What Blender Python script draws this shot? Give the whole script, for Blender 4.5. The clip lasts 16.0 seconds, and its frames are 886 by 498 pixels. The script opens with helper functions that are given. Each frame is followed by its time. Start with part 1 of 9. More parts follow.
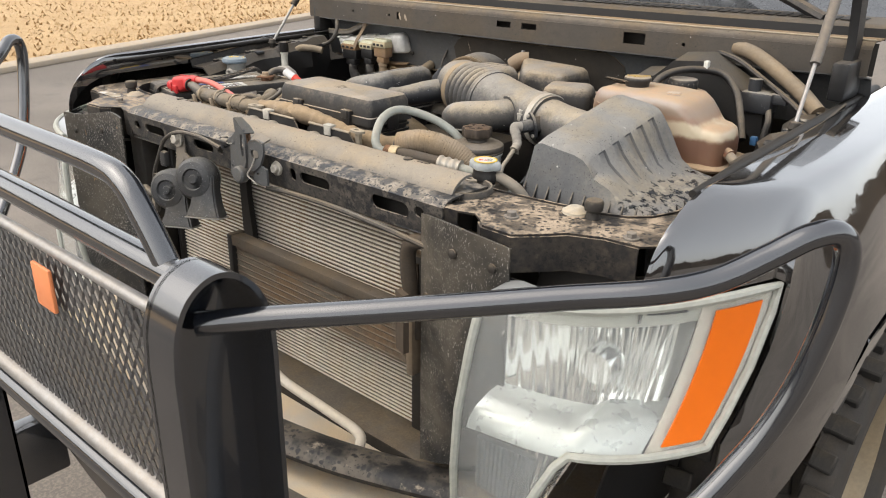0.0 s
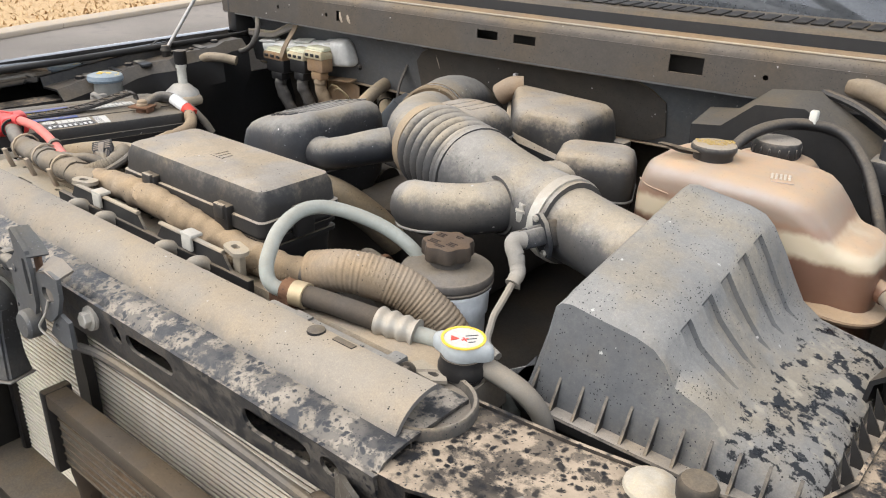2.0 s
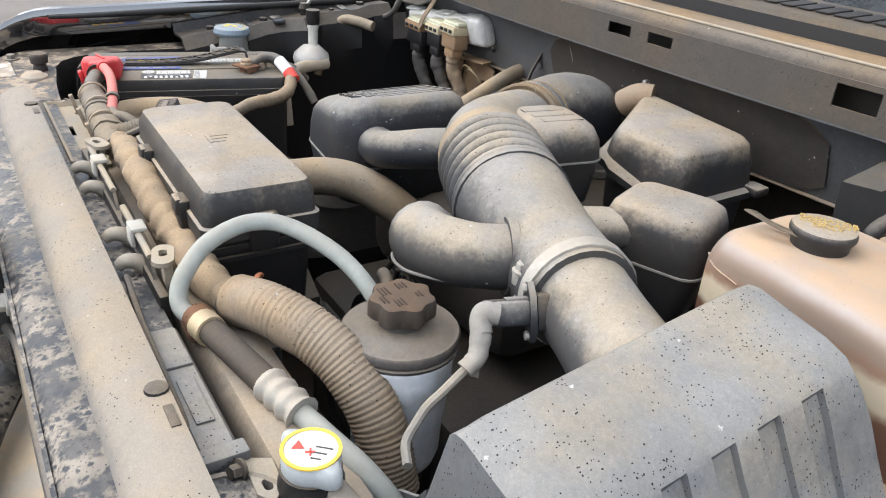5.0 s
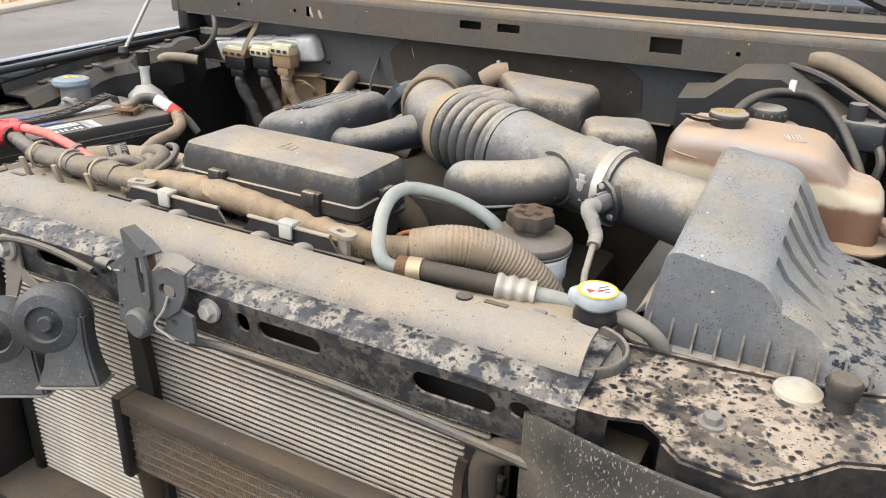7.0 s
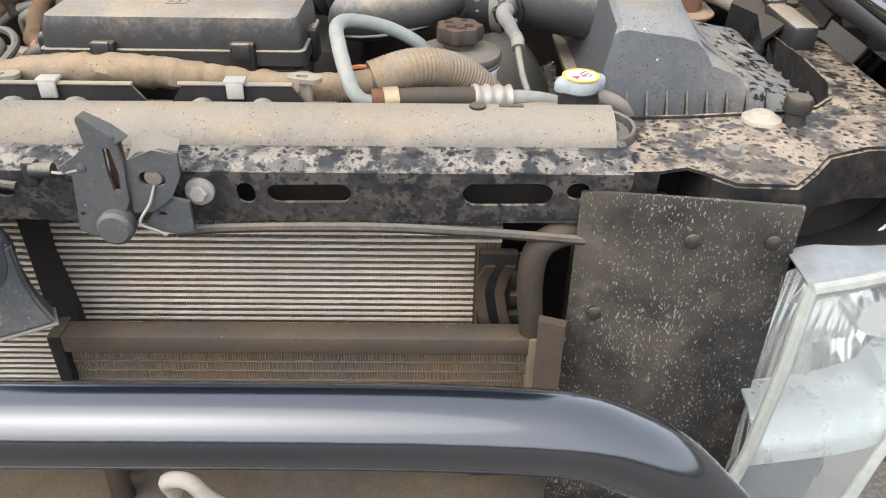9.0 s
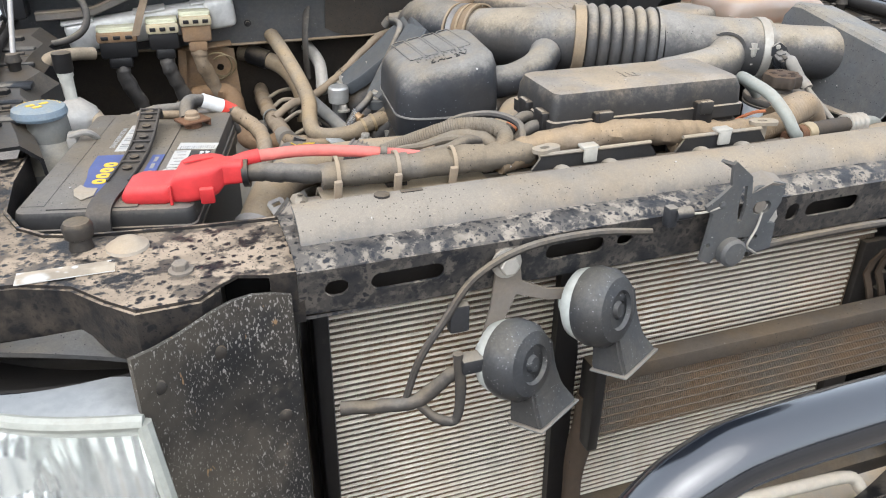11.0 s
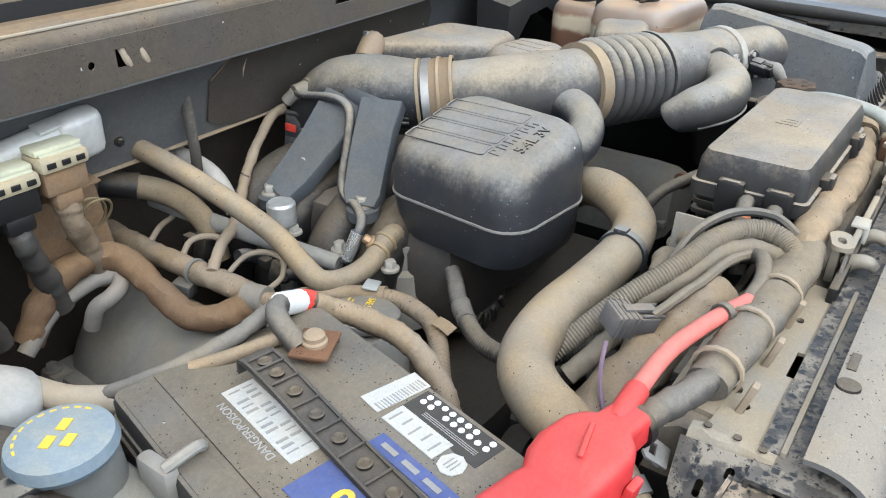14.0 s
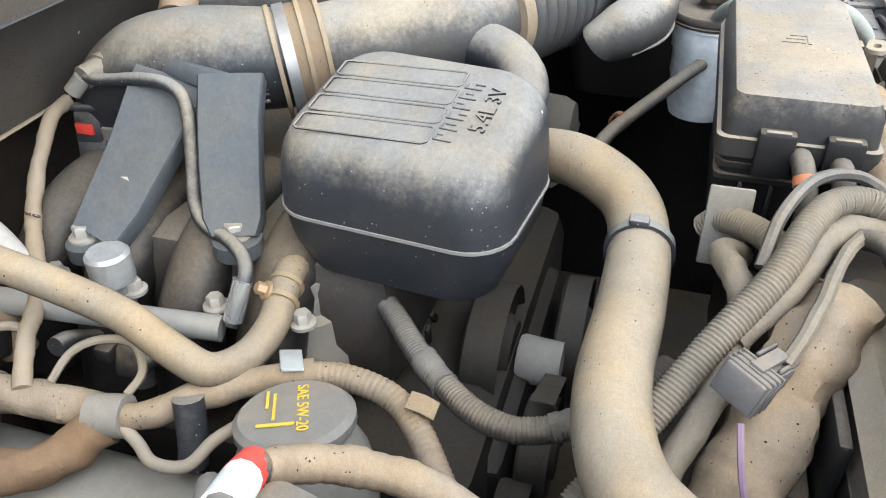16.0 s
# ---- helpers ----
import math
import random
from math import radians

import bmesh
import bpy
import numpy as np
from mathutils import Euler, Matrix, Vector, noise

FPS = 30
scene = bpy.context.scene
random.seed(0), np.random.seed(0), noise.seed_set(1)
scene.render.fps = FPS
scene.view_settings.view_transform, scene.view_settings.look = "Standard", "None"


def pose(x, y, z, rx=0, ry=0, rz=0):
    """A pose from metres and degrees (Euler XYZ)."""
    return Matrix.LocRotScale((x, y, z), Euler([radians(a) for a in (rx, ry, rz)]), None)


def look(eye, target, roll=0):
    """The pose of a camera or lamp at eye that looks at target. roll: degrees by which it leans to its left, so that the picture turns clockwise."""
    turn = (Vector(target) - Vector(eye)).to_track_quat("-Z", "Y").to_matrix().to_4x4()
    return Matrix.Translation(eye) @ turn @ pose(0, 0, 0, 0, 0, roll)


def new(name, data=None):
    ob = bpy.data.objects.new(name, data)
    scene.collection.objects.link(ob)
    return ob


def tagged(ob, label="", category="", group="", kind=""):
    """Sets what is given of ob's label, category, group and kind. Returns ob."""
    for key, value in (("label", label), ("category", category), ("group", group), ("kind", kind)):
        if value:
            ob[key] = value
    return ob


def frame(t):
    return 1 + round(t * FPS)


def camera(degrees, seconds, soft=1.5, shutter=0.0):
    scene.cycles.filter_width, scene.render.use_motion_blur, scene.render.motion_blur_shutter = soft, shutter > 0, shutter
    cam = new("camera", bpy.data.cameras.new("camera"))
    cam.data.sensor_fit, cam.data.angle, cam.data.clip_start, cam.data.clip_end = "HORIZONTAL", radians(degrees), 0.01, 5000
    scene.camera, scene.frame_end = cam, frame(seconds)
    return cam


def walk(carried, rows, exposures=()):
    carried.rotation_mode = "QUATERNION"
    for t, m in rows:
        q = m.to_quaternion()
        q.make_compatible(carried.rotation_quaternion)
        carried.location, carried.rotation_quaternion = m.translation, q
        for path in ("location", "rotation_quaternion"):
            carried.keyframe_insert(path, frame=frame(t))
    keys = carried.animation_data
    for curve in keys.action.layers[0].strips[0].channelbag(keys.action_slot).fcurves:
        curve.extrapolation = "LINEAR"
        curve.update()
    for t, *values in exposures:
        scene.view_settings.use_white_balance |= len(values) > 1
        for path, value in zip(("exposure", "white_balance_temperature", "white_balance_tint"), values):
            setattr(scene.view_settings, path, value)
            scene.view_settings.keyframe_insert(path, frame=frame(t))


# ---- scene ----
# camera and its walk: x across the truck (driver's side plus), y to its rear, z up, metres
cam = camera(59.6, 16.0, 1.1)
ROWS = [
    (0.0, 1.0904, -0.7702, 1.5441, 67.51, -0.91, 40.99),
    (0.5, 0.9267, -0.6152, 1.5424, 68.32, -1.29, 39.79),
    (1.0, 0.7883, -0.4824, 1.5534, 67.74, -1.10, 37.76),
    (1.5, 0.7443, -0.3589, 1.5424, 66.82, -1.71, 37.90),
    (2.0, 0.7129, -0.2948, 1.5364, 65.68, -1.71, 39.14),
    (2.5, 0.6857, -0.2360, 1.5298, 64.85, -2.11, 40.75),
    (3.0, 0.7258, -0.0961, 1.5152, 63.56, -3.60, 48.44),
    (3.5, 0.7556, 0.0163, 1.5228, 61.67, -3.89, 56.68),
    (4.0, 0.7549, 0.0306, 1.5262, 60.87, -3.38, 59.19),
    (4.5, 0.7373, 0.0285, 1.5356, 61.49, -3.44, 60.05),
    (7.0, 0.5595, -0.4783, 1.5357, 65.57, -1.63, 28.15),
    (7.5, 0.4375, -0.5880, 1.4862, 59.76, 0.98, 17.16),
    (8.0, 0.3722, -0.5921, 1.4884, 56.61, 1.72, 11.77),
    (10.5, -0.2331, -0.5547, 1.4998, 58.03, -2.26, -17.22),
    (11.0, -0.5061, -0.5826, 1.5187, 61.78, -0.55, -19.47),
    (11.5, -0.6305, -0.6401, 1.5249, 63.18, -1.11, -21.15),
    (12.0, -0.7791, -0.5501, 1.5304, 64.43, -0.20, -25.35),
    (12.5, -0.7917, -0.4116, 1.5362, 64.75, 0.17, -30.64),
    (13.0, -0.7551, -0.2364, 1.5419, 64.63, -0.37, -35.18),
    (13.5, -0.7876, -0.0461, 1.5398, 62.75, -0.05, -46.37),
    (14.0, -0.8095, 0.0513, 1.5349, 61.15, -0.22, -54.54),
    (14.5, -0.8040, 0.1968, 1.5274, 60.06, 1.12, -64.11),
    (15.0, -0.7682, 0.2891, 1.5330, 58.63, 1.20, -70.79),
    (15.5, -0.6786, 0.3040, 1.5079, 57.18, 0.57, -72.07),
    (16.0, -0.6412, 0.2926, 1.4808, 55.48, 0.56, -73.29),
]
# the film camera's own exposure and white balance
LOOKS = [(0.0, 0.62, 6750, 10), (1.0, 0.76, 6700, 10), (2.0, 0.78, 6350, 10), (3.5, 0.92, 6080, 10), (4.5, 0.9, 6000, 10), (7.0, 0.93, 6200, 10), (8.0, 0.89, 6150, 10), (10.5, 0.84, 6000, 10), (11.0, 0.78, 5950, 9), (11.5, 0.7, 6000, 9), (12.5, 0.63, 6350, 10), (13.5, 0.74, 6000, 8), (14.0, 0.8, 5700, 5), (15.0, 1.02, 5750, 5), (16.0, 1.2, 5800, 6)]
walk(cam, [(t, pose(*row)) for t, *row in ROWS], LOOKS)

# overcast sky and a very soft sun
world = bpy.data.worlds.new("overcast")
scene.world = world
world.use_nodes = True
wn, wl = world.node_tree.nodes, world.node_tree.links
sky = wn.new("ShaderNodeTexSky")
sky.sky_type, sky.sun_disc = "NISHITA", False
sky.sun_elevation, sky.sun_rotation = radians(50), radians(218)
sky.air_density, sky.dust_density = 1.0, 4.0
grey = wn.new("ShaderNodeHueSaturation")
grey.inputs["Saturation"].default_value = 0.45
flat = wn.new("ShaderNodeGamma")   # cloud evens the sky out
flat.inputs["Gamma"].default_value = 0.5
grey.inputs["Value"].default_value = 3.5
wl.new(sky.outputs[0], flat.inputs["Color"])
wl.new(flat.outputs[0], grey.inputs["Color"])
wl.new(grey.outputs[0], wn["Background"].inputs["Color"])
wn["Background"].inputs["Strength"].default_value = 0.175
sun = new("sun", bpy.data.lights.new("sun", "SUN"))
sun.data.energy, sun.data.angle, sun.data.color = 0.6, radians(70), (1.0, 0.93, 0.84)
sun.matrix_world = look((-4, -5, 9), (0, 0.3, 1))

# ---- materials ----
DUST = (0.36, 0.295, 0.22)


class Nodes:
    """A small hand for building node trees."""

    def __init__(self, name, mat=None):
        self.mat = mat or bpy.data.materials.new(name)
        self.mat.use_nodes = True
        self.t = self.mat.node_tree
        self.bsdf = self.t.nodes["Principled BSDF"]
        self.co = self.t.nodes.new("ShaderNodeTexCoord").outputs["Object"]

    def n(self, kind, **inputs):
        node = self.t.nodes.new("ShaderNode" + kind)
        for key, value in inputs.items():
            self.put(node.inputs[key.replace("_", " ")], value)
        return node

    def put(self, socket, value):
        if isinstance(value, bpy.types.NodeSocket):
            self.t.links.new(value, socket)
        elif isinstance(value, tuple) and len(value) == 3 and socket.type == "RGBA":
            socket.default_value = (*value, 1)
        else:
            socket.default_value = value

    def noise(self, scale, detail=4.0, rough=0.6, vector=None):
        return self.n("TexNoise", Scale=scale, Detail=detail, Roughness=rough, Vector=vector or self.co).outputs["Fac"]

    def math(self, op, a, b=0.5, clamp=False):
        node = self.t.nodes.new("ShaderNodeMath")
        node.operation, node.use_clamp = op, clamp
        self.put(node.inputs[0], a)
        self.put(node.inputs[1], b)
        return node.outputs[0]

    def ramp(self, fac, lo, hi, a=0.0, b=1.0):
        node = self.t.nodes.new("ShaderNodeMapRange")
        node.interpolation_type = "SMOOTHSTEP"
        for key, value in (("Value", fac), ("From Min", lo), ("From Max", hi), ("To Min", a), ("To Max", b)):
            self.put(node.inputs[key], value)
        return node.outputs[0]

    def mix(self, fac, a, b):
        node = self.t.nodes.new("ShaderNodeMix")
        node.data_type = "RGBA"
        for key, value in ((0, fac), (6, a), (7, b)):
            self.put(node.inputs[key], value)
        return node.outputs[2]

    def up(self):
        g = self.t.nodes.new("ShaderNodeNewGeometry")
        s = self.n("SeparateXYZ", Vector=g.outputs["Normal"])
        return s.outputs["Z"]

    def bump(self, height, strength=0.3, distance=0.001):
        node = self.n("Bump", Strength=strength, Distance=distance, Height=height)
        self.put(self.bsdf.inputs["Normal"], node.outputs[0])

    def end(self, colour, rough, metal=0.0, **more):
        self.put(self.bsdf.inputs["Base Color"], colour)
        self.put(self.bsdf.inputs["Roughness"], rough)
        self.put(self.bsdf.inputs["Metallic"], metal)
        for key, value in more.items():
            self.put(self.bsdf.inputs[key.replace("_", " ")], value)
        return self.mat


def dusty(name, base, rough=0.5, dust=0.6, side=0.12, colour=DUST, metal=0.0, specks=0.0, speck=(0.02, 0.02, 0.022), grain=300.0, relief=0.15, patch=14.0):
    """A surface with dust settled on what faces up, thin on the sides, in patches; specks are washed or chipped spots."""
    m = Nodes(name)
    big, mid, fine = m.noise(patch), m.noise(patch * 6, 5.0), m.noise(grain, 2.0)
    rub = m.math("ADD", m.math("MULTIPLY", m.math("SUBTRACT", m.noise(patch * 3.2, 6.0, 0.7), 0.5), 0.75), m.math("MULTIPLY", m.math("SUBTRACT", m.noise(240.0, 3.0), 0.5), 0.3))
    slope = m.math("ADD", m.up(), rub)
    lie = m.math("MULTIPLY", m.ramp(slope, 0.15, 0.85, side, dust), m.ramp(slope, -0.7, 0.15, 0.35, 1.0))
    cloud = m.math("ADD", m.ramp(big, 0.3, 0.7, 0.82, 1.08), m.ramp(mid, 0.3, 0.7, -0.03, 0.03))
    mask = m.math("MULTIPLY", lie, cloud, True)
    mask = m.math("ADD", mask, m.math("MULTIPLY", m.ramp(m.math("ADD", m.math("MULTIPLY", fine, 0.6), m.math("MULTIPLY", m.noise(patch * 16, 4.0), 0.4)), 0.35, 0.68, -0.05, 0.05), m.ramp(mask, 0.0, 0.3)), True)
    tone = m.mix(m.ramp(mid, 0.35, 0.7), tuple(c * 0.92 for c in base), tuple(min(1, c * 1.1) for c in base))
    r, g, b = colour
    earth = m.mix(m.ramp(m.noise(patch * 0.9, 6.0), 0.38, 0.62), (r * 0.92, g * 0.95, b), (min(1, r * 1.1), g * 1.02, b * 0.88))
    earth = m.mix(m.ramp(m.noise(850.0, 2.0), 0.3, 0.7, 0.0, 0.3), earth, (r * 0.55, g * 0.53, b * 0.5))
    earth = m.mix(m.ramp(m.noise(520.0, 3.0), 0.6, 0.72, 0.0, 0.45), earth, (min(1, r * 1.35), min(1, g * 1.33), min(1, b * 1.3)))
    col = m.mix(mask, tone, earth)
    if specks:
        for scale, tint, share in ((430.0, speck, specks), (190.0, (0.42, 0.4, 0.37), specks * 0.04)):
            v = m.n("TexVoronoi", Scale=scale, Randomness=1.0, Vector=m.co)
            size = m.math("ADD", v.outputs["Distance"], m.ramp(m.noise(700.0, 2.0), 0.3, 0.7, -0.12, 0.12))
            spot = m.ramp(size, 0.19, 0.27, 1.0, 0.0)
            crowd = m.math("MULTIPLY", m.ramp(m.noise(30.0, 3.0), 0.42, 0.66, 0.15, 1.6), share)
            pick = m.math("GREATER_THAN", crowd, m.n("SeparateColor", Color=v.outputs["Color"]).outputs[0])
            col = m.mix(m.math("MULTIPLY", spot, pick, True), col, tint)
    m.bump(m.math("ADD", m.math("MULTIPLY", fine, 0.5), mid), relief, 0.0012)
    return m.end(col, m.math("ADD", rough, m.math("MULTIPLY", mask, 0.9 - rough), True), metal, Specular_IOR_Level=m.ramp(mask, 0.0, 0.5, 0.34, 0.15))


def mottled(name, base, colour, amount=0.5, scale=110.0, rough=0.4, side=0.06):
    """Dust that rain drops have broken into dark blots of several sizes."""
    m = Nodes(name)
    bend = m.n("Mix", Factor=0.012)
    bend.data_type = "VECTOR"
    m.put(bend.inputs[4], m.co)
    m.put(bend.inputs[5], m.n("TexNoise", Scale=scale * 0.8, Detail=3.0, Vector=m.co).outputs["Color"])
    warped = bend.outputs[1]
    drops = m.ramp(m.n("TexVoronoi", Scale=scale, Randomness=1.0, Vector=warped).outputs["Distance"], 0.22, 0.42)
    small = m.ramp(m.n("TexVoronoi", Scale=scale * 2.6, Randomness=1.0, Vector=warped).outputs["Distance"], 0.12, 0.3)
    wash = m.ramp(m.noise(scale * 0.35, 6.0, 0.65), amount - 0.06, amount + 0.06)
    wide = m.ramp(m.noise(11.0, 4.0), 0.36, 0.6, 0.35, 1.0)
    fine = m.noise(500.0, 2.0)
    cover = m.math("MULTIPLY", m.math("MULTIPLY", drops, small), m.math("MAXIMUM", wash, m.math("SUBTRACT", wide, 0.55)), True)
    cover = m.math("MULTIPLY", cover, m.ramp(m.up(), 0.15, 0.75, side, 1.0), True)
    earth = m.mix(m.ramp(m.noise(24.0), 0.4, 0.62), tuple(c * 0.7 for c in colour), colour)
    thin = m.mix(m.ramp(m.noise(60.0, 5.0), 0.4, 0.75, 0.0, 0.16), base, tuple(c * 0.6 for c in colour))
    m.bump(m.math("ADD", m.math("MULTIPLY", cover, 1.5), fine), 0.3, 0.001)
    return m.end(m.mix(cover, thin, earth), m.ramp(cover, 0.0, 1.0, rough, 0.92), Specular_IOR_Level=0.34)


def glossy(name, base, rough=0.2, dirt=0.25, coat=0.6, colour=DUST, ior=1.8, coat_ior=2.2):
    m = Nodes(name)
    mask = m.math("MULTIPLY", m.ramp(m.noise(6.0), 0.35, 0.7, 0.2, 1.0), dirt)
    mask = m.math("MULTIPLY", mask, m.ramp(m.noise(90.0, 5.0), 0.3, 0.7, 0.4, 1.3), True)
    m.bump(m.noise(500.0, 2.0), 0.05, 0.0005)
    return m.end(m.mix(mask, base, colour), m.math("ADD", rough, m.math("MULTIPLY", mask, 0.6)), 0.0, Coat_Weight=coat, Coat_Roughness=0.025, Coat_IOR=coat_ior, IOR=ior)


BLACK_PLASTIC = dusty("dusty_black_plastic", (0.011, 0.0125, 0.015), 0.42, 0.82, 0.06, (0.39, 0.335, 0.27), specks=0.1)
DARK_PLASTIC = dusty("black_plastic", (0.008, 0.0085, 0.01), 0.4, 0.36, 0.025)
GREY_PLASTIC = dusty("dusty_grey_plastic", (0.055, 0.058, 0.063), 0.5, 0.68, 0.25, (0.35, 0.33, 0.30), specks=0.15)
CLEANER_PLASTIC = dusty("washed_black_plastic", (0.014, 0.017, 0.023), 0.4, 0.68, 0.06, (0.37, 0.335, 0.285), specks=0.05, speck=(0.24, 0.25, 0.26))
DUCT = dusty("dusty_rubber_duct", (0.024, 0.026, 0.03), 0.5, 0.8, 0.12, (0.39, 0.35, 0.295), specks=0.05)
TAN_HOSE = dusty("mud_coated_hose", (0.085, 0.072, 0.056), 0.7, 0.86, 0.5, (0.385, 0.305, 0.21), specks=0.05)
BROWN_TAPE = dusty("taped_loom", (0.1, 0.077, 0.055), 0.8, 0.78, 0.45, (0.375, 0.29, 0.2), relief=0.6, specks=0.1)
LOOM = dusty("split_loom", (0.026, 0.025, 0.025), 0.6, 0.62, 0.14, (0.31, 0.27, 0.22))
BLACK_PAINT = glossy("black_car_paint", (0.008, 0.0085, 0.01), 0.06, 0.05, 1.0, ior=1.6, coat_ior=2.15)
GUARD_COAT = glossy("black_powder_coat", (0.006, 0.0085, 0.013), 0.17, 0.02, 0.3)
BODY_INNER = dusty("dusty_inner_body", (0.01, 0.011, 0.013), 0.36, 0.24, 0.02)
COWL_STEEL = dusty("mud_stained_cowl", (0.034, 0.032, 0.03), 0.6, 0.78, 0.28, (0.22, 0.18, 0.138), specks=0.25, patch=9.0)
BLUE_STEEL = dusty("grey_blue_firewall_paint", (0.065, 0.072, 0.082), 0.45, 0.55, 0.25, (0.28, 0.245, 0.2), specks=0.1, speck=(0.2, 0.2, 0.2), patch=20.0)
APRON = mottled("rain_spotted_apron", (0.014, 0.014, 0.015), (0.36, 0.282, 0.2), 0.48)
CORE = mottled("spotted_core_support", (0.018, 0.019, 0.022), (0.29, 0.25, 0.2), 0.51, 130.0, side=0.3)


def splashed(name, base, film, flecks):
    """Rubber under a thin dirt film with short flecks of dried splash thrown one way."""
    m = Nodes(name)
    turn = m.n("Mapping", Vector=m.co)
    turn.inputs["Rotation"].default_value = (0, 0.7, 0)
    turn.inputs["Scale"].default_value = (1, 1, 0.42)
    way = turn.outputs[0]
    col = m.mix(m.ramp(m.noise(6.0, 5.0), 0.4, 0.68, 0.0, 0.9), base, film)
    col = m.mix(m.ramp(m.noise(14.0, 6.0), 0.56, 0.7, 0.0, 0.5), col, tuple(c * 1.7 for c in film))
    where = m.ramp(m.noise(9.0, 3.0), 0.3, 0.7, -0.03, 0.05)
    for scale, low, tone in ((620.0, 0.64, flecks), (330.0, 0.68, flecks), (120.0, 0.73, (0.32, 0.2, 0.1))):
        f = m.math("ADD", m.noise(scale, 3.0, 0.5, way), where)
        col = m.mix(m.ramp(f, low, low + 0.035, 0.0, 0.85), col, tone)
    m.bump(m.noise(300.0, 3.0), 0.3, 0.0008)
    return m.end(col, m.ramp(m.noise(40.0), 0.3, 0.7, 0.38, 0.62))


FLAP = splashed("splashed_rubber_flap", (0.014, 0.014, 0.014), (0.1, 0.085, 0.065), (0.34, 0.32, 0.29))
ALU = dusty("dusty_aluminium", (0.56, 0.55, 0.52), 0.42, 0.5, 0.15, (0.38, 0.32, 0.25), metal=0.15)
CONDENSER_TUBE = dusty("mud_specked_condenser", (0.8, 0.77, 0.7), 0.5, 0.45, 0.3, (0.55, 0.43, 0.29), metal=0.0, specks=0.2, speck=(0.75, 0.73, 0.68), patch=6.0)
STEEL = dusty("dull_steel", (0.34, 0.34, 0.34), 0.4, 0.35, 0.15, metal=0.7)
ZINC = dusty("zinc_bolt", (0.45, 0.43, 0.385), 0.4, 0.5, 0.15, metal=0.4)
SAND_STEEL = dusty("sandy_steel", (0.13, 0.12, 0.11), 0.5, 0.6, 0.3, (0.33, 0.28, 0.22))
RUST = dusty("rusty_steel", (0.10, 0.052, 0.032), 0.8, 0.35, 0.14, (0.28, 0.19, 0.12))
CASTING = dusty("dusty_alloy_casting", (0.16, 0.155, 0.145), 0.6, 0.6, 0.25, (0.32, 0.275, 0.21))
CAST_GREY = dusty("grey_valve_cover", (0.17, 0.165, 0.155), 0.5, 0.55, 0.3, (0.31, 0.28, 0.235))
RED_RUBBER = dusty("red_rubber", (0.55, 0.03, 0.035), 0.5, 0.18, 0.04)
PINK_RUBBER = dusty("faded_red_cable", (0.62, 0.14, 0.12), 0.6, 0.25, 0.1)
WHITE_PLASTIC = dusty("white_plastic", (0.6, 0.59, 0.53), 0.5, 0.55, 0.1, (0.5, 0.45, 0.36))


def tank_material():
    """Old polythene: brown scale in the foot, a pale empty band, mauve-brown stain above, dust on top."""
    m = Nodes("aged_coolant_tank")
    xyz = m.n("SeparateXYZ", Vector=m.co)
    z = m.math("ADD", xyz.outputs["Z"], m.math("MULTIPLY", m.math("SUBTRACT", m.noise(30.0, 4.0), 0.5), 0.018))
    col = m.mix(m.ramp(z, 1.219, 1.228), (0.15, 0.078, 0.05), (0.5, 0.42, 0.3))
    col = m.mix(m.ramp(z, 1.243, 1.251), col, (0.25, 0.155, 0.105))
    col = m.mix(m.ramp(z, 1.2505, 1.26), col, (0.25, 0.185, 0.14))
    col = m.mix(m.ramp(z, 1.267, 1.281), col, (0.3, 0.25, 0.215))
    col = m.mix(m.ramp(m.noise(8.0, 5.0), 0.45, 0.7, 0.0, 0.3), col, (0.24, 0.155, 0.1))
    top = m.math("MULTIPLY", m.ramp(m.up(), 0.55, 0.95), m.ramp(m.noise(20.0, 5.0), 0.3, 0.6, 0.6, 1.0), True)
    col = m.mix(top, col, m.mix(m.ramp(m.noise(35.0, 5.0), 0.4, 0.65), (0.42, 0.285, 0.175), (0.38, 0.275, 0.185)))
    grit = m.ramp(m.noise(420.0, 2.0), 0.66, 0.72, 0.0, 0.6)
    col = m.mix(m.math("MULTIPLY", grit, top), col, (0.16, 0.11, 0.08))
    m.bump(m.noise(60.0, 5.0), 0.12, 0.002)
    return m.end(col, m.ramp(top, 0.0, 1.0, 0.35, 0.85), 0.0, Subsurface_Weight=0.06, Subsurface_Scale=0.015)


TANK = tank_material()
PS_BODY = dusty("milky_reservoir", (0.82, 0.85, 0.87), 0.35, 0.3, 0.0)
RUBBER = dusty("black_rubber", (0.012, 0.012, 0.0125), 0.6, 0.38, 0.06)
CLEAN_RUBBER = dusty("clean_black_seal", (0.01, 0.01, 0.0105), 0.55, 0.06, 0.02)
GLASS_BLACK = glossy("windshield", (0.035, 0.038, 0.042), 0.15, 0.22, 0.4, (0.22, 0.22, 0.215), ior=1.5)
LABEL_WHITE = dusty("white_paper_label", (0.72, 0.72, 0.7), 0.6, 0.25, 0.1)
LABEL_BLUE = dusty("blue_label", (0.03, 0.07, 0.25), 0.5, 0.2, 0.05)
LABEL_YELLOW = dusty("yellow_print", (0.75, 0.5, 0.04), 0.5, 0.15, 0.05)
PRINT = dusty("black_print", (0.03, 0.03, 0.03), 0.6, 0.1, 0.0)
PRINT_RED = dusty("red_print", (0.65, 0.06, 0.04), 0.6, 0.1, 0.0)
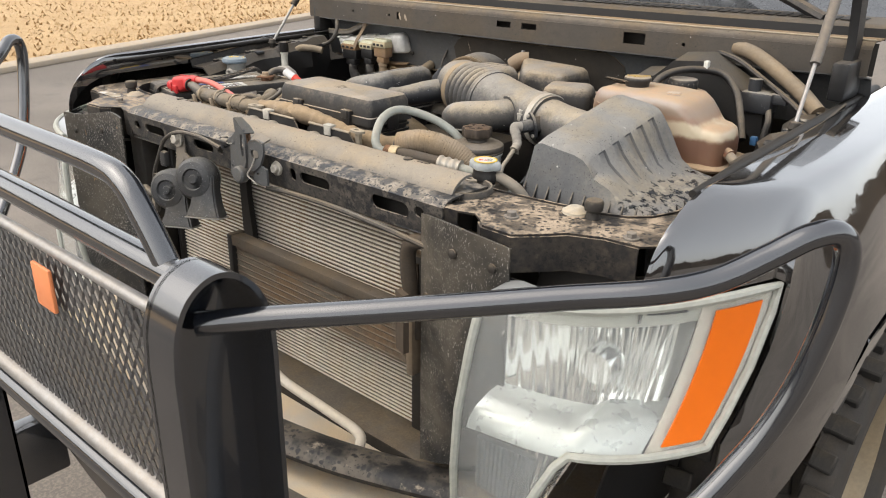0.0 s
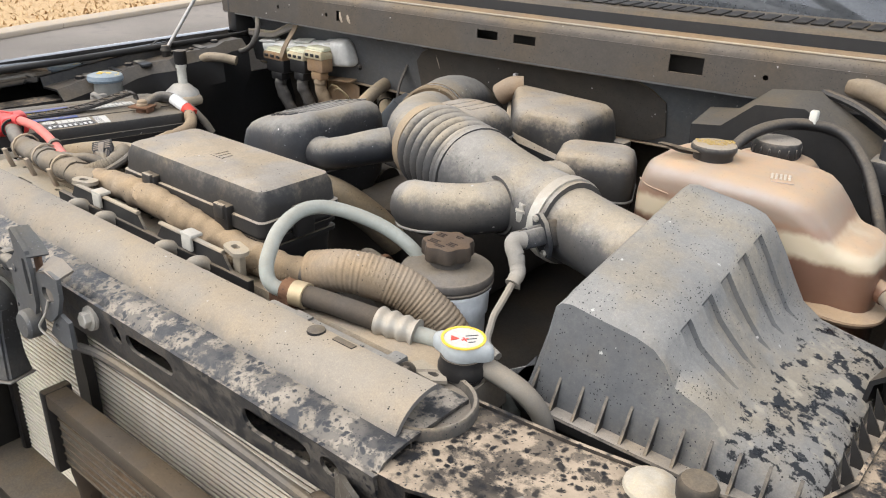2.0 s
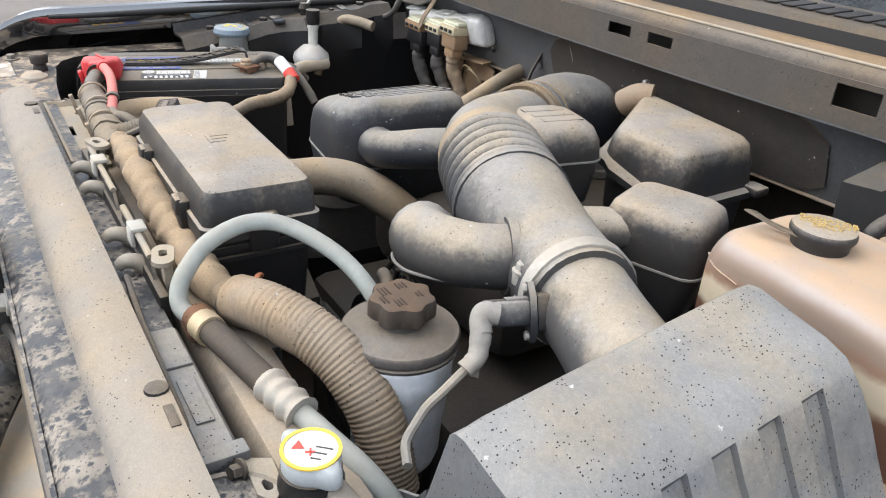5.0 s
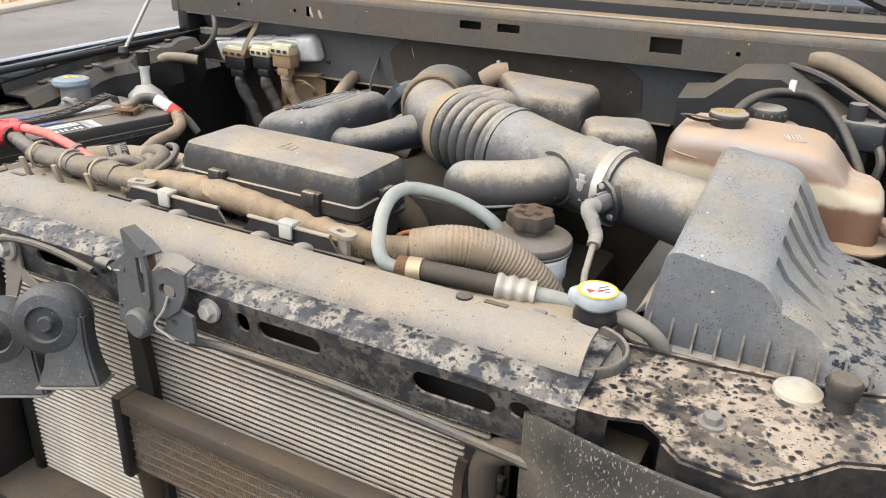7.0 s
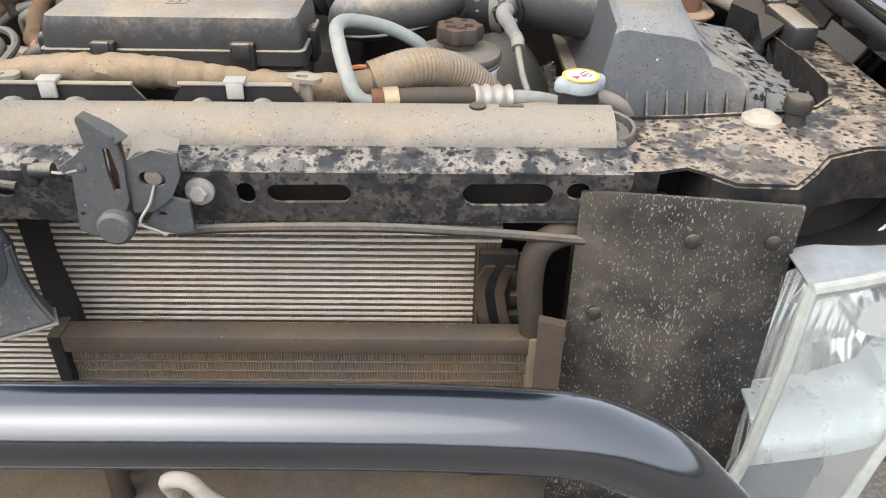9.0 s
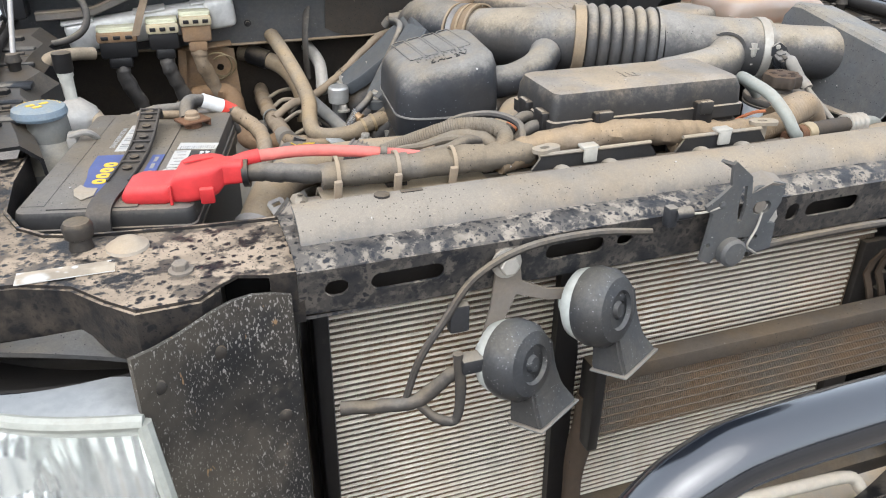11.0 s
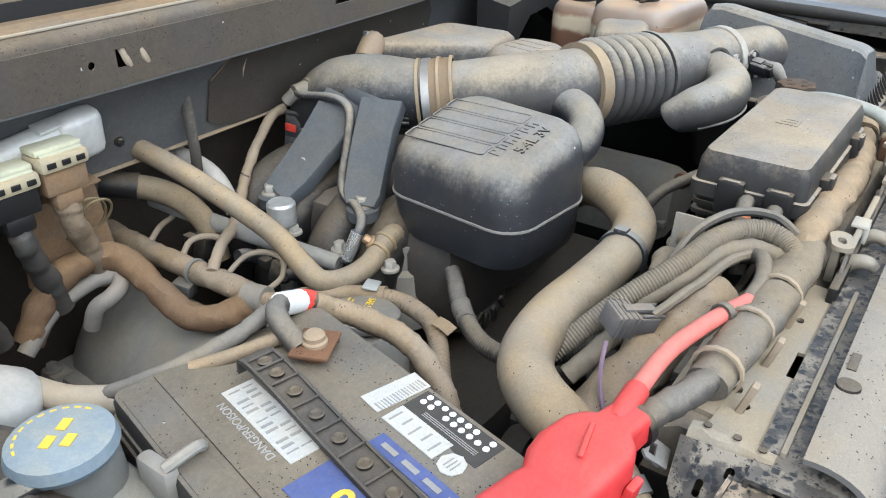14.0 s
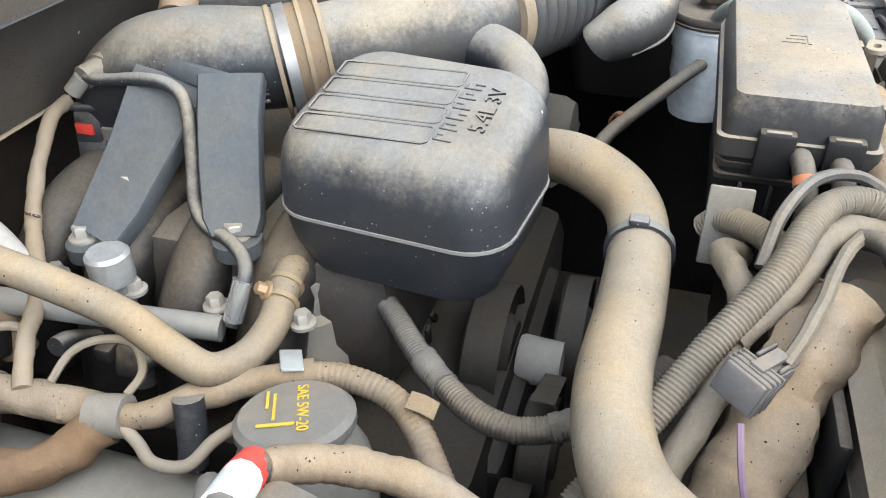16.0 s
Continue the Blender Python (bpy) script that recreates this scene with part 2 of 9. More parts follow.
ORANGE = dusty("orange_wire", (0.55, 0.19, 0.08), 0.6, 0.1, 0.05)
DIRT = dusty("dusty_splash_pan", (0.5, 0.42, 0.33), 0.9, 0.95, 0.6, (0.68, 0.58, 0.45), relief=0.4)


def lens_material():
    m = Nodes("clear_lens")
    m.bsdf.inputs["Transmission Weight"].default_value = 0.93
    haze = m.ramp(m.noise(7.0), 0.4, 0.75, 0.04, 0.16)
    m.bump(m.noise(30.0, 2.0), 0.02, 0.001)
    return m.end((0.96, 0.98, 0.96), haze, 0.0, IOR=1.22)


LENS = lens_material()


def plain(name, colour, rough, metal=0.0):
    m = Nodes(name)
    return m.end(m.mix(m.noise(40.0), tuple(c * 0.92 for c in colour), colour), m.ramp(m.noise(60.0), 0.3, 0.7, rough * 0.85, rough * 1.15), metal)


def reflector_material():
    """Silvered reflector pressed in fine upright flutes."""
    m = Nodes("fluted_reflector")
    x = m.n("SeparateXYZ", Vector=m.co).outputs["X"]
    m.bump(m.math("SINE", m.math("MULTIPLY", x, 420.0)), 0.5, 0.003)
    return m.end((0.93, 0.93, 0.91), m.ramp(m.noise(12.0), 0.3, 0.7, 0.1, 0.2), 0.85)


CHROME = reflector_material()
AMBER = plain("amber_lens", (0.9, 0.17, 0.0), 0.4)
PALE_SEAM = dusty("pale_seam", (0.2, 0.2, 0.195), 0.6, 0.3, 0.2)
LEG = dusty("smooth_blue_grey_plastic", (0.05, 0.058, 0.068), 0.5, 0.3, 0.12, (0.26, 0.245, 0.22))

# ---- building helpers ----
def add(bm, other, m=None):
    """Moves the bmesh other, posed by m, into bm."""
    if m is not None:
        bmesh.ops.transform(other, matrix=m, verts=other.verts)
    me = bpy.data.meshes.new("tmp")
    other.to_mesh(me)
    other.free()
    bm.from_mesh(me)
    bpy.data.meshes.remove(me)
    return bm


def joined(*many):
    bm = many[0]
    for other in many[1:]:
        add(bm, other)
    return bm


def mesh_of(name, bm, material, angle=38):
    bmesh.ops.recalc_face_normals(bm, faces=bm.faces)
    me = bpy.data.meshes.new(name)
    bm.to_mesh(me)
    bm.free()
    me.polygons.foreach_set("use_smooth", [True] * len(me.polygons))
    me.set_sharp_from_angle(angle=radians(angle))
    me.materials.append(material)
    return me


BASES = {}


def thing(name, base, label, category, group="", kind=""):
    """An Empty at its base, which parents its parts."""
    ob = new(name)
    ob.location = base
    ob.empty_display_size = 0.02
    BASES[ob] = Matrix.Translation(base).inverted()
    return tagged(ob, label, category, group, kind)


def part(name, bm, material, parent=None, label="", angle=38):
    ob = new(name, mesh_of(name, bm, material, angle))
    if parent is not None:
        ob.parent = parent
        ob.matrix_parent_inverse = BASES.get(parent, Matrix())
    if label:
        ob["label"] = label
    return ob


def settle(ob, x, y, z):
    """Moves a finished thing with all its parts."""
    ob.location += Vector((x, y, z))
    return ob


def single(name, bm, material, label, category, group="", kind="", angle=38):
    return tagged(part(name, bm, material, None, "", angle), label, category, group, kind)


def box(c, s, bevel=0.003, m=None, seg=2):
    bm = bmesh.new()
    bmesh.ops.create_cube(bm, size=1.0)
    bmesh.ops.scale(bm, vec=s, verts=bm.verts)
    if bevel:
        bmesh.ops.bevel(bm, geom=bm.edges[:], offset=min(bevel, 0.45 * min(s)), segments=seg, profile=0.5, affect="EDGES")
    bmesh.ops.transform(bm, matrix=Matrix.Translation(c) @ (m or Matrix()), verts=bm.verts)
    return bm


def loft(rings, caps=True, closed=True):
    """Skins rings of equally many points."""
    bm = bmesh.new()
    vs = [[bm.verts.new(p) for p in ring] for ring in rings]
    n = len(rings[0])
    for a, b in zip(vs, vs[1:]):
        for i in range(n if closed else n - 1):
            j = (i + 1) % n
            bm.faces.new((a[i], a[j], b[j], b[i]))
    if caps and closed:
        bm.faces.new(vs[0][::-1])
        bm.faces.new(vs[-1])
    return bm


def rrect(cx, cy, sx, sy, r, z, n=4, turn=0.0):
    """A rounded rectangle at the height z."""
    out = []
    r = min(r, 0.49 * sx, 0.49 * sy)
    for k, (qx, qy) in enumerate(((1, 1), (-1, 1), (-1, -1), (1, -1))):
        for i in range(n + 1):
            a = math.pi / 2 * (k + i / n)
            out.append(((sx / 2 - r) * qx + r * math.cos(a), (sy / 2 - r) * qy + r * math.sin(a)))
    c, s = math.cos(radians(turn)), math.sin(radians(turn))
    return [Vector((cx + c * x - s * y, cy + s * x + c * y, z)) for x, y in out]


def moulded(cx, cy, steps, turn=0.0, n=4):
    """A moulded box from rounded rectangles: steps of (z, sx, sy, r)."""
    return loft([rrect(cx, cy, sx, sy, r, z, n, turn) for z, sx, sy, r in steps])


def spline(pts, per=6):
    pts = [Vector(p) for p in pts]
    if len(pts) < 3:
        return [pts[0].lerp(pts[-1], i / per) for i in range(per + 1)]
    ext = [2 * pts[0] - pts[1], *pts, 2 * pts[-1] - pts[-2]]
    out = []
    for a, b, c, d in zip(ext, ext[1:], ext[2:], ext[3:]):
        for i in range(per):
            t = i / per
            out.append(0.5 * (2 * b + (c - a) * t + (2 * a - 5 * b + 4 * c - d) * t * t + (3 * b - a - 3 * c + d) * t ** 3))
    return out + [pts[-1]]


def tube(pts, r, n=12, per=6, wave=0.0, pitch=0.004, straight=False, flat=1.0, ends=None):
    """A tube along the points. wave and pitch make it corrugated; ends: radius factors along it."""
    line = [Vector(p) for p in pts] if straight else spline(pts, per)
    if wave:
        fine, run = [], 0.0
        for a, b in zip(line, line[1:]):
            k = max(1, math.ceil((b - a).length / (pitch / 6)))
            fine += [a.lerp(b, i / k) for i in range(k)]
        line = fine + [line[-1]]
    rings, up, run = [], None, 0.0
    length = sum((b - a).length for a, b in zip(line, line[1:]))
    for i, p in enumerate(line):
        d = (line[min(i + 1, len(line) - 1)] - line[max(i - 1, 0)]).normalized()
        if up is None:
            up = d.orthogonal().normalized() if abs(d.z) > 0.9 else (Vector((0, 0, 1)) - d * d.z).normalized()
        up = (up - d * up.dot(d)).normalized()
        if i:
            run += (p - line[i - 1]).length
        side = d.cross(up)
        k = r * (1 + wave * math.sin(2 * math.pi * run / pitch)) if wave else r
        if ends:
            u = run / max(length, 1e-6) * (len(ends) - 1)
            j = min(int(u), len(ends) - 2)
            k *= ends[j] + (ends[j + 1] - ends[j]) * (u - j)
        rings.append([p + (up * math.cos(a) * flat + side * math.sin(a)) * k for a in (2 * math.pi * q / n for q in range(n))])
    return loft(rings)


def wrap(pts, r, turns_every=0.012, n=14, seed=1):
    """A loom bound with cloth tape: overlapping turns like saw teeth, and a lumpy bundle under them."""
    rnd = random.Random(seed)
    line = spline(pts, 6)
    length = sum((b - a).length for a, b in zip(line, line[1:]))
    knots = []
    for _ in range(max(3, int(length / turns_every))):
        lump = rnd.uniform(0.95, 1.04)
        knots += [lump * k for k in (0.97, 0.99, 1.01, 1.045)]
    bm = tube(pts, r, n, max(8, int(length / max(1, len(pts) - 1) / 0.0028)), ends=knots)
    for v in bm.verts:
        v.co += noise.noise_vector(v.co * 55 + Vector((seed, 0, 0))) * r * 0.2
    return bm


def lathe(profile, m=None, n=24):
    """Turns (radius, height) about z."""
    rings = [[Vector((max(r, 1e-4) * math.cos(2 * math.pi * i / n), max(r, 1e-4) * math.sin(2 * math.pi * i / n), h)) for i in range(n)] for r, h in profile]
    bm = loft(rings)
    if m is not None:
        bmesh.ops.transform(bm, matrix=m, verts=bm.verts)
    return bm


def axis(a, b):
    """A pose at a whose z points to b."""
    d = Vector(b) - Vector(a)
    return Matrix.Translation(a) @ d.to_track_quat("Z", "Y").to_matrix().to_4x4()


def disc_ring(c, d, r, w, t=0.003, n=24):
    """A band round the axis d at c: radius r, width w, thickness t."""
    m = axis(c, Vector(c) + Vector(d))
    prof = [(r, -w / 2), (r + t, -w / 2), (r + t, w / 2), (r, w / 2)]
    rings = [[Vector((q * math.cos(2 * math.pi * i / n), q * math.sin(2 * math.pi * i / n), h)) for i in range(n)] for q, h in [*prof, prof[0]]]
    bm = loft(rings, caps=False)
    bmesh.ops.transform(bm, matrix=m, verts=bm.verts)
    return bm


def plate(outline, holes=(), thick=0.003, m=None):
    """A flat plate in the xy plane with holes through it, thick along z, posed by m."""
    bm = bmesh.new()
    edges = []
    for loop in (outline, *holes):
        vs = [bm.verts.new((x, y, 0)) for x, y in loop]
        edges += [bm.edges.new((a, b)) for a, b in zip(vs, vs[1:] + vs[:1])]
    bmesh.ops.triangle_fill(bm, use_beauty=True, use_dissolve=False, edges=edges)
    got = bmesh.ops.extrude_face_region(bm, geom=bm.faces[:])
    bmesh.ops.translate(bm, vec=(0, 0, thick), verts=[v for v in got["geom"] if isinstance(v, bmesh.types.BMVert)])
    if m is not None:
        bmesh.ops.transform(bm, matrix=m, verts=bm.verts)
    return bm


def oval(cx, cy, sx, sy, n=16):
    r = min(sx, sy) / 2
    out = []
    for i in range(n):
        a = 2 * math.pi * i / n
        x, y = r * math.cos(a), r * math.sin(a)
        out.append((cx + x + (sx / 2 - r) * (1 if x > 0 else -1), cy + y + (sy / 2 - r) * (1 if y > 0 else -1)))
    return out


def bolt(c, r=0.008, h=0.008, d=(0, 0, 1)):
    m = axis(c, Vector(c) + Vector(d))
    bm = lathe([(0, 0), (r * 1.5, 0), (r * 1.5, h * 0.25), (r * 1.1, h * 0.3)], m, 16)
    return add(bm, lathe([(0, h * 0.28), (r, h * 0.28), (r, h * 0.9), (r * 0.85, h), (0, h)], m, 6))


def sheet(rows, thick):
    """A curved sheet from rows of points, with a thickness."""
    bm = loft([[Vector(p) for p in row] for row in rows], closed=False)
    bmesh.ops.recalc_face_normals(bm, faces=bm.faces)
    bmesh.ops.solidify(bm, geom=bm.faces[:], thickness=thick)
    return bm


def lettering(text, size, m, depth=0.0006, lines=1.0):
    """Raised letters lying in the xy plane of m, centred."""
    cu = bpy.data.curves.new("letters", "FONT")
    cu.body, cu.size, cu.extrude, cu.align_x, cu.align_y, cu.space_line = text, size, depth, "CENTER", "CENTER", lines
    ob = bpy.data.objects.new("letters", cu)
    me = bpy.data.meshes.new_from_object(ob)
    bm = bmesh.new()
    bm.from_mesh(me)
    bpy.data.objects.remove(ob)
    bpy.data.curves.remove(cu)
    bpy.data.meshes.remove(me)
    bmesh.ops.transform(bm, matrix=m, verts=bm.verts)
    return bm

# ---- ground ----
def ground_material():
    m = Nodes("gritty_drive")
    big, mid, fine = m.noise(0.5, 5.0), m.noise(4.0, 6.0), m.noise(90.0, 3.0)
    col = m.mix(m.ramp(big, 0.35, 0.65), (0.10, 0.085, 0.07), (0.17, 0.145, 0.12))
    col = m.mix(m.ramp(fine, 0.4, 0.7, 0.0, 0.6), col, (0.24, 0.2, 0.16))
    col = m.mix(m.ramp(mid, 0.5, 0.75, 0.0, 0.5), col, (0.06, 0.055, 0.05))
    m.bump(fine, 0.5, 0.006)
    return m.end(col, 0.9)


def straw_material():
    m = Nodes("dry_straw_grass")
    big, mid, fine = m.noise(0.7, 5.0), m.noise(6.0, 6.0), m.noise(45.0, 4.0)
    col = m.mix(m.ramp(big, 0.35, 0.65), (0.42, 0.27, 0.128), (0.48, 0.32, 0.16))
    col = m.mix(m.ramp(mid, 0.45, 0.7, 0.0, 0.7), col, (0.36, 0.23, 0.10))
    col = m.mix(m.ramp(fine, 0.4, 0.7, 0.0, 0.5), col, (0.52, 0.37, 0.2))
    m.bump(m.math("ADD", mid, fine), 0.8, 0.03)
    return m.end(col, 0.95)


STRAW = straw_material()
bm = bmesh.new()
bmesh.ops.create_grid(bm, x_segments=40, y_segments=40, size=1500)
tagged(part("ground", bm, ground_material()), "grey-brown gritty drive under an overcast sky", "ground", kind="structure")
bm = bmesh.new()
field = [(-8.2, -30), (-8.25, 2.4), (-8.9, 4.2), (-10.5, 9), (-13, 20), (-15, 60), (-400, 400), (-400, -30)]
edge = [bm.verts.new((x, y, 0.004)) for x, y in field]
bm.faces.new(edge)
tagged(part("field", bm, STRAW), "field of dry straw-coloured winter grass", "grass", kind="structure")
bm = bmesh.new()
for x0, y0, x1, y1 in ((-8.2, -6, -8.25, 2.4), (-8.25, 2.4, -8.9, 4.2), (-8.9, 4.2, -10.5, 9), (-10.5, 9, -13, 20)):
    d = Vector((x1 - x0, y1 - y0, 0))
    c = Vector(((x0 + x1) / 2, (y0 + y1) / 2, 0.03))
    add(bm, box(c, (d.length, 0.3, 0.07), 0.02, Matrix.Rotation(math.atan2(d.y, d.x), 4, "Z")))
tagged(part("kerb", bm, dusty("pale_verge", (0.4, 0.34, 0.27), 0.9, 0.6, 0.4)), "pale dirt verge between drive and grass", "verge", kind="structure")
rnd = random.Random(5)
verts, faces = [], []
for _ in range(9000):
    y = rnd.uniform(1.5, 16)
    x = -8.6 - max(0, y - 2.4) * 0.36 - rnd.random() ** 1.6 * 14
    h, a, w = rnd.uniform(0.02, 0.065), rnd.uniform(0, 6.3), rnd.uniform(0.01, 0.03)
    lean = rnd.uniform(0.02, 0.08)
    k = len(verts)
    c, s = math.cos(a), math.sin(a)
    verts += [(x - w * c, y - w * s, 0.0), (x + w * c, y + w * s, 0.0), (x + lean * s, y - lean * c, h)]
    faces.append((k, k + 1, k + 2))
me = bpy.data.meshes.new("grass_tufts")
me.from_pydata(verts, [], faces)
me.materials.append(STRAW)
tagged(new("grass_tufts", me), "short dry grass tufts bent over in the field", "grass", kind="stuff")

# ring of bare woods, never in view, added to darken the horizon in reflections
rnd = random.Random(11)
verts, faces = [], []
for i in range(1400):
    a = rnd.uniform(0, 2 * math.pi)
    d, h, w = rnd.uniform(75, 110), rnd.uniform(4, 9), rnd.uniform(1.5, 3.5)
    x, y = d * math.cos(a), d * math.sin(a)
    tx, ty = -math.sin(a) * w, math.cos(a) * w
    k = len(verts)
    verts += [(x - tx, y - ty, 0), (x + tx, y + ty, 0), (x + tx * 1.1, y + ty * 1.1, h * 0.6), (x + tx * 0.4, y + ty * 0.4, h), (x - tx * 0.5, y - ty * 0.5, h * 0.93), (x - tx * 1.1, y - ty * 1.1, h * 0.55)]
    faces.append(tuple(range(k, k + 6)))
me = bpy.data.meshes.new("added_far_woods")
me.from_pydata(verts, [], faces)
me.materials.append(dusty("added_woods_brown", (0.07, 0.055, 0.042), 0.9, 0.3, 0.2, (0.12, 0.095, 0.07), patch=0.3))
tagged(new("added_far_woods", me), "added ring of brown woods, unseen, darkens the horizon in reflections", "woods", kind="stuff")

# ---- the truck's body ----
truck = thing("pickup_truck", (0, 1.2, 0), "black pickup truck, hood raised, grille off, dusty and wet", "truck")


def lamp_place(u, v):
    """A place on the skin of the driver's headlamp: u from the grille side out, v from the foot up."""
    dip = ((1 - v) / 0.56) ** 2 * u * u
    x = 0.565 - 0.038 * (1 - v) * (1 - u) + 0.27 * u - 0.017 * dip
    y = -0.08 + 0.05 * u + 0.21 * u ** 3 - 0.1 * dip
    return Vector((x, y, 0.79 + 0.334 * v + 0.012 * u * v))


def fender(s):
    """The fender's skin from the hood gap over the flat crown and down the side; s: 1 driver's side, -1 the other."""
    crown = [(0.737, 1.21), (0.737, 1.238), (0.7375, 1.246), (0.741, 1.2525), (0.748, 1.2555), (0.768, 1.252), (0.79, 1.2475), (0.806, 1.2442), (0.82, 1.241), (0.83, 1.2375), (0.837, 1.233)]
    side = [(0.845, 1.222, 0.985), (0.855, 1.205, 0.96), (0.866, 1.185, 0.92), (0.88, 1.155, 0.85), (0.895, 1.11, 0.75), (0.907, 1.05, 0.62), (0.913, 0.98, 0.5), (0.915, 0.92, 0.44), (0.912, 0.72, 0.43)]
    runs = (0.0, 0.002, 0.006, 0.012, 0.02, 0.03, 0.043, 0.06, 0.08, 0.105, 0.13, 0.17, 0.24, 0.35, 0.5, 0.7, 0.95, 1.25)
    rows = []
    for run in runs:
        line = []
        k = min(1.0, run / 0.13)
        dome = 1 - math.sqrt(max(0.0, 1 - (1 - k) ** 2))
        far = min(1.0, run / 0.26)
        slow = 1 - (1 - far) ** 2
        for x, z in crown:
            front = lamp_place((x - 0.007 - 0.565) / 0.27, 1.0) + Vector((0, 0.012, 0.008))
            z0 = front.z - (0.03 if z < 1.22 else 0.0)
            y = front.y + run * (1.25 - front.y) / 1.25
            wide = 0.737 + (x - 0.737) * (0.5 + 0.5 * min(1.0, max(0.0, y) / 0.45))   # the crown tapers forward
            line.append((s * (front.x + (wide - front.x) * slow), y, z - (z - z0) * dome + 0.02 * max(0, y - 0.2)))
        for x, z, v in side:
            front = lamp_place(1.0, v) + Vector((0.012, 0.004, 0.008 * (v > 0.8)))
            y = front.y + run * (1.25 - front.y) / 1.25
            mix = dome * max(0.0, (v - 0.8) / 0.2) + (1 - slow) * min(1.0, (1 - v) / 0.2)
            if z < 0.95:
                front.z -= 0.2 * (z < 0.8)
                arch = min(0.97, 0.87 + 0.55 * (y - 0.18))   # lip of the wheel arch
                z = max(z, arch + (0.02 if z > 0.8 else 0.0)) if y > 0.1 else z
            wide = x - 0.045 * (1 - min(1.0, y / 0.45)) * min(1.0, max(0.0, (z - 1.12) / 0.1))
            line.append((s * (front.x + (wide - front.x) * slow), y, z - (z - front.z) * mix + 0.02 * max(0, y - 0.2)))
        rows.append(line)
    return sheet(rows, 0.004)


for s in (1, -1):
    part("fender", fender(s), BLACK_PAINT, truck)
    # rail on which the fender is bolted, then the inner wall
    rows = []
    for i in range(12):
        y = 0.34 + 0.0375 * i
        z = 1.19 + 0.055 * min(1, max(0, y - 0.25) / 0.5)
        w = 0.006 * math.sin(i * 2.4) + (0.012 if i % 3 == 0 else 0)
        rows.append([(s * 0.735, y, z + 0.02), (s * 0.728, y, z + 0.002), (s * (0.69 - w), y, z + 0.004), (s * (0.672 - w), y, z - 0.012),
                     (s * (0.668 - w), y, z - 0.06), (s * 0.69, y, z - 0.1), (s * 0.7, y, 0.95), (s * 0.66, y, 0.75)])
    inner = part("inner_fender", sheet(rows, 0.004), BODY_INNER, truck)
    for y in (0.4, 0.5, 0.6, 0.7):
        part("bolt", bolt((s * 0.708, y, 1.194 + 0.055 * min(1, max(0, y - 0.25) / 0.5)), 0.008, 0.009), DARK_PLASTIC, inner)
    part("side_wall", sheet([[(s * 0.69, y, 1.18), (s * 0.70, y, 1.08), (s * 0.7, y, 0.95), (s * 0.66, y, 0.75), (s * 0.625, y, 0.5)] for y in (0.1, 0.2, 0.34, 0.5, 0.76, 0.98)], 0.004), BODY_INNER, truck)
    # stamped ridges on the rail
    for y, w, dx in ((0.42, 0.02, 0.0), (0.47, 0.012, 0.004), (0.525, 0.022, -0.003), (0.6, 0.01, 0.0), (0.66, 0.016, 0.003)):
        z = 1.196 + 0.055 * min(1, max(0, y - 0.25) / 0.5)
        part("ridge", box((s * (0.704 + dx), y, z), (0.05, w, 0.008), 0.0035, pose(0, 0, 0, 4, 0, s * 8)), mottled("streaked_rail", (0.014, 0.015, 0.017), (0.3, 0.265, 0.215), 0.5, 60.0), inner)
    for y in (0.45, 0.635):
        z = 1.195 + 0.055 * min(1, max(0, y - 0.25) / 0.5)
        part("square_nut", joined(box((s * 0.7, y, z), (0.02, 0.018, 0.006), 0.001), box((s * 0.7, y, z + 0.004), (0.01, 0.009, 0.005), 0.001)), RUBBER, inner)
    # bulb seal along the hood gap
    r = 0.011 if s > 0 else 0.006
    part("seal", tube([(s * (0.734 - r), y, 1.243 - 0.3 * r + 0.02 * max(0, y - 0.2)) for y in (0.14, 0.2, 0.3, 0.5, 0.75, 1.0)], r, 10, ends=[0.5, 1, 1, 1, 1, 1]), CLEAN_RUBBER, truck)

# cowl: lip, recessed face with punched holes, floor of the well
CX = [-0.74 + 1.48 * i / 24 for i in range(25)]


def bow(x):
    """The cowl bows forward in the middle of the truck."""
    return 0.05 * x + 0.06 * x * x


WALL = ((1.305, 0.757), (1.302, 0.775), (1.296, 0.80), (1.27, 0.815), (1.23, 0.828), (1.192, 0.838))


def wall_y(x, z):
    """Depth of the wall under the cowl at the height z."""
    for (z0, y0), (z1, y1) in zip(WALL, WALL[1:]):
        if z1 <= z <= z0:
            return y0 + (y1 - y0) * (z0 - z) / (z0 - z1) + bow(x)
    return WALL[-1][1] + bow(x)


def along(profile, material, name, thick=0.003):
    return part(name, sheet([[(x, y + bow(x), z) for y, z in profile] for x in CX], thick), material, truck)


cowl = along([(0.7575, 1.3525), (0.7585, 1.358), (0.763, 1.3635), (0.77, 1.3665), (0.784, 1.3675)], COWL_STEEL, "cowl")
part("edge", tube([(x, 0.772 + bow(x), 1.3685) for x in CX], 0.0016, 6, 1), dusty("pale_edge", (0.3, 0.26, 0.2), 0.7, 0.7, 0.5, (0.42, 0.36, 0.28)), cowl)
along([(0.786, 1.366), (0.792, 1.369), (0.798, 1.366), (0.806, 1.365), (0.813, 1.369), (0.82, 1.366), (0.836, 1.367)], dusty("rusty_brown_channel", (0.09, 0.062, 0.04), 0.8, 0.7, 0.3, (0.3, 0.225, 0.15)), "cowl_channel", 0.002)
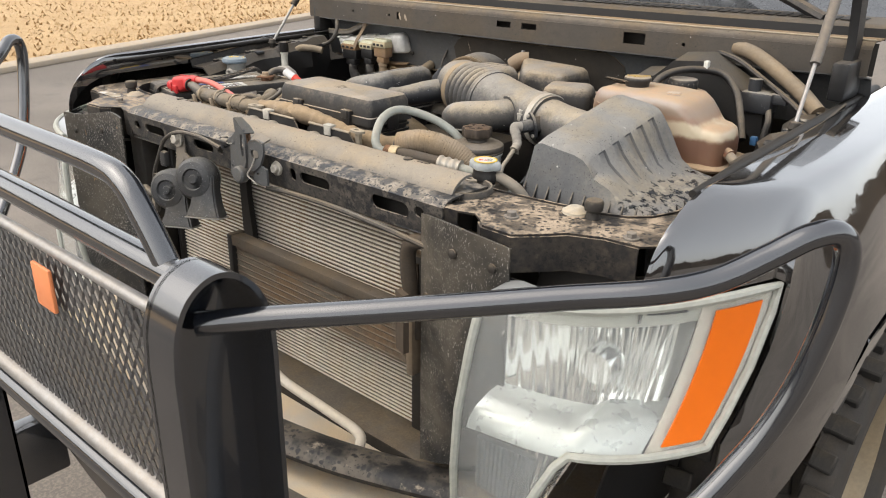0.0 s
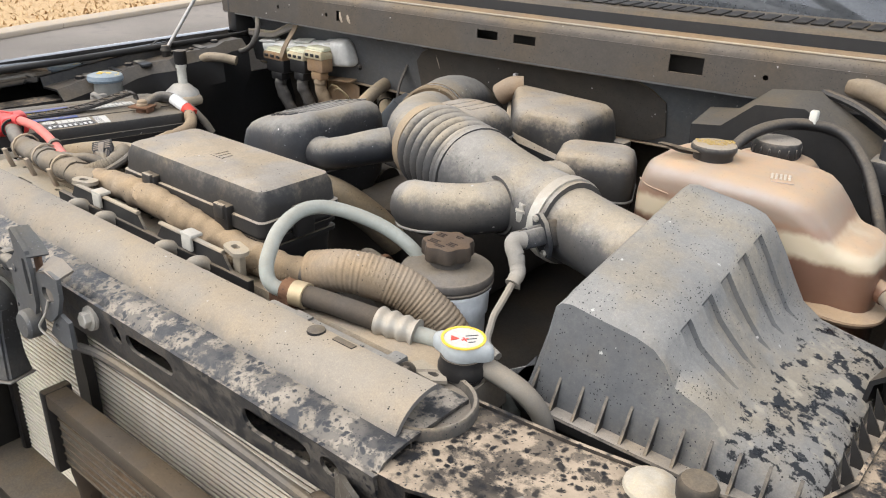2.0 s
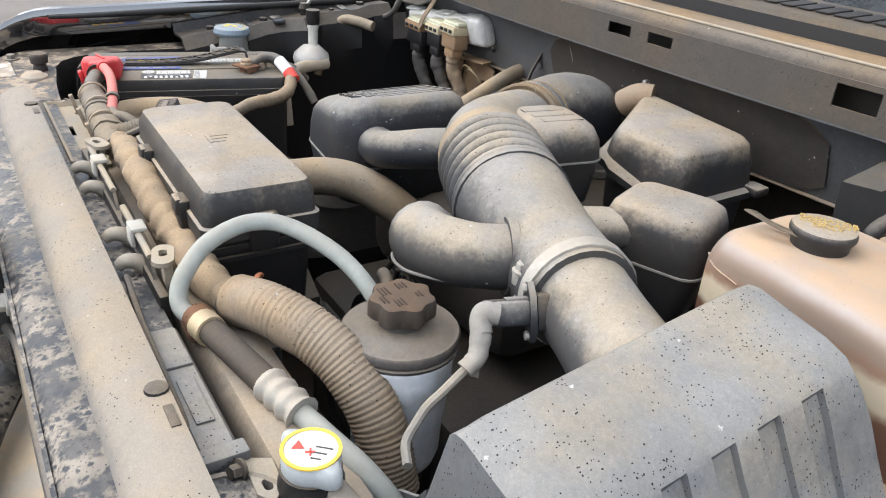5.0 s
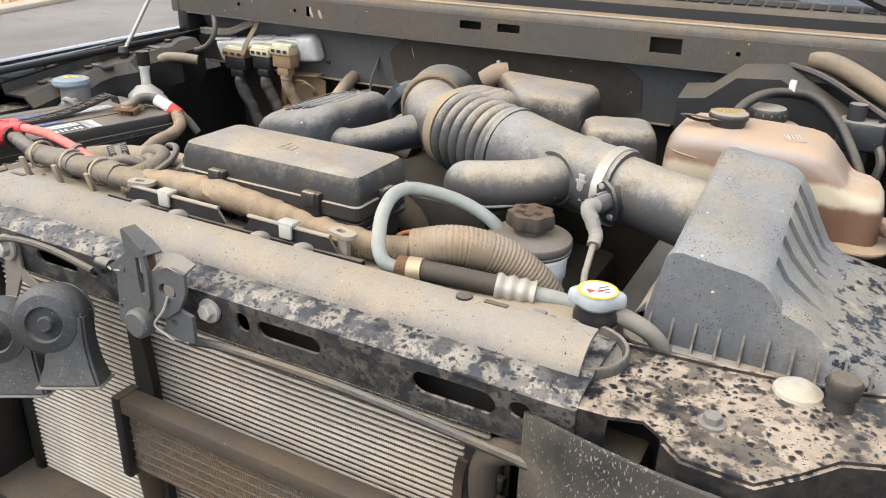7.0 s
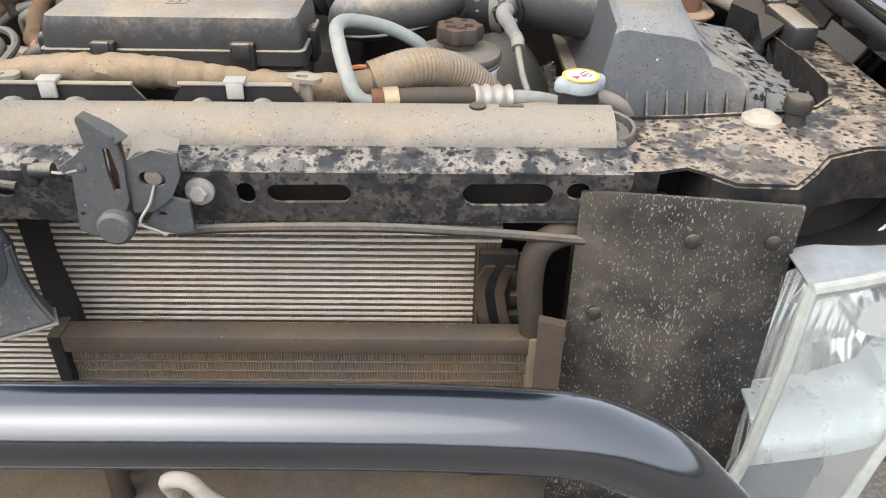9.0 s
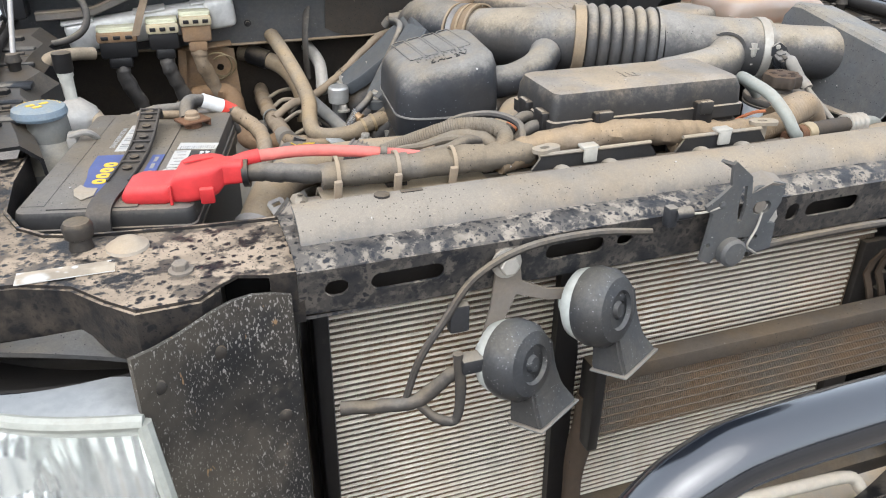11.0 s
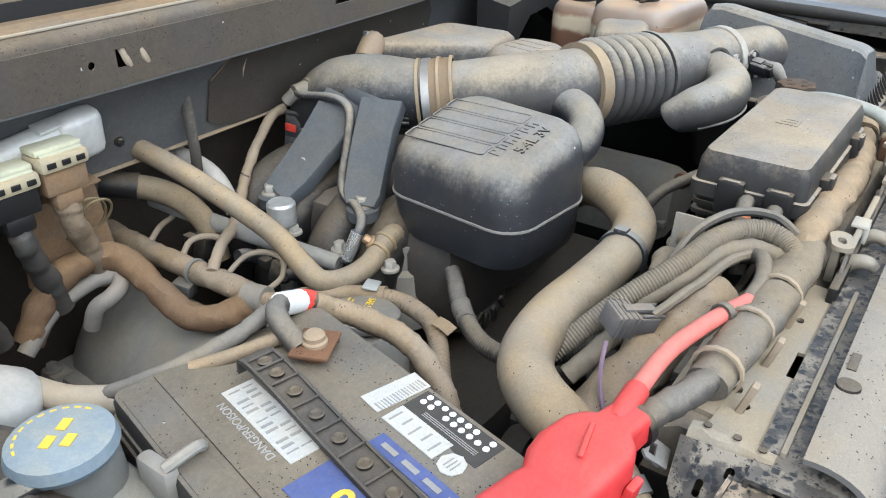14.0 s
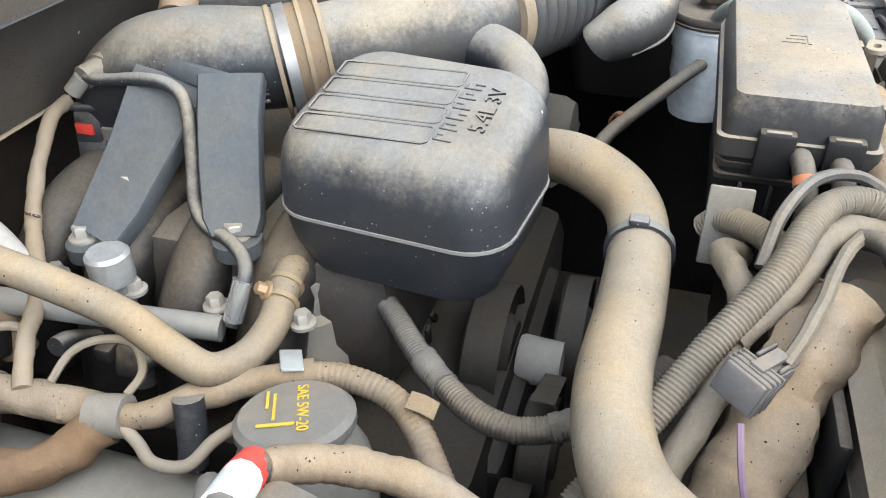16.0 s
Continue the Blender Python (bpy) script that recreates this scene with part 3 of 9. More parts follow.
holes = [[(0.266, -0.008), (0.315, -0.008), (0.315, 0.016), (0.266, 0.016)], [(0.01, 0.0), (0.05, 0.0), (0.05, 0.014), (0.01, 0.014)],
         [(-0.06, 0.0), (-0.02, 0.0), (-0.02, 0.014), (-0.06, 0.014)], oval(0.398, 0.001, 0.008, 0.008, 8), oval(0.54, -0.002, 0.008, 0.008, 8),
         oval(-0.41, 0.0, 0.008, 0.008, 8), [(-0.383, -0.008), (-0.371, -0.008), (-0.371, 0.01), (-0.383, 0.01)], oval(-0.55, 0.0, 0.008, 0.008, 8)]
face = plate([(x, -0.026) for x in CX] + [(x, 0.0225) for x in CX[::-1]], holes, 0.002, Matrix.Translation((0, 0.757, 1.331)) @ pose(0, 0, 0, 90, 0, 0))
for v in face.verts:
    v.co.y += bow(v.co.x)
part("cowl_face", face, COWL_STEEL, truck)
part("firewall", sheet([[(x, y + bow(x), z) for z, y in WALL] for x in CX], 0.003), BLUE_STEEL, truck)
part("bulkhead", sheet([[(x, y + bow(x), z) for y, z in ((0.845, 1.2), (0.88, 1.185), (0.91, 1.1), (0.91, 0.6))] for x in CX], 0.003), dusty("dirty_soundproofing", (0.02, 0.018, 0.016), 0.8, 0.5, 0.3, (0.19, 0.15, 0.115), patch=8.0), truck, "dark sound-proofed bulkhead")
# dust-coloured patch panel laid over the painted wall, its ends cut in a curve
rows = []
for i in range(25):
    x = -0.232 + 0.48 * i / 24
    f = max(0.0, 1 - min(i, 24 - i) / 2.5)
    top, low = 1.294 - 0.03 * f ** 2, 1.194 + 0.016 * f ** 2
    rows.append([(x, wall_y(x, z) - 0.004, z) for z in (top, top - 0.024, (top + low) / 2, low + 0.02, low)])
part("patch_panel", sheet(rows, 0.003), COWL_STEEL, truck)
part("wall_flange", tube([(x, 0.836 + bow(x), 1.19) for x in (-0.72, -0.5, -0.35, -0.2, 0.0, 0.3)], 0.0065, 8, 3, flat=0.4), dusty("sandy_flange", (0.2, 0.16, 0.12), 0.7, 0.8, 0.6, (0.36, 0.29, 0.21)), truck)
part("dried_run", tube([(-0.181, wall_y(-0.181, z) - 0.005, z) for z in (1.288, 1.25, 1.205)], 0.0022, 6, 3, flat=0.4), dusty("pale_seam_filler", (0.4, 0.34, 0.26), 0.8, 0.4, 0.3), truck)
for x in (-0.374, -0.354):
    part("hook", tube([(x, 0.757, 1.344), (x, 0.749, 1.34), (x + 0.003, 0.746, 1.328), (x + 0.009, 0.749, 1.319), (x + 0.004, 0.752, 1.312)], 0.004, 8, 4, flat=0.7), dusty("sandy_hook", (0.3, 0.25, 0.19), 0.7, 0.5, 0.3), truck)
for x, z in ((0.197, 1.299), (0.06, 1.297), (-0.19, 1.297), (0.6, 1.297), (-0.3, 1.297)):
    part("bolt", bolt((x, 0.79 + bow(x), z), 0.007, 0.011, (0, -0.4, 1)), COWL_STEEL, truck)
# added black sheet; its colour stands for the shade inside the punched holes
part("cowl_hole_dark", sheet([[(x, 0.80 + bow(x), 1.36), (x, 0.80 + bow(x), 1.30)] for x in CX], 0.002), RUBBER, truck)
# black cowl grille and windshield
grille = along([(0.838, 1.362), (0.84, 1.383), (0.846, 1.388), (0.87, 1.39), (0.92, 1.393), (0.96, 1.394)], DARK_PLASTIC, "cowl_grille", 0.004)
slat = mesh_of("slat", box((0, 0, 0), (0.019, 0.05, 0.002), 0.0006, pose(0, 0, 0, 2, 0, 0), 1), CLEAN_RUBBER)
for i in range(58):
    x = -0.68 + 1.36 * i / 57
    ob = new("slat", slat)
    ob.location, ob.parent = (x, 0.90 + bow(x), 1.3932), grille
rows = []
for x in CX:
    k = (x / 0.74) ** 2
    rows.append([(x * (1 - 0.16 * f), 0.955 + 0.1 * k + 0.9 * f, 1.392 + 0.56 * f) for f in (0, 0.25, 0.5, 0.75, 1)])
part("windshield", sheet(rows, 0.005), GLASS_BLACK, truck)
for x0, x1 in ((0.62, 0.05), (-0.05, -0.6)):
    wiper = part("wiper", tube([(x0, 0.93, 1.39), (x0 - 0.12, 0.985, 1.43), (x0 - 0.3, 1.06, 1.475), (x1 + 0.1, 1.1, 1.5)], 0.009, 8, ends=[1.4, 1.2, 0.8, 0.5]), DARK_PLASTIC, truck)
    part("blade", box(((x0 + x1) / 2 - 0.05, 1.07, 1.482), (0.5, 0.014, 0.02), 0.004, pose(0, 0, 0, 32, 0, 2)), DARK_PLASTIC, wiper)

# ---- upper radiator support ----
face_holes = [oval(-0.396, 0.0, 0.022, 0.018), oval(-0.33, 0.0, 0.07, 0.019), oval(-0.16, 0.0, 0.064, 0.019), oval(-0.105, 0.001, 0.018, 0.014),
              oval(0.101, 0.0, 0.016, 0.022), oval(0.155, 0.0, 0.072, 0.02), oval(0.325, 0.0, 0.078, 0.024), oval(0.385, 0.004, 0.02, 0.018)]
core = thing("radiator_support", (0, 0.02, 0.7), "black steel radiator support, spotted with dust and rain", "car body")
support = plate([(-0.43, -0.024), (-0.3, -0.03), (0.3, -0.03), (0.43, -0.024), (0.43, 0.022), (-0.43, 0.022)], face_holes, 0.003, Matrix.Translation((0, 0.002, 1.165)) @ pose(0, 0, 0, 98, 0, 0))
add(support, sheet([[(x, y, z) for y, z in ((-0.001, 1.185), (0.006, 1.192), (0.02, 1.195), (0.05, 1.196), (0.1, 1.194), (0.102, 1.15))] for x in (-0.43, -0.2, 0, 0.2, 0.43)], 0.003))
add(support, sheet([[(x, y, z) for y, z in ((0.006, 1.136), (0.03, 1.128), (0.06, 1.128))] for x in (-0.43, 0, 0.43)], 0.003))
part("upper_beam", support, CORE, core)
# sheet added inside the beam, black in place of the shade behind its holes
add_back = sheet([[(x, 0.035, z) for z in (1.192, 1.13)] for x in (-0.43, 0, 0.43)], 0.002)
part("beam_hole_dark", add_back, RUBBER, core)


def apron(s):
    """The pressed panel over the headlamp, from the beam to the fender rail."""
    front = [(0.425, 0.0), (0.453, 0.002), (0.478, 0.01), (0.497, -0.004), (0.512, -0.018), (0.56, -0.02), (0.585, 0.005), (0.61, 0.035), (0.653, 0.053), (0.70, 0.056)]
    back = [(0.676, 0.36), (0.683, 0.28), (0.68, 0.2), (0.664, 0.16), (0.64, 0.136), (0.605, 0.124), (0.572, 0.12), (0.513, 0.112), (0.46, 0.108), (0.428, 0.106)]
    top = [(s * x, y) for x, y in front + [(0.72, 0.075), (0.734, 0.1), (0.734, 0.36)] + back]
    bm = plate(top, (), 0.003, Matrix.Translation((0, 0, 1.184)))
    add(bm, sheet([[(s * x, y, z) for z in (1.184, 1.165, 1.135)] for x, y in front[:2]], 0.003))
    add(bm, sheet([[(s * x, y, z) for z in (1.184, 1.165, 1.135)] for x, y in front[3:]], 0.003))
    add(bm, sheet([[(s * x, y, z) for x, y in ((0.497, -0.004), (0.492, 0.05))] for z in (1.184, 1.16, 1.12)], 0.003))
    add(bm, sheet([[(s * x, y, z) for z in (1.19, 1.17, 1.1)] for x, y in back], 0.003))
    for x0, y0, x1, y1, w in ((0.545, 0.055, 0.61, 0.075, 0.03), (0.47, 0.06, 0.5, 0.07, 0.02), (0.64, 0.09, 0.69, 0.11, 0.025)):
        add(bm, tube([(s * x0, y0, 1.182), (s * x1, y1, 1.182)], w / 2, 10, 2, flat=0.5, ends=[0.4, 1, 1, 0.4]))
    return bm


for s in (1, -1):
    panel = part("apron", apron(s), APRON, core)
    for x, y in ((0.523, 0.032), (0.68, 0.072)):
        part("bolt", bolt((s * x, y, 1.187), 0.007, 0.009), SAND_STEEL, panel)
    part("plug", lathe([(0, 0), (0.019, 0), (0.0185, 0.003), (0.014, 0.005), (0.011, 0.008), (0.005, 0.009), (0, 0.007)], Matrix.Translation((s * (0.575 if s > 0 else 0.566), 0.109 if s > 0 else 0.092, 1.187)), 20), dusty("grubby_white_plug", (0.4, 0.37, 0.3), 0.6, 0.7, 0.3, (0.44, 0.37, 0.28), patch=60.0) if s > 0 else dusty("dirty_plug", (0.4, 0.36, 0.3), 0.6, 0.8, 0.3), panel)
    part("bump_stop", lathe([(0, 0), (0.011, 0), (0.009, 0.01), (0.0125, 0.012), (0.0135, 0.022), (0.011, 0.026), (0, 0.027)], Matrix.Translation((s * 0.605, 0.105, 1.187)), 16), RUBBER, panel)
for s in (1, -1):
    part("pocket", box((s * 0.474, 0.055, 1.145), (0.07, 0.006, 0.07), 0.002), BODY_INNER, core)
part("sticker", box((-0.615, 0.058, 1.1885), (0.078, 0.02, 0.001), 0, pose(0, 0, 0, 0, 0, 0)), mottled("grubby_sticker", (0.6, 0.58, 0.54), (0.42, 0.35, 0.26), 0.35, 30.0), core)

# side posts, lower tie bar
for s in (1, -1):
    part("side_post", box((s * 0.455, 0.05, 0.93), (0.05, 0.06, 0.42), 0.006), RUBBER, core)
part("lower_beam", box((0, 0.05, 0.7), (0.96, 0.1, 0.06), 0.008), RUBBER, core)

# rubber air flaps beside the radiator
for s in (1, -1):
    rows = []
    for i in range(9):
        f = i / 8
        x = 0.388 + 0.18 * f
        y = 0.0 - 0.012 * math.sin(math.pi * f) - 0.03 * f if s > 0 else -0.012 - 0.06 * f
        top = 1.168 + 0.004 * f + (0.011 * math.sin(math.pi * f) if s > 0 else 0.006 + 0.006 * math.sin(6 * f))
        low = 0.74 + 0.10 * f
        rows.append([(s * (x + (0.05 if s < 0 else 0) * (1 - f)), y + (0.02 if s < 0 else -0.008) * (1 - q) * math.sin(3 * f), top + (low - top) * q) for q in (0, 0.1, 0.3, 0.55, 0.8, 1)])
    flap = thing("air_flap", (s * 0.47, 0.0, 0.8), "black rubber air flap beside the radiator, splashed with mud", "air deflector", "air flaps")
    part("panel", sheet(rows, 0.004), FLAP, flap)
    for i, q in ((1, 2), (7, 1), (4, 1)):
        part("rivet", lathe([(0, 0), (0.007, 0), (0.0065, 0.002), (0.003, 0.0035), (0, 0.0036)], axis(Vector(rows[i][q]) + Vector((0, -0.003, 0)), Vector(rows[i][q]) + Vector((0, -1, 0.1))), 14), RUBBER, flap)

# raised hood, held by its struts
rows = []
for i in range(11):
    x = -0.7 + 0.14 * i
    dome = 0.035 * (1 - (x / 0.7) ** 2)
    rows.append([(x, 1.06 - 0.30 * k + dome * 0.9 - 0.03 * math.sin(math.pi * k), 1.62 + 0.92 * k + dome * 0.5 - 0.02 * math.sin(math.pi * k)) for k in (0, 0.05, 0.2, 0.4, 0.6, 0.8, 0.95, 1.0)])
hood = part("hood", sheet(rows, 0.02), BLACK_PAINT, truck)
part("hood_lining", sheet([[(x * 0.9, y - 0.03, z - 0.018) for x, y, z in row[1:-1]] for row in rows], 0.01), DARK_PLASTIC, hood, "black felt lining under the hood")
# radio aerial on the passenger fender
aerial = part("aerial", lathe([(0, -0.01), (0.026, -0.01), (0.027, 0.0), (0.022, 0.006), (0.02, 0.012), (0.012, 0.022), (0.009, 0.03), (0, 0.031)], Matrix.Translation((-0.815, 1.06, 1.277)), 24), RUBBER, truck, "black rubber aerial base")
part("mast", tube([(-0.815, 1.06, 1.3), (-0.814, 1.08, 1.4), (-0.812, 1.13, 1.75), (-0.81, 1.18, 2.05)], 0.0055, 10, 3, ends=[1.3, 0.8, 0.5]), RUBBER, aerial)

# ---- radiator stack ----
radiator = thing("radiator", (0, 0.14, 0.7), "dusty radiator with a plastic top tank behind the support", "radiator")
part("core", box((0, 0.145, 0.93), (0.82, 0.05, 0.44), 0.004), DARK_PLASTIC, radiator)
part("top_tank", loft([[(x, y, z) for y, z in ((0.112, 1.15), (0.112, 1.175), (0.12, 1.186), (0.15, 1.187), (0.165, 1.178), (0.168, 1.15))] for x in (-0.40, -0.2, 0, 0.2, 0.42)]), dusty("sandy_top_tank", (0.06, 0.055, 0.05), 0.6, 0.85, 0.3, (0.38, 0.32, 0.25)), radiator)

condenser = thing("condenser", (0, 0.075, 0.7), "grey aluminium condenser with flat horizontal tubes and mud in its fins", "condenser")
fins = Nodes("condenser_fins")
sep = fins.n("SeparateXYZ", Vector=fins.co)
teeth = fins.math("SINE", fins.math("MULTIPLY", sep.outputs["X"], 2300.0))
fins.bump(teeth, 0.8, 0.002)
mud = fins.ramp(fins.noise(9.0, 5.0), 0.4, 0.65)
# shade between the fins is painted in: colour darkens in the bump's troughs
gap_shade = fins.ramp(teeth, -0.2, 0.6, 0.45, 1.0)
FINS = fins.end(fins.mix(gap_shade, (0.05, 0.042, 0.034), fins.mix(mud, (0.22, 0.185, 0.145), (0.3, 0.19, 0.105))), 0.8)
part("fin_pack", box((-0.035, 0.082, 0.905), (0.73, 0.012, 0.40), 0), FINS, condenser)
slat = mesh_of("tube", box((0, 0, 0), (0.73, 0.014, 0.003), 0.0007, seg=1), CONDENSER_TUBE)
slat_short = mesh_of("tube", box((0, 0, 0), (0.703, 0.014, 0.003), 0.0007, seg=1), CONDENSER_TUBE)
for i in range(51):
    ob = new("tube", slat if i < 5 else slat_short)
    ob.location = (-0.035 if i < 5 else -0.0485, 0.0805, 1.1 - 0.0078 * i)
    ob.parent, ob.matrix_parent_inverse = condenser, BASES[condenser]
part("header_tank", box((-0.402, 0.078, 0.905), (0.018, 0.026, 0.41), 0.006), DARK_PLASTIC, condenser)
DIRTY_BROWN = dusty("oily_brown_steel", (0.045, 0.034, 0.026), 0.6, 0.5, 0.3, (0.16, 0.115, 0.08), specks=0.1)
part("header_tank", box((0.327, 0.071, 0.88), (0.04, 0.012, 0.36), 0.003), RUBBER, condenser)
for x in (0.313, 0.333):
    part("strip", sheet([[(x + w + 0.005 * math.sin(z * 60), 0.05 + 0.006 * math.sin(z * 75), z) for w in (-0.005, 0.005)] for z in [0.86 + 0.02 * k for k in range(11)]], 0.003), DIRTY_BROWN, condenser)
part("divider", loft([[(x - w, 0.056, z), (x + w, 0.056, z), (x + w, 0.068, z), (x - w, 0.068, z)] for x, w, z in ((-0.128, 0.012, 1.115), (-0.128, 0.011, 1.06), (-0.124, 0.015, 0.99), (-0.122, 0.013, 0.9), (-0.12, 0.011, 0.74))]), DARK_PLASTIC, condenser)
part("post", tube([(-0.108, 0.03, 0.95), (-0.106, 0.03, 0.9), (-0.11, 0.035, 0.82), (-0.108, 0.03, 0.73)], 0.014, 10, ends=[0.8, 1.1, 0.8, 1.0]), DIRTY_BROWN, condenser, "rusty brown centre post")

cooler = thing("oil_cooler", (0.13, 0.0, 0.9), "dusty brown transmission oil cooler in front of the condenser", "oil cooler")
part("top_bar", box((0.13, 0.004, 1.018), (0.475, 0.026, 0.02), 0.002), dusty("brown_dust_bar", (0.05, 0.042, 0.034), 0.7, 0.7, 0.4, (0.17, 0.135, 0.1), specks=0.1), cooler)
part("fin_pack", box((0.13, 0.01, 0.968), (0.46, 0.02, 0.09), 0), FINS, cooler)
slat2 = mesh_of("tube", box((0, 0, 0), (0.46, 0.022, 0.0026), 0.0008, seg=1), dusty("brown_tube", (0.09, 0.075, 0.058), 0.6, 0.5, 0.3, (0.2, 0.15, 0.105)))
for i in range(7):
    ob = new("tube", slat2)
    ob.location = (0.13, 0.009, 1.003 - 0.0125 * i)
    ob.parent, ob.matrix_parent_inverse = cooler, BASES[cooler]
for x in (-0.105, 0.366):
    part("end_tank", box((x, 0.006, 0.972), (0.014, 0.034, 0.115), 0.003), DARK_PLASTIC if x < 0 else dusty("brown_tank", (0.12, 0.09, 0.065), 0.7, 0.4, 0.3), cooler)
part("line", tube([(0.372, 0.008, 0.98), (0.36, 0.002, 1.05), (0.356, -0.002, 1.1), (0.36, -0.004, 1.13), (0.372, -0.004, 1.144), (0.392, 0.004, 1.145), (0.42, 0.02, 1.13)], 0.0125, 12), dusty("brown_black_hose", (0.03, 0.027, 0.025), 0.6, 0.5, 0.3, (0.17, 0.135, 0.1)), cooler)
for z in (1.06, 1.035, 1.01):
    part("hanger", box((0.35, 0.05, z), (0.014, 0.012, 0.014), 0.003), RUBBER, cooler)
part("hanger_rail", box((0.352, 0.06, 1.03), (0.012, 0.004, 0.11), 0.001), RUBBER, cooler)
part("bracket", loft([[(0.362, -0.036, z), (0.386, -0.044, z), (0.388, -0.034, z), (0.364, -0.026, z)] for z in (0.975, 1.02, 1.073)]), dusty("brown_plate", (0.05, 0.04, 0.032), 0.7, 0.4, 0.3, (0.16, 0.125, 0.095), specks=0.15), cooler)

settle(cooler, -0.004, 0.012, -0.028)
single("splash_pan", sheet([[(x, y, z) for y, z in ((0.06, 0.72), (-0.03, 0.70), (-0.12, 0.705), (-0.2, 0.72), (-0.24, 0.73))] for x in (-0.62, -0.3, 0, 0.3, 0.55, 0.62)], 0.006), DIRT, "sandy dust-covered splash pan below the radiator", "splash pan")
line = single("cooler_line", tube([(-0.02, -0.02, 0.80), (-0.02, -0.03, 0.83), (0.005, -0.035, 0.835), (0.03, -0.035, 0.80), (0.08, -0.035, 0.775), (0.2, -0.035, 0.765), (0.28, -0.035, 0.755), (0.3, -0.05, 0.735), (0.36, -0.05, 0.72)], 0.009, 10), dusty("tan_line", (0.6, 0.55, 0.46), 0.5, 0.5, 0.2, (0.55, 0.47, 0.37)), "tan metal cooler line lying along the splash pan", "pipe")

# half-round seal on top of the support
rows = []
for i in range(21):
    x = -0.42 + 0.84 * i / 20
    rows.append([(x, 0.066 + 0.041 * math.cos(a), 1.18 + 0.037 * math.sin(a)) for a in (math.pi * (1.06 - 0.62 * q / 12) for q in range(13))])
cover = thing("support_cover", (0, 0.066, 1.19), "half-round grey plastic cover along the support, sandy on top", "trim cover")
part("half_round", sheet(rows, 0.004), dusty("sandy_cover", (0.1, 0.1, 0.102), 0.5, 0.74, 0.12, (0.36, 0.3, 0.225), patch=7.0, specks=0.16), cover)
for x in (-0.335, 0.3):
    part("push_pin", lathe([(0, 0), (0.008, 0), (0.0075, 0.002), (0.003, 0.003), (0, 0.003)], Matrix.Translation((x, 0.066, 1.2165)), 14), DARK_PLASTIC, cover)
    part("slot", box((x + 0.03, 0.068, 1.2172), (0.022, 0.006, 0.0012), 0.0004), DARK_PLASTIC, cover)

# ---- hood latch ----
latch = thing("hood_latch", (0, -0.02, 1.14), "greasy black hood latch with a spring and release hook", "latch")
LATCH_STEEL = dusty("greasy_latch_steel", (0.06, 0.067, 0.076), 0.35, 0.55, 0.25, (0.25, 0.23, 0.2), metal=0.15, specks=0.2, speck=(0.2, 0.2, 0.2))
UPRIGHT = pose(0, 0, 0, 90, 0, 0)
part("guide_plate", plate([(-0.047, 1.136), (-0.034, 1.13), (-0.024, 1.145), (-0.006, 1.152), (0.0, 1.165), (0.002, 1.2), (-0.002, 1.221), (-0.024, 1.239), (-0.027, 1.236), (-0.0245, 1.214), (-0.036, 1.204), (-0.05, 1.195), (-0.048, 1.19), (-0.041, 1.187), (-0.044, 1.157)],
     [[(-0.010, 1.174), (-0.005, 1.174), (-0.003, 1.19), (-0.006, 1.212), (-0.0115, 1.212), (-0.012, 1.19)], oval(-0.04, 1.152, 0.005, 0.005, 8)], 0.004, Matrix.Translation((0, -0.02, 0)) @ UPRIGHT), LATCH_STEEL, latch)
part("tip_flange", sheet([[(-0.026, -0.022, 1.238), (-0.01, -0.024, 1.226), (0.0, -0.024, 1.216)], [(-0.027, -0.006, 1.236), (-0.008, -0.004, 1.224), (0.003, -0.004, 1.214)]], 0.003), LATCH_STEEL, latch)
part("slot_back", box((-0.0075, -0.011, 1.193), (0.014, 0.003, 0.044), 0.001), RUST, latch, "rusty striker slot")
part("pawl_plate", plate([(0.0, 1.152), (0.016, 1.152), (0.034, 1.166), (0.044, 1.186), (0.045, 1.206), (0.03, 1.21), (0.012, 1.206), (0.0, 1.196)], [oval(0.021, 1.183, 0.022, 0.014, 14)], 0.004, Matrix.Translation((0, -0.016, 0)) @ UPRIGHT), LATCH_STEEL, latch)
part("top_flap", sheet([[(0.004, -0.02, 1.2), (0.026, -0.022, 1.21), (0.044, -0.02, 1.205)], [(0.008, -0.004, 1.214), (0.026, -0.003, 1.216), (0.044, -0.003, 1.21)]], 0.003), SAND_STEEL, latch)
part("lower_plate", plate([(0.004, 1.134), (0.03, 1.129), (0.046, 1.132), (0.046, 1.16), (0.03, 1.164), (0.018, 1.155)], [oval(0.022, 1.148, 0.008, 0.006, 10)], 0.004, Matrix.Translation((0, -0.013, 0)) @ UPRIGHT), LATCH_STEEL, latch)
part("knob", lathe([(0, 0), (0.0135, 0), (0.015, 0.003), (0.015, 0.014), (0.012, 0.017), (0, 0.0175)], axis((-0.014, -0.018, 1.142), (-0.014, -0.04, 1.143)), 20), LATCH_STEEL, latch)
part("pivot", lathe([(0, 0), (0.008, 0), (0.007, 0.006), (0, 0.007)], axis((0.021, -0.012, 1.183), (0.021, -0.03, 1.183)), 16), SAND_STEEL, latch)
part("spring", tube([(0.022, -0.021, 1.178), (0.016, -0.024, 1.162), (0.006, -0.027, 1.146), (0.016, -0.024, 1.137), (0.024, -0.022, 1.131)], 0.0013, 6), ZINC, latch)
part("pull_wire", tube([(-0.064, -0.016, 1.187), (-0.05, -0.022, 1.189), (-0.034, -0.024, 1.193)], 0.0013, 6), ZINC, latch)
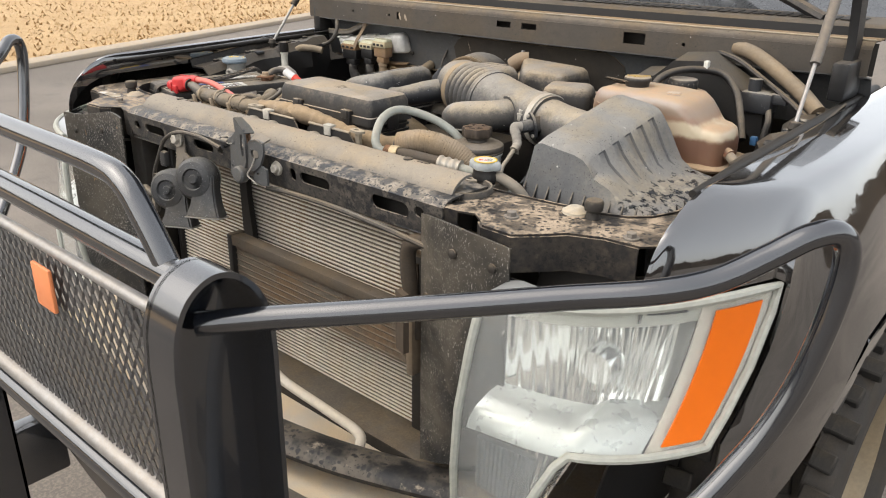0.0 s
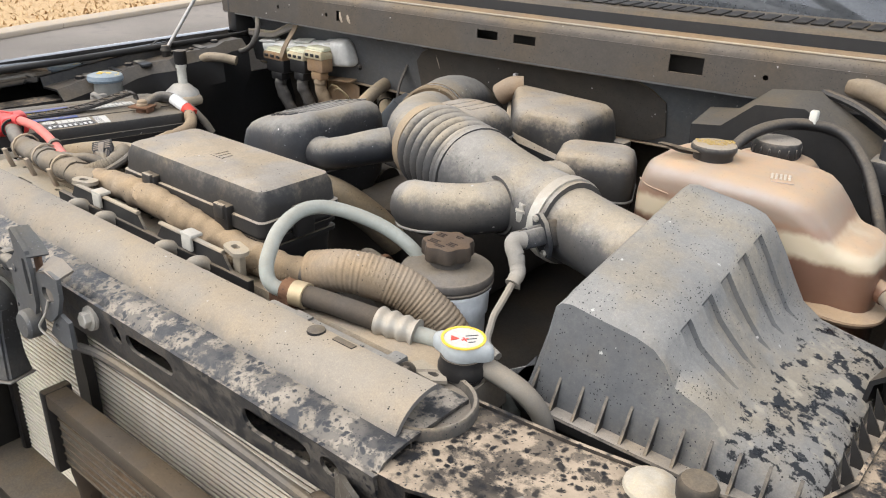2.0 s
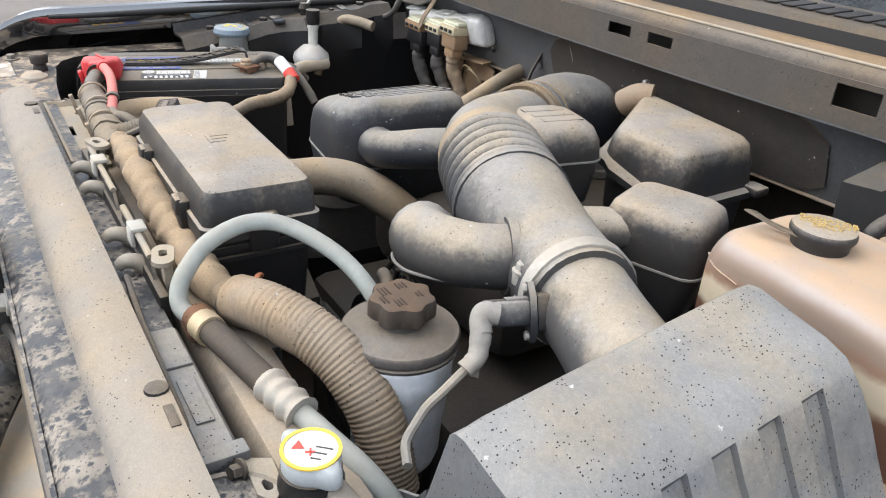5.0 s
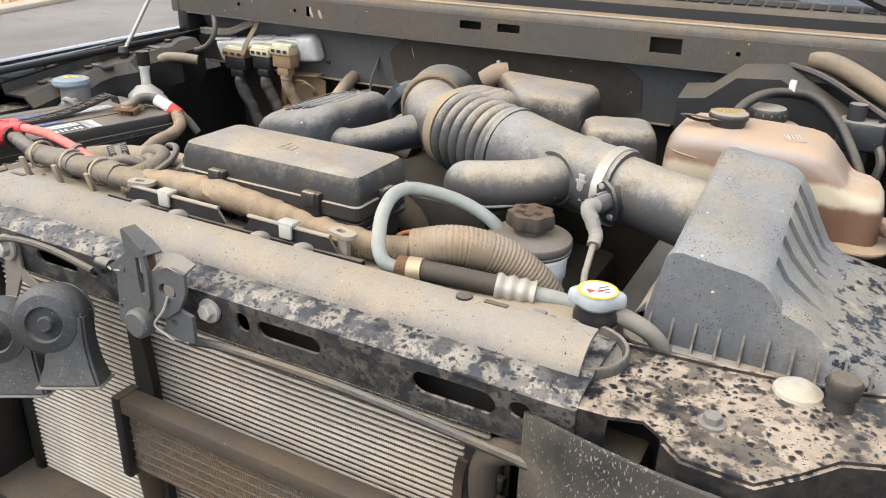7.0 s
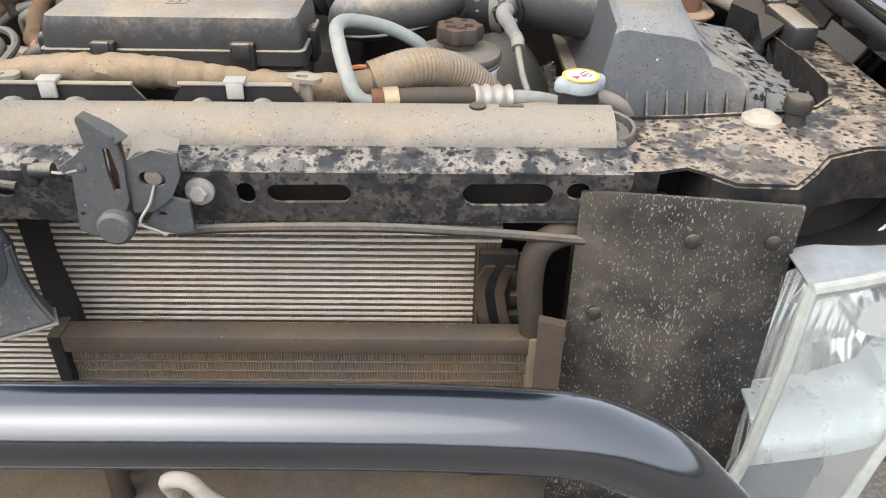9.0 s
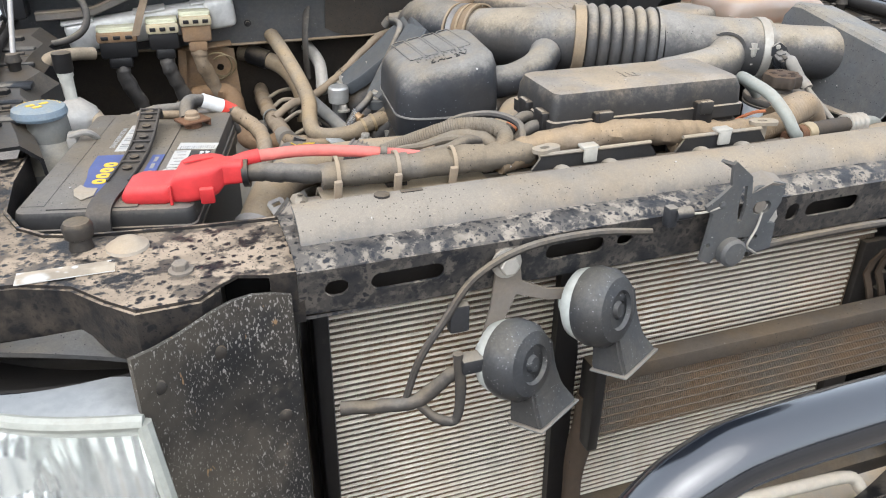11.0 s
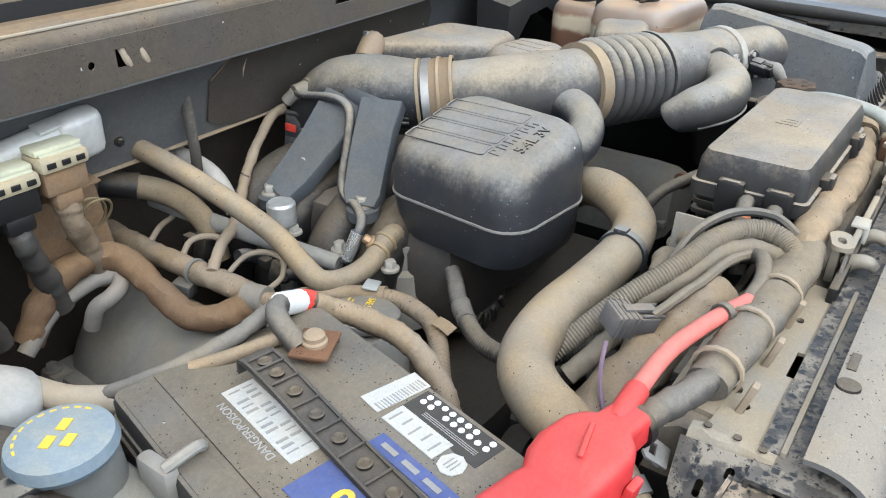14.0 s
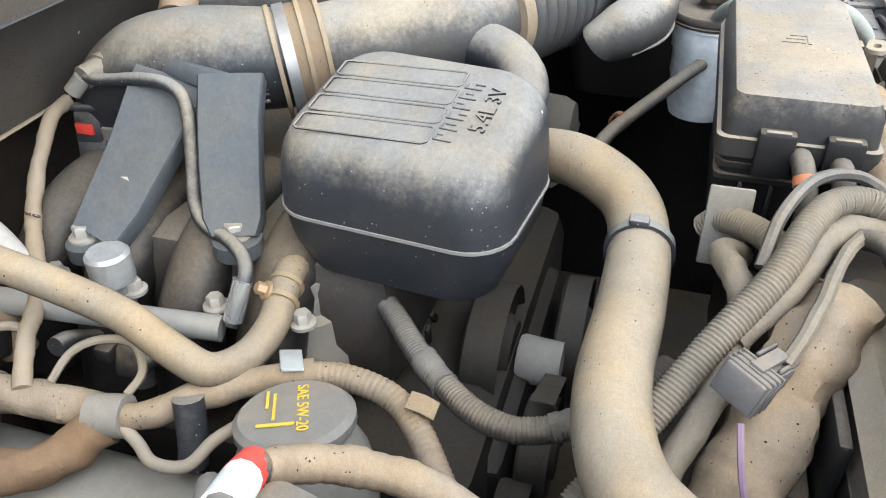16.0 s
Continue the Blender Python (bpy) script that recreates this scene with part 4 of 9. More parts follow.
part("wire_pin", lathe([(0, 0), (0.004, 0), (0.004, 0.005), (0, 0.006)], axis((-0.032, -0.02, 1.195), (-0.032, -0.03, 1.195)), 10), LATCH_STEEL, latch)
part("nut", joined(lathe([(0, 0), (0.0125, 0), (0.0125, 0.0025), (0, 0.003)], axis((0.05, 0.004, 1.16), (0.05, -0.01, 1.161)), 20), bolt((0.05, 0.002, 1.16), 0.008, 0.009, (0, -1, 0.1))), ZINC, latch)
part("cable_end", joined(tube([(-0.06, -0.014, 1.187), (-0.078, -0.014, 1.187)], 0.0065, 12, 3), box((-0.08, -0.01, 1.184), (0.012, 0.012, 0.022), 0.003)), CLEANER_PLASTIC, latch)
settle(latch, 0.013, -0.006, 0.008)
single("latch_cable", tube([(-0.085, -0.014, 1.177), (-0.15, -0.014, 1.186), (-0.22, -0.014, 1.182), (-0.27, -0.015, 1.16), (-0.3, -0.016, 1.12), (-0.325, -0.016, 1.08), (-0.34, -0.014, 1.03)], 0.0038, 8), LOOM, "thin grey release cable along the radiator support", "cable")
single("support_cable", tube([(0.04, -0.01, 1.13), (0.08, -0.004, 1.131), (0.2, -0.004, 1.133), (0.3, -0.003, 1.128), (0.4, 0.0, 1.118)], 0.0045, 8), LOOM, "thin dusty cable clipped under the support beam", "cable")

# ---- horns ----
HORN_BLACK = dusty("worn_black_horn", (0.02, 0.022, 0.026), 0.34, 0.4, 0.14, (0.28, 0.27, 0.25), specks=0.25, speck=(0.22, 0.22, 0.22))


def horn(c, turn, group="horns"):
    h = thing("horn", c, "black snail horn with a grey rim, dusty, on a rusty bracket", "horn", group)
    m = Matrix.Translation(c) @ pose(0, 0, 0, 90, 0, turn) @ pose(0, 0, 0, -12, 0, 0)
    pale = dusty("pale_rim", (0.5, 0.53, 0.5), 0.45, 0.3, 0.08)
    part("button", lathe([(0, -0.03), (0.013, -0.03), (0.017, -0.026), (0.017, -0.014), (0, -0.014)], m, 24), pale, h)
    part("rim", lathe([(0, -0.016), (0.03, -0.016), (0.035, -0.012), (0.0375, -0.004), (0.0375, 0.0), (0.0, 0.0)], m, 28), pale, h, "pale grey rim")
    part("body", lathe([(0, 0), (0.0385, 0.0), (0.0405, 0.006), (0.039, 0.022), (0.032, 0.031), (0.02, 0.034), (0.018, 0.03), (0.009, 0.03), (0.007, 0.034), (0, 0.034)], m, 28), HORN_BLACK, h)
    bell = loft([[m @ Vector((x + dx, y, z)) for dx, z in ((-0.5 * w, 0.0), (0.5 * w, 0.0), (0.5 * w, d), (-0.5 * w, d))] for x, y, w, d in ((0.014, 0.01, 0.05, 0.03), (0.018, -0.02, 0.044, 0.03), (0.02, -0.045, 0.05, 0.032), (0.022, -0.068, 0.066, 0.04))])
    bmesh.ops.bevel(bell, geom=bell.edges[:], offset=0.003, segments=2, affect="EDGES")
    part("bell", bell, HORN_BLACK, h)
    part("bell_lip", box((0, 0, 0), (0.068, 0.0024, 0.042), 0.001, m @ Matrix.Translation((0.022, -0.0685, 0.02))), dusty("worn_bell_lip", (0.2, 0.21, 0.21), 0.5, 0.5, 0.2), h, "worn grey lip of the bell")
    return h


horn((-0.238, -0.024, 1.069), 30)
horn((-0.148, -0.02, 1.109), 30)
brk = thing("horn_bracket", (-0.235, -0.005, 1.1), "dusty steel horn bracket bolted to the support", "bracket")
part("strap", sheet([[(-0.246, -0.003, 1.18), (-0.246, -0.006, 1.15), (-0.25, -0.008, 1.12), (-0.258, -0.01, 1.09)], [(-0.222, -0.003, 1.18), (-0.218, -0.006, 1.14), (-0.232, -0.008, 1.11), (-0.246, -0.01, 1.085)]], 0.003), SAND_STEEL, brk)
part("arm", sheet([[(-0.225, -0.006, 1.145), (-0.19, -0.008, 1.128), (-0.155, -0.01, 1.124)], [(-0.225, -0.006, 1.128), (-0.19, -0.008, 1.116), (-0.155, -0.01, 1.112)]], 0.003), SAND_STEEL, brk)
part("nut", bolt((-0.236, -0.006, 1.165), 0.01, 0.012, (0, -1, 0.1)), ZINC, brk)
plug = thing("horn_wiring", (-0.3, -0.02, 1.04), "dusty horn wiring with a taped branch", "wiring")
part("branch", wrap([(-0.28, -0.03, 1.075), (-0.3, -0.025, 1.06), (-0.33, -0.02, 1.035), (-0.36, -0.01, 1.03), (-0.4, 0.0, 1.03)], 0.007, seed=3), LOOM, plug)
part("branch", wrap([(-0.33, -0.02, 1.035), (-0.315, -0.03, 1.02), (-0.295, -0.035, 1.015), (-0.29, -0.035, 1.05), (-0.292, -0.03, 1.09)], 0.005, seed=4), LOOM, plug)
part("connector", box((-0.275, -0.032, 1.078), (0.03, 0.018, 0.016), 0.003), CLEANER_PLASTIC, plug)
part("connector", box((-0.285, -0.012, 1.118), (0.02, 0.012, 0.03), 0.003), CLEANER_PLASTIC, plug)

# ---- battery ----
BT = 13.0
B = Matrix.Translation((-0.554, 0.312, 0.004)) @ pose(0, 0, 0, 0, 0, -BT)   # local x across, y to the rear
battery = thing("battery", B @ Vector((0, 0, 1.0)), "black car battery with dusty lid, white and blue labels", "battery")


def local(bm):
    bmesh.ops.transform(bm, matrix=B, verts=bm.verts)
    return bm


part("case", local(moulded(0, 0, [(1.0, 0.17, 0.3, 0.012), (1.15, 0.172, 0.304, 0.012), (1.151, 0.178, 0.31, 0.012), (1.163, 0.178, 0.31, 0.012)])), DARK_PLASTIC, battery)
GREY_PRINT = dusty("grey_print", (0.34, 0.34, 0.33), 0.6, 0.3, 0.0)
WORN_PAPER = dusty("worn_paper_label", (0.52, 0.51, 0.48), 0.7, 0.45, 0.1, (0.46, 0.42, 0.36), patch=60.0)
INK_GREY = dusty("faded_ink", (0.22, 0.22, 0.22), 0.7, 0.45, 0.0, (0.4, 0.37, 0.32), patch=60.0)
BATTERY_LID = dusty("dusty_battery_lid", (0.022, 0.022, 0.023), 0.45, 0.66, 0.05, (0.285, 0.25, 0.205), specks=0.25, patch=9.0)
lid = part("lid", local(moulded(0, 0, [(1.1625, 0.174, 0.306, 0.01), (1.1715, 0.174, 0.306, 0.01), (1.1722, 0.171, 0.302, 0.01), (1.184, 0.171, 0.302, 0.01), (1.1885, 0.168, 0.298, 0.009), (1.1895, 0.163, 0.292, 0.008)])), BATTERY_LID, battery)
part("raised_panel", local(box((-0.012, 0, 1.1898), (0.086, 0.29, 0.0022), 0.0008)), BATTERY_LID, lid)
part("vent_plug_strip", local(box((-0.0705, 0.0, 1.1893), (0.022, 0.27, 0.0016), 0.0006)), BATTERY_LID, lid)
STRAP = dusty("dusty_strap", (0.017, 0.017, 0.018), 0.5, 0.4, 0.1, (0.24, 0.21, 0.18))
RUN = [B @ Vector(p) for p in ((-0.003, -0.166, 1.12), (-0.003, -0.164, 1.17), (-0.003, -0.157, 1.19), (-0.002, -0.135, 1.196), (0.0, -0.09, 1.194), (0.002, -0.03, 1.195), (0.002, 0.02, 1.2), (0.0, 0.065, 1.2095), (-0.002, 0.088, 1.2135), (-0.002, 0.097, 1.211), (-0.002, 0.1, 1.2))]
ACROSS = (B.to_3x3() @ Vector((1, 0, 0))).normalized()
LINE = spline(RUN, 6)
part("strap", sheet([[p + ACROSS * w for w in (-0.0115, 0, 0.0115)] for p in LINE], 0.003), STRAP, battery, "black rubber hold-down strap with square pockets")
for i in range(7):
    a = LINE[-14 - i * 3]
    part("strap_rung", box(a + Vector((0, 0, 0.0022)), (0.021, 0.0022, 0.0024), 0.0008, pose(0, 0, 0, 3, 0, -14), seg=1), STRAP, battery)
    part("strap_dimple", lathe([(0, 0), (0.0052, 0), (0.0052, 0.0016), (0.0042, 0.0022), (0.003, 0.001), (0, 0.0008)], Matrix.Translation(LINE[-14 - i * 3].lerp(LINE[-17 - i * 3], 0.5) + Vector((0, 0, 0.0008))), 14), DARK_PLASTIC, battery)
for w in (-0.0108, 0.0108):
    part("strap_rail", tube([p + ACROSS * w + Vector((0, 0, 0.0016)) for p in RUN[4:9]], 0.0013, 6, 4), STRAP, battery)
part("warning_print", local(lettering("DANGER/POISON", 0.0085, Matrix.Translation((-0.034, 0.053, 1.1912)) @ pose(0, 0, 0, 0, 0, 90), 0.0002)), GREY_PRINT, battery)
part("label", local(box((-0.0165, 0.052, 1.1912), (0.024, 0.088, 0.0007), 0)), WORN_PAPER, battery, "worn white warning label")
bm = bmesh.new()
for i in range(13):
    for x, w in ((-0.0215, 0.0085), (-0.0115, 0.0075)):
        if (i * 5 + int(x * 1000)) % 4:
            add(bm, local(box((x, 0.091 - 0.0062 * i, 1.1917), (w, 0.0024 if i % 3 else 0.0012, 0.0003), 0)))
part("print", bm, INK_GREY, battery)
part("label", local(plate([(-0.043, -0.006), (-0.009, -0.005), (-0.011, -0.062), (-0.0155, -0.116), (-0.026, -0.126), (-0.034, -0.112), (-0.0335, -0.1), (-0.037, -0.07), (-0.042, -0.045)], (), 0.0007, Matrix.Translation((0, 0, 1.1912)))), LABEL_BLUE, battery, "worn blue label with yellow print")
part("label", local(plate([(-0.037, -0.09), (-0.03, -0.098), (-0.018, -0.1), (-0.017, -0.118), (-0.026, -0.129), (-0.036, -0.118), (-0.041, -0.102)], (), 0.0007, Matrix.Translation((0, 0, 1.1919)))), dusty("torn_tan_paper", (0.36, 0.31, 0.24), 0.8, 0.5, 0.2, patch=60.0), battery, "torn tan paper edge")
bm = bmesh.new()
for i in range(4):
    add(bm, local(plate(oval(-0.021, -0.036 - 0.0155 * i, 0.015, 0.0125, 14), [oval(-0.0205, -0.036 - 0.0155 * i, 0.006, 0.0045, 10)], 0.0006, Matrix.Translation((0, 0, 1.192)))))
part("print", bm, LABEL_YELLOW, battery)
part("label", local(box((0.024, -0.06, 1.1912), (0.013, 0.105, 0.0007), 0)), LABEL_BLUE, battery, "blue label strip")
part("print", local(joined(*[box((0.024, -0.022 - 0.02 * i, 1.1918), (0.004, 0.014, 0.0003), 0) for i in range(4)])), INK_GREY, battery)
part("label", local(plate([(0.04, 0.012), (0.084, 0.009), (0.0855, 0.028), (0.041, 0.032)], (), 0.0008, Matrix.Translation((0, 0, 1.1898)))), WORN_PAPER, battery, "white barcode label")
part("label", local(box((0.048, -0.019, 1.1902), (0.018, 0.05, 0.0008), 0)), WORN_PAPER, battery, "white date label")
part("label", local(lathe([(0, 0), (0.0095, 0), (0.0095, 0.0008), (0, 0.0008)], Matrix.Translation((0.045, -0.056, 1.19)), 8)), WORN_PAPER, battery, "white octagonal label")
part("dark_print_field", local(box((0.067, -0.03, 1.1896), (0.026, 0.074, 0.0007), 0)), PRINT, battery)
bm = bmesh.new()
for i in range(16):
    add(bm, local(box((0.044 + 0.0025 * i, 0.0155, 1.1906), (0.0008 if i % 3 else 0.0014, 0.009, 0.0003), 0)))
for i in range(5):
    add(bm, local(box((0.047 + 0.002 * (i % 2), 0.001 - 0.0096 * i, 1.1907), (0.011 - 0.002 * (i % 2), 0.0016, 0.0003), 0)))
for i in range(3):
    add(bm, local(box((0.045, -0.053 - 0.003 * i, 1.1909), (0.009, 0.001, 0.0003), 0)))
part("print", bm, INK_GREY, battery)
part("print", local(joined(*[box((0.061 + 0.0016 * i, -0.034, 1.19), (0.0005, 0.05, 0.0003), 0) for i in range(3)])), GREY_PRINT, battery)
bm = bmesh.new()
for i in range(9):
    for k in range(2):
        if (i, k) not in ((2, 0), (7, 1)):
            add(bm, local(lathe([(0, 0), (0.0024, 0), (0.0024, 0.0006), (0, 0.0006)], Matrix.Translation((0.070 + 0.0062 * k, 0.0 - 0.0075 * i, 1.1899)), 10)))
part("date_dots", bm, LABEL_WHITE, battery)
# negative clamp with its cable, red cover on the positive post
RUST = dusty("rusty_clamp", (0.1, 0.05, 0.03), 0.85, 0.5, 0.2, (0.24, 0.14, 0.085), relief=0.8, specks=0.2)
CL = Matrix.Translation((-0.489, 0.392, -0.008)) @ pose(0, 0, 0, 0, 0, 25)
bm = joined(box((0, 0, 1.2105), (0.036, 0.03, 0.0035), 0.0015), box((0.0165, -0.003, 1.2065), (0.003, 0.02, 0.008), 0.001), lathe([(0, 1.196), (0.0185, 1.196), (0.0185, 1.1995), (0.011, 1.2015), (0.0095, 1.21), (0, 1.21)], None, 20), lathe([(0, 1.188), (0.0215, 1.188), (0.0215, 1.1915), (0.013, 1.194), (0.0105, 1.199), (0, 1.199)], None, 20))
bmesh.ops.transform(bm, matrix=CL, verts=bm.verts)
clamp = part("negative_clamp", bm, RUST, battery, "rusty terminal clamp")
bm = lathe([(0, 1.212), (0.0095, 1.212), (0.0095, 1.2145), (0.008, 1.216), (0.008, 1.2195), (0.006, 1.2215), (0, 1.222)], None, 16)
bmesh.ops.transform(bm, matrix=CL, verts=bm.verts)
part("bolt", bm, dusty("dusty_bolt", (0.24, 0.18, 0.12), 0.7, 0.5, 0.2, (0.4, 0.31, 0.22)), clamp)
GREY_LEAD = dusty("grey_taped_lead", (0.09, 0.085, 0.078), 0.75, 0.6, 0.35, (0.31, 0.27, 0.22), relief=0.6)
neg = thing("negative_cable", (-0.47, 0.44, 1.19), "grey battery cable with a white and red tape marker", "cable")
part("cable", tube([(-0.496, 0.4, 1.2), (-0.492, 0.425, 1.213), (-0.476, 0.441, 1.211), (-0.45, 0.448, 1.199), (-0.432, 0.447, 1.187)], 0.0085, 10), LOOM, neg)
part("taped_tail", wrap([(-0.436, 0.447, 1.1895), (-0.42, 0.437, 1.179), (-0.409, 0.418, 1.172), (-0.406, 0.394, 1.169), (-0.407, 0.365, 1.163), (-0.415, 0.33, 1.14), (-0.42, 0.31, 1.1)], 0.0098, 0.008, seed=14), BROWN_TAPE, neg, "sandy taped cable tail")
part("marker", tube([(-0.474, 0.442, 1.2105), (-0.449, 0.448, 1.1985)], 0.0098, 12, 2), LABEL_WHITE, neg, "white tape")
part("marker", tube([(-0.449, 0.448, 1.1985), (-0.434, 0.4515, 1.1885)], 0.01, 12, 2), PRINT_RED, neg, "red tape")
part("ground_lead", wrap([(-0.43, 0.485, 1.15), (-0.447, 0.468, 1.185), (-0.469, 0.453, 1.203), (-0.505, 0.447, 1.203), (-0.535, 0.452, 1.199), (-0.562, 0.476, 1.184), (-0.585, 0.51, 1.165), (-0.6, 0.54, 1.14)], 0.0066, 0.006, 12, 17), GREY_LEAD, neg, "grey taped lead lying over the battery edge")
part("ground_lead", tube([(-0.482, 0.415, 1.201), (-0.502, 0.424, 1.2), (-0.528, 0.434, 1.199), (-0.552, 0.455, 1.192)], 0.0055, 10), BROWN_TAPE, neg)
pos = thing("positive_cable", (-0.5, 0.18, 1.19), "red rubber terminal cover with its red and grey cables", "cable")
secs = [(0.014, 0.016, 1.1885, 1.197, 0.005), (0.019, 0.0235, 1.188, 1.205, 0.008), (0.03, 0.025, 1.188, 1.2085, 0.008), (0.056, 0.025, 1.188, 1.209, 0.008), (0.063, 0.022, 1.189, 1.2105, 0.007), (0.069, 0.025, 1.19, 1.219, 0.007), (0.08, 0.0265, 1.19, 1.2245, 0.008), (0.1, 0.0255, 1.193, 1.2265, 0.008), (0.109, 0.021, 1.197, 1.2265, 0.007), (0.1145, 0.0135, 1.203, 1.2265, 0.005), (0.133, 0.0125, 1.2045, 1.2275, 0.005), (0.1345, 0.0105, 1.207, 1.2255, 0.004)]
red = local(loft([[Vector((x, p.x, p.y)) for p in rrect(-0.118 - 0.03 * (x - 0.07), (z0 + z1) / 2, 2 * h, z1 - z0, r, 0, 4)] for x, h, z0, z1, r in secs]))
cover = part("cover", red, RED_RUBBER, pos, "bright red rubber cover", 50)
part("flap", local(box((0.0995, -0.146, 1.2), (0.014, 0.006, 0.018), 0.002, pose(0, 0, 0, 12, 0, 8))), RED_RUBBER, cover)
part("rib", local(box((0.064, -0.1435, 1.2), (0.003, 0.004, 0.02), 0.001)), RED_RUBBER, cover)
part("rib", local(box((0.09, -0.119, 1.227), (0.03, 0.0035, 0.002), 0.0008, pose(0, 0, 0, 0, 0, 25))), RED_RUBBER, cover)
part("collar", disc_ring((-0.449, 0.1635, 1.2165), (0.97, -0.24, 0.05), 0.0115, 0.006, 0.003, 16), DARK_PLASTIC, pos)
part("cable_sleeve", tube([(-0.462, 0.171, 1.224), (-0.447, 0.1705, 1.2285), (-0.434, 0.1705, 1.23)], 0.0078, 12, 3), RED_RUBBER, pos)
part("red_cable", tube([(-0.45, 0.1705, 1.228), (-0.434, 0.1705, 1.23), (-0.39, 0.17, 1.2305), (-0.35, 0.165, 1.2275), (-0.308, 0.157, 1.223), (-0.268, 0.148, 1.218)], 0.0062, 12), PINK_RUBBER, pos)
part("cable_end", tube([(-0.27, 0.1485, 1.2182), (-0.24, 0.148, 1.222), (-0.215, 0.155, 1.226), (-0.19, 0.17, 1.214), (-0.17, 0.178, 1.2)], 0.0066, 10), LOOM, pos)
part("clip", disc_ring((-0.308, 0.157, 1.223), (1, -0.25, -0.1), 0.0066, 0.007, 0.0022, 12), LOOM, pos)
part("grey_cable", wrap([(-0.45, 0.1635, 1.216), (-0.43, 0.157, 1.217), (-0.405, 0.149, 1.216), (-0.375, 0.1425, 1.213), (-0.355, 0.141, 1.212)], 0.0098, 0.009, seed=8), LOOM, pos)
# battery tray and wall
single("battery_tray", joined(box((-0.565, 0.32, 0.985), (0.24, 0.36, 0.03), 0.006), box((-0.565, 0.32, 0.86), (0.12, 0.2, 0.24), 0.01)), DARK_PLASTIC, "black plastic battery tray", "tray")

# ---- fuse box ----
fuse = thing("fuse_box", (0, 0.197, 1.14), "black fuse box with a dusty lid and side latches", "fuse box")
FB = Matrix.Translation((0.009, 0.198, 0.002)) @ pose(0, 0, 0, 0, 0, -0.5) @ Matrix.Diagonal((0.92, 0.96, 1, 1))


def fb(bm):
    bmesh.ops.transform(bm, matrix=FB, verts=bm.verts)
    return bm


part("lid", fb(moulded(0, 0, [(1.222, 0.278, 0.112, 0.008), (1.236, 0.278, 0.112, 0.008), (1.237, 0.272, 0.106, 0.008), (1.256, 0.27, 0.104, 0.01), (1.266, 0.262, 0.096, 0.01), (1.268, 0.254, 0.088, 0.01)])), BLACK_PLASTIC, fuse, "dusty ribbed lid")
part("body", fb(moulded(0, 0, [(1.12, 0.25, 0.09, 0.01), (1.2, 0.262, 0.098, 0.01), (1.221, 0.268, 0.102, 0.008)])), DARK_PLASTIC, fuse)
for z in (1.212, 1.202):
    part("rib", fb(moulded(0, 0, [(z, 0.272, 0.106, 0.008), (z + 0.004, 0.272, 0.106, 0.008)])), DARK_PLASTIC, fuse)
for x, y in ((-0.07, -0.056), (0.075, -0.056), (-0.139, 0.015), (-0.139, -0.03), (0.139, 0.0)):
    a = 0 if abs(x) < 0.1 else 90
    lt = part("latch", fb(box((x, y, 1.228), (0.026, 0.012, 0.034), 0.003, pose(0, 0, 0, 0, 0, a))), DARK_PLASTIC, fuse)
    part("tongue", fb(box((x * 1.02 if a else x, y if a else y * 1.1, 1.238), (0.018, 0.006, 0.016), 0.002, pose(0, 0, 0, 0, 0, a))), BLACK_PLASTIC, lt)
bm = bmesh.new()
for i in range(3):
    add(bm, fb(box((-0.012 + 0.009 * i, 0.004 - 0.002 * i, 1.268), (0.003, 0.018 - 0.003 * i, 0.0012), 0.0004)))
add(bm, fb(box((-0.003, -0.008, 1.268), (0.024, 0.003, 0.0012), 0.0004)))
part("emblem", bm, BLACK_PLASTIC, fuse)
part("lead", tube([(-0.112, 0.197, 1.226), (-0.128, 0.196, 1.231), (-0.145, 0.193, 1.222), (-0.158, 0.188, 1.2), (-0.168, 0.182, 1.18)], 0.0075, 10), LOOM, fuse)
part("lead", tube([(-0.112, 0.172, 1.226), (-0.13, 0.17, 1.228), (-0.148, 0.168, 1.215), (-0.16, 0.164, 1.195)], 0.0075, 10), LOOM, fuse)
part("lead_tip", tube([(-0.1405, 0.194, 1.2255), (-0.1455, 0.193, 1.2215)], 0.0079, 10, 2), ORANGE, fuse, "orange tip")
part("bracket", box((-0.15, 0.237, 1.185), (0.004, 0.03, 0.06), 0.0015, pose(0, 0, 0, 0, 8, 0)), dusty("pale_dusty_bracket", (0.12, 0.11, 0.1), 0.6, 0.7, 0.55, (0.36, 0.33, 0.28)), fuse)
for i in range(9):
    part("side_rib", fb(box((-0.118 + 0.03 * i, -0.052, 1.17), (0.0025, 0.006, 0.06), 0.0008, seg=1)), DARK_PLASTIC, fuse)
for i in range(4):
    part("side_rib", fb(box((-0.132, -0.034 + 0.022 * i, 1.17), (0.006, 0.0025, 0.06), 0.0008, seg=1)), DARK_PLASTIC, fuse)
part("front_hatch", fb(box((-0.02, -0.0535, 1.2), (0.05, 0.004, 0.026), 0.0012)), BLACK_PLASTIC, fuse)

# ---- air filter box ----
abox = thing("air_filter_box", (0.55, 0.32, 1.05), "grey-black air filter box with ribbed sloping lid, dusty with wet spots", "air filter box")


def top_z(y):
    return 1.253 + 0.17 * (y - 0.205)


STEPS = (0.247, 0.287, 0.324, 0.36, 0.397)


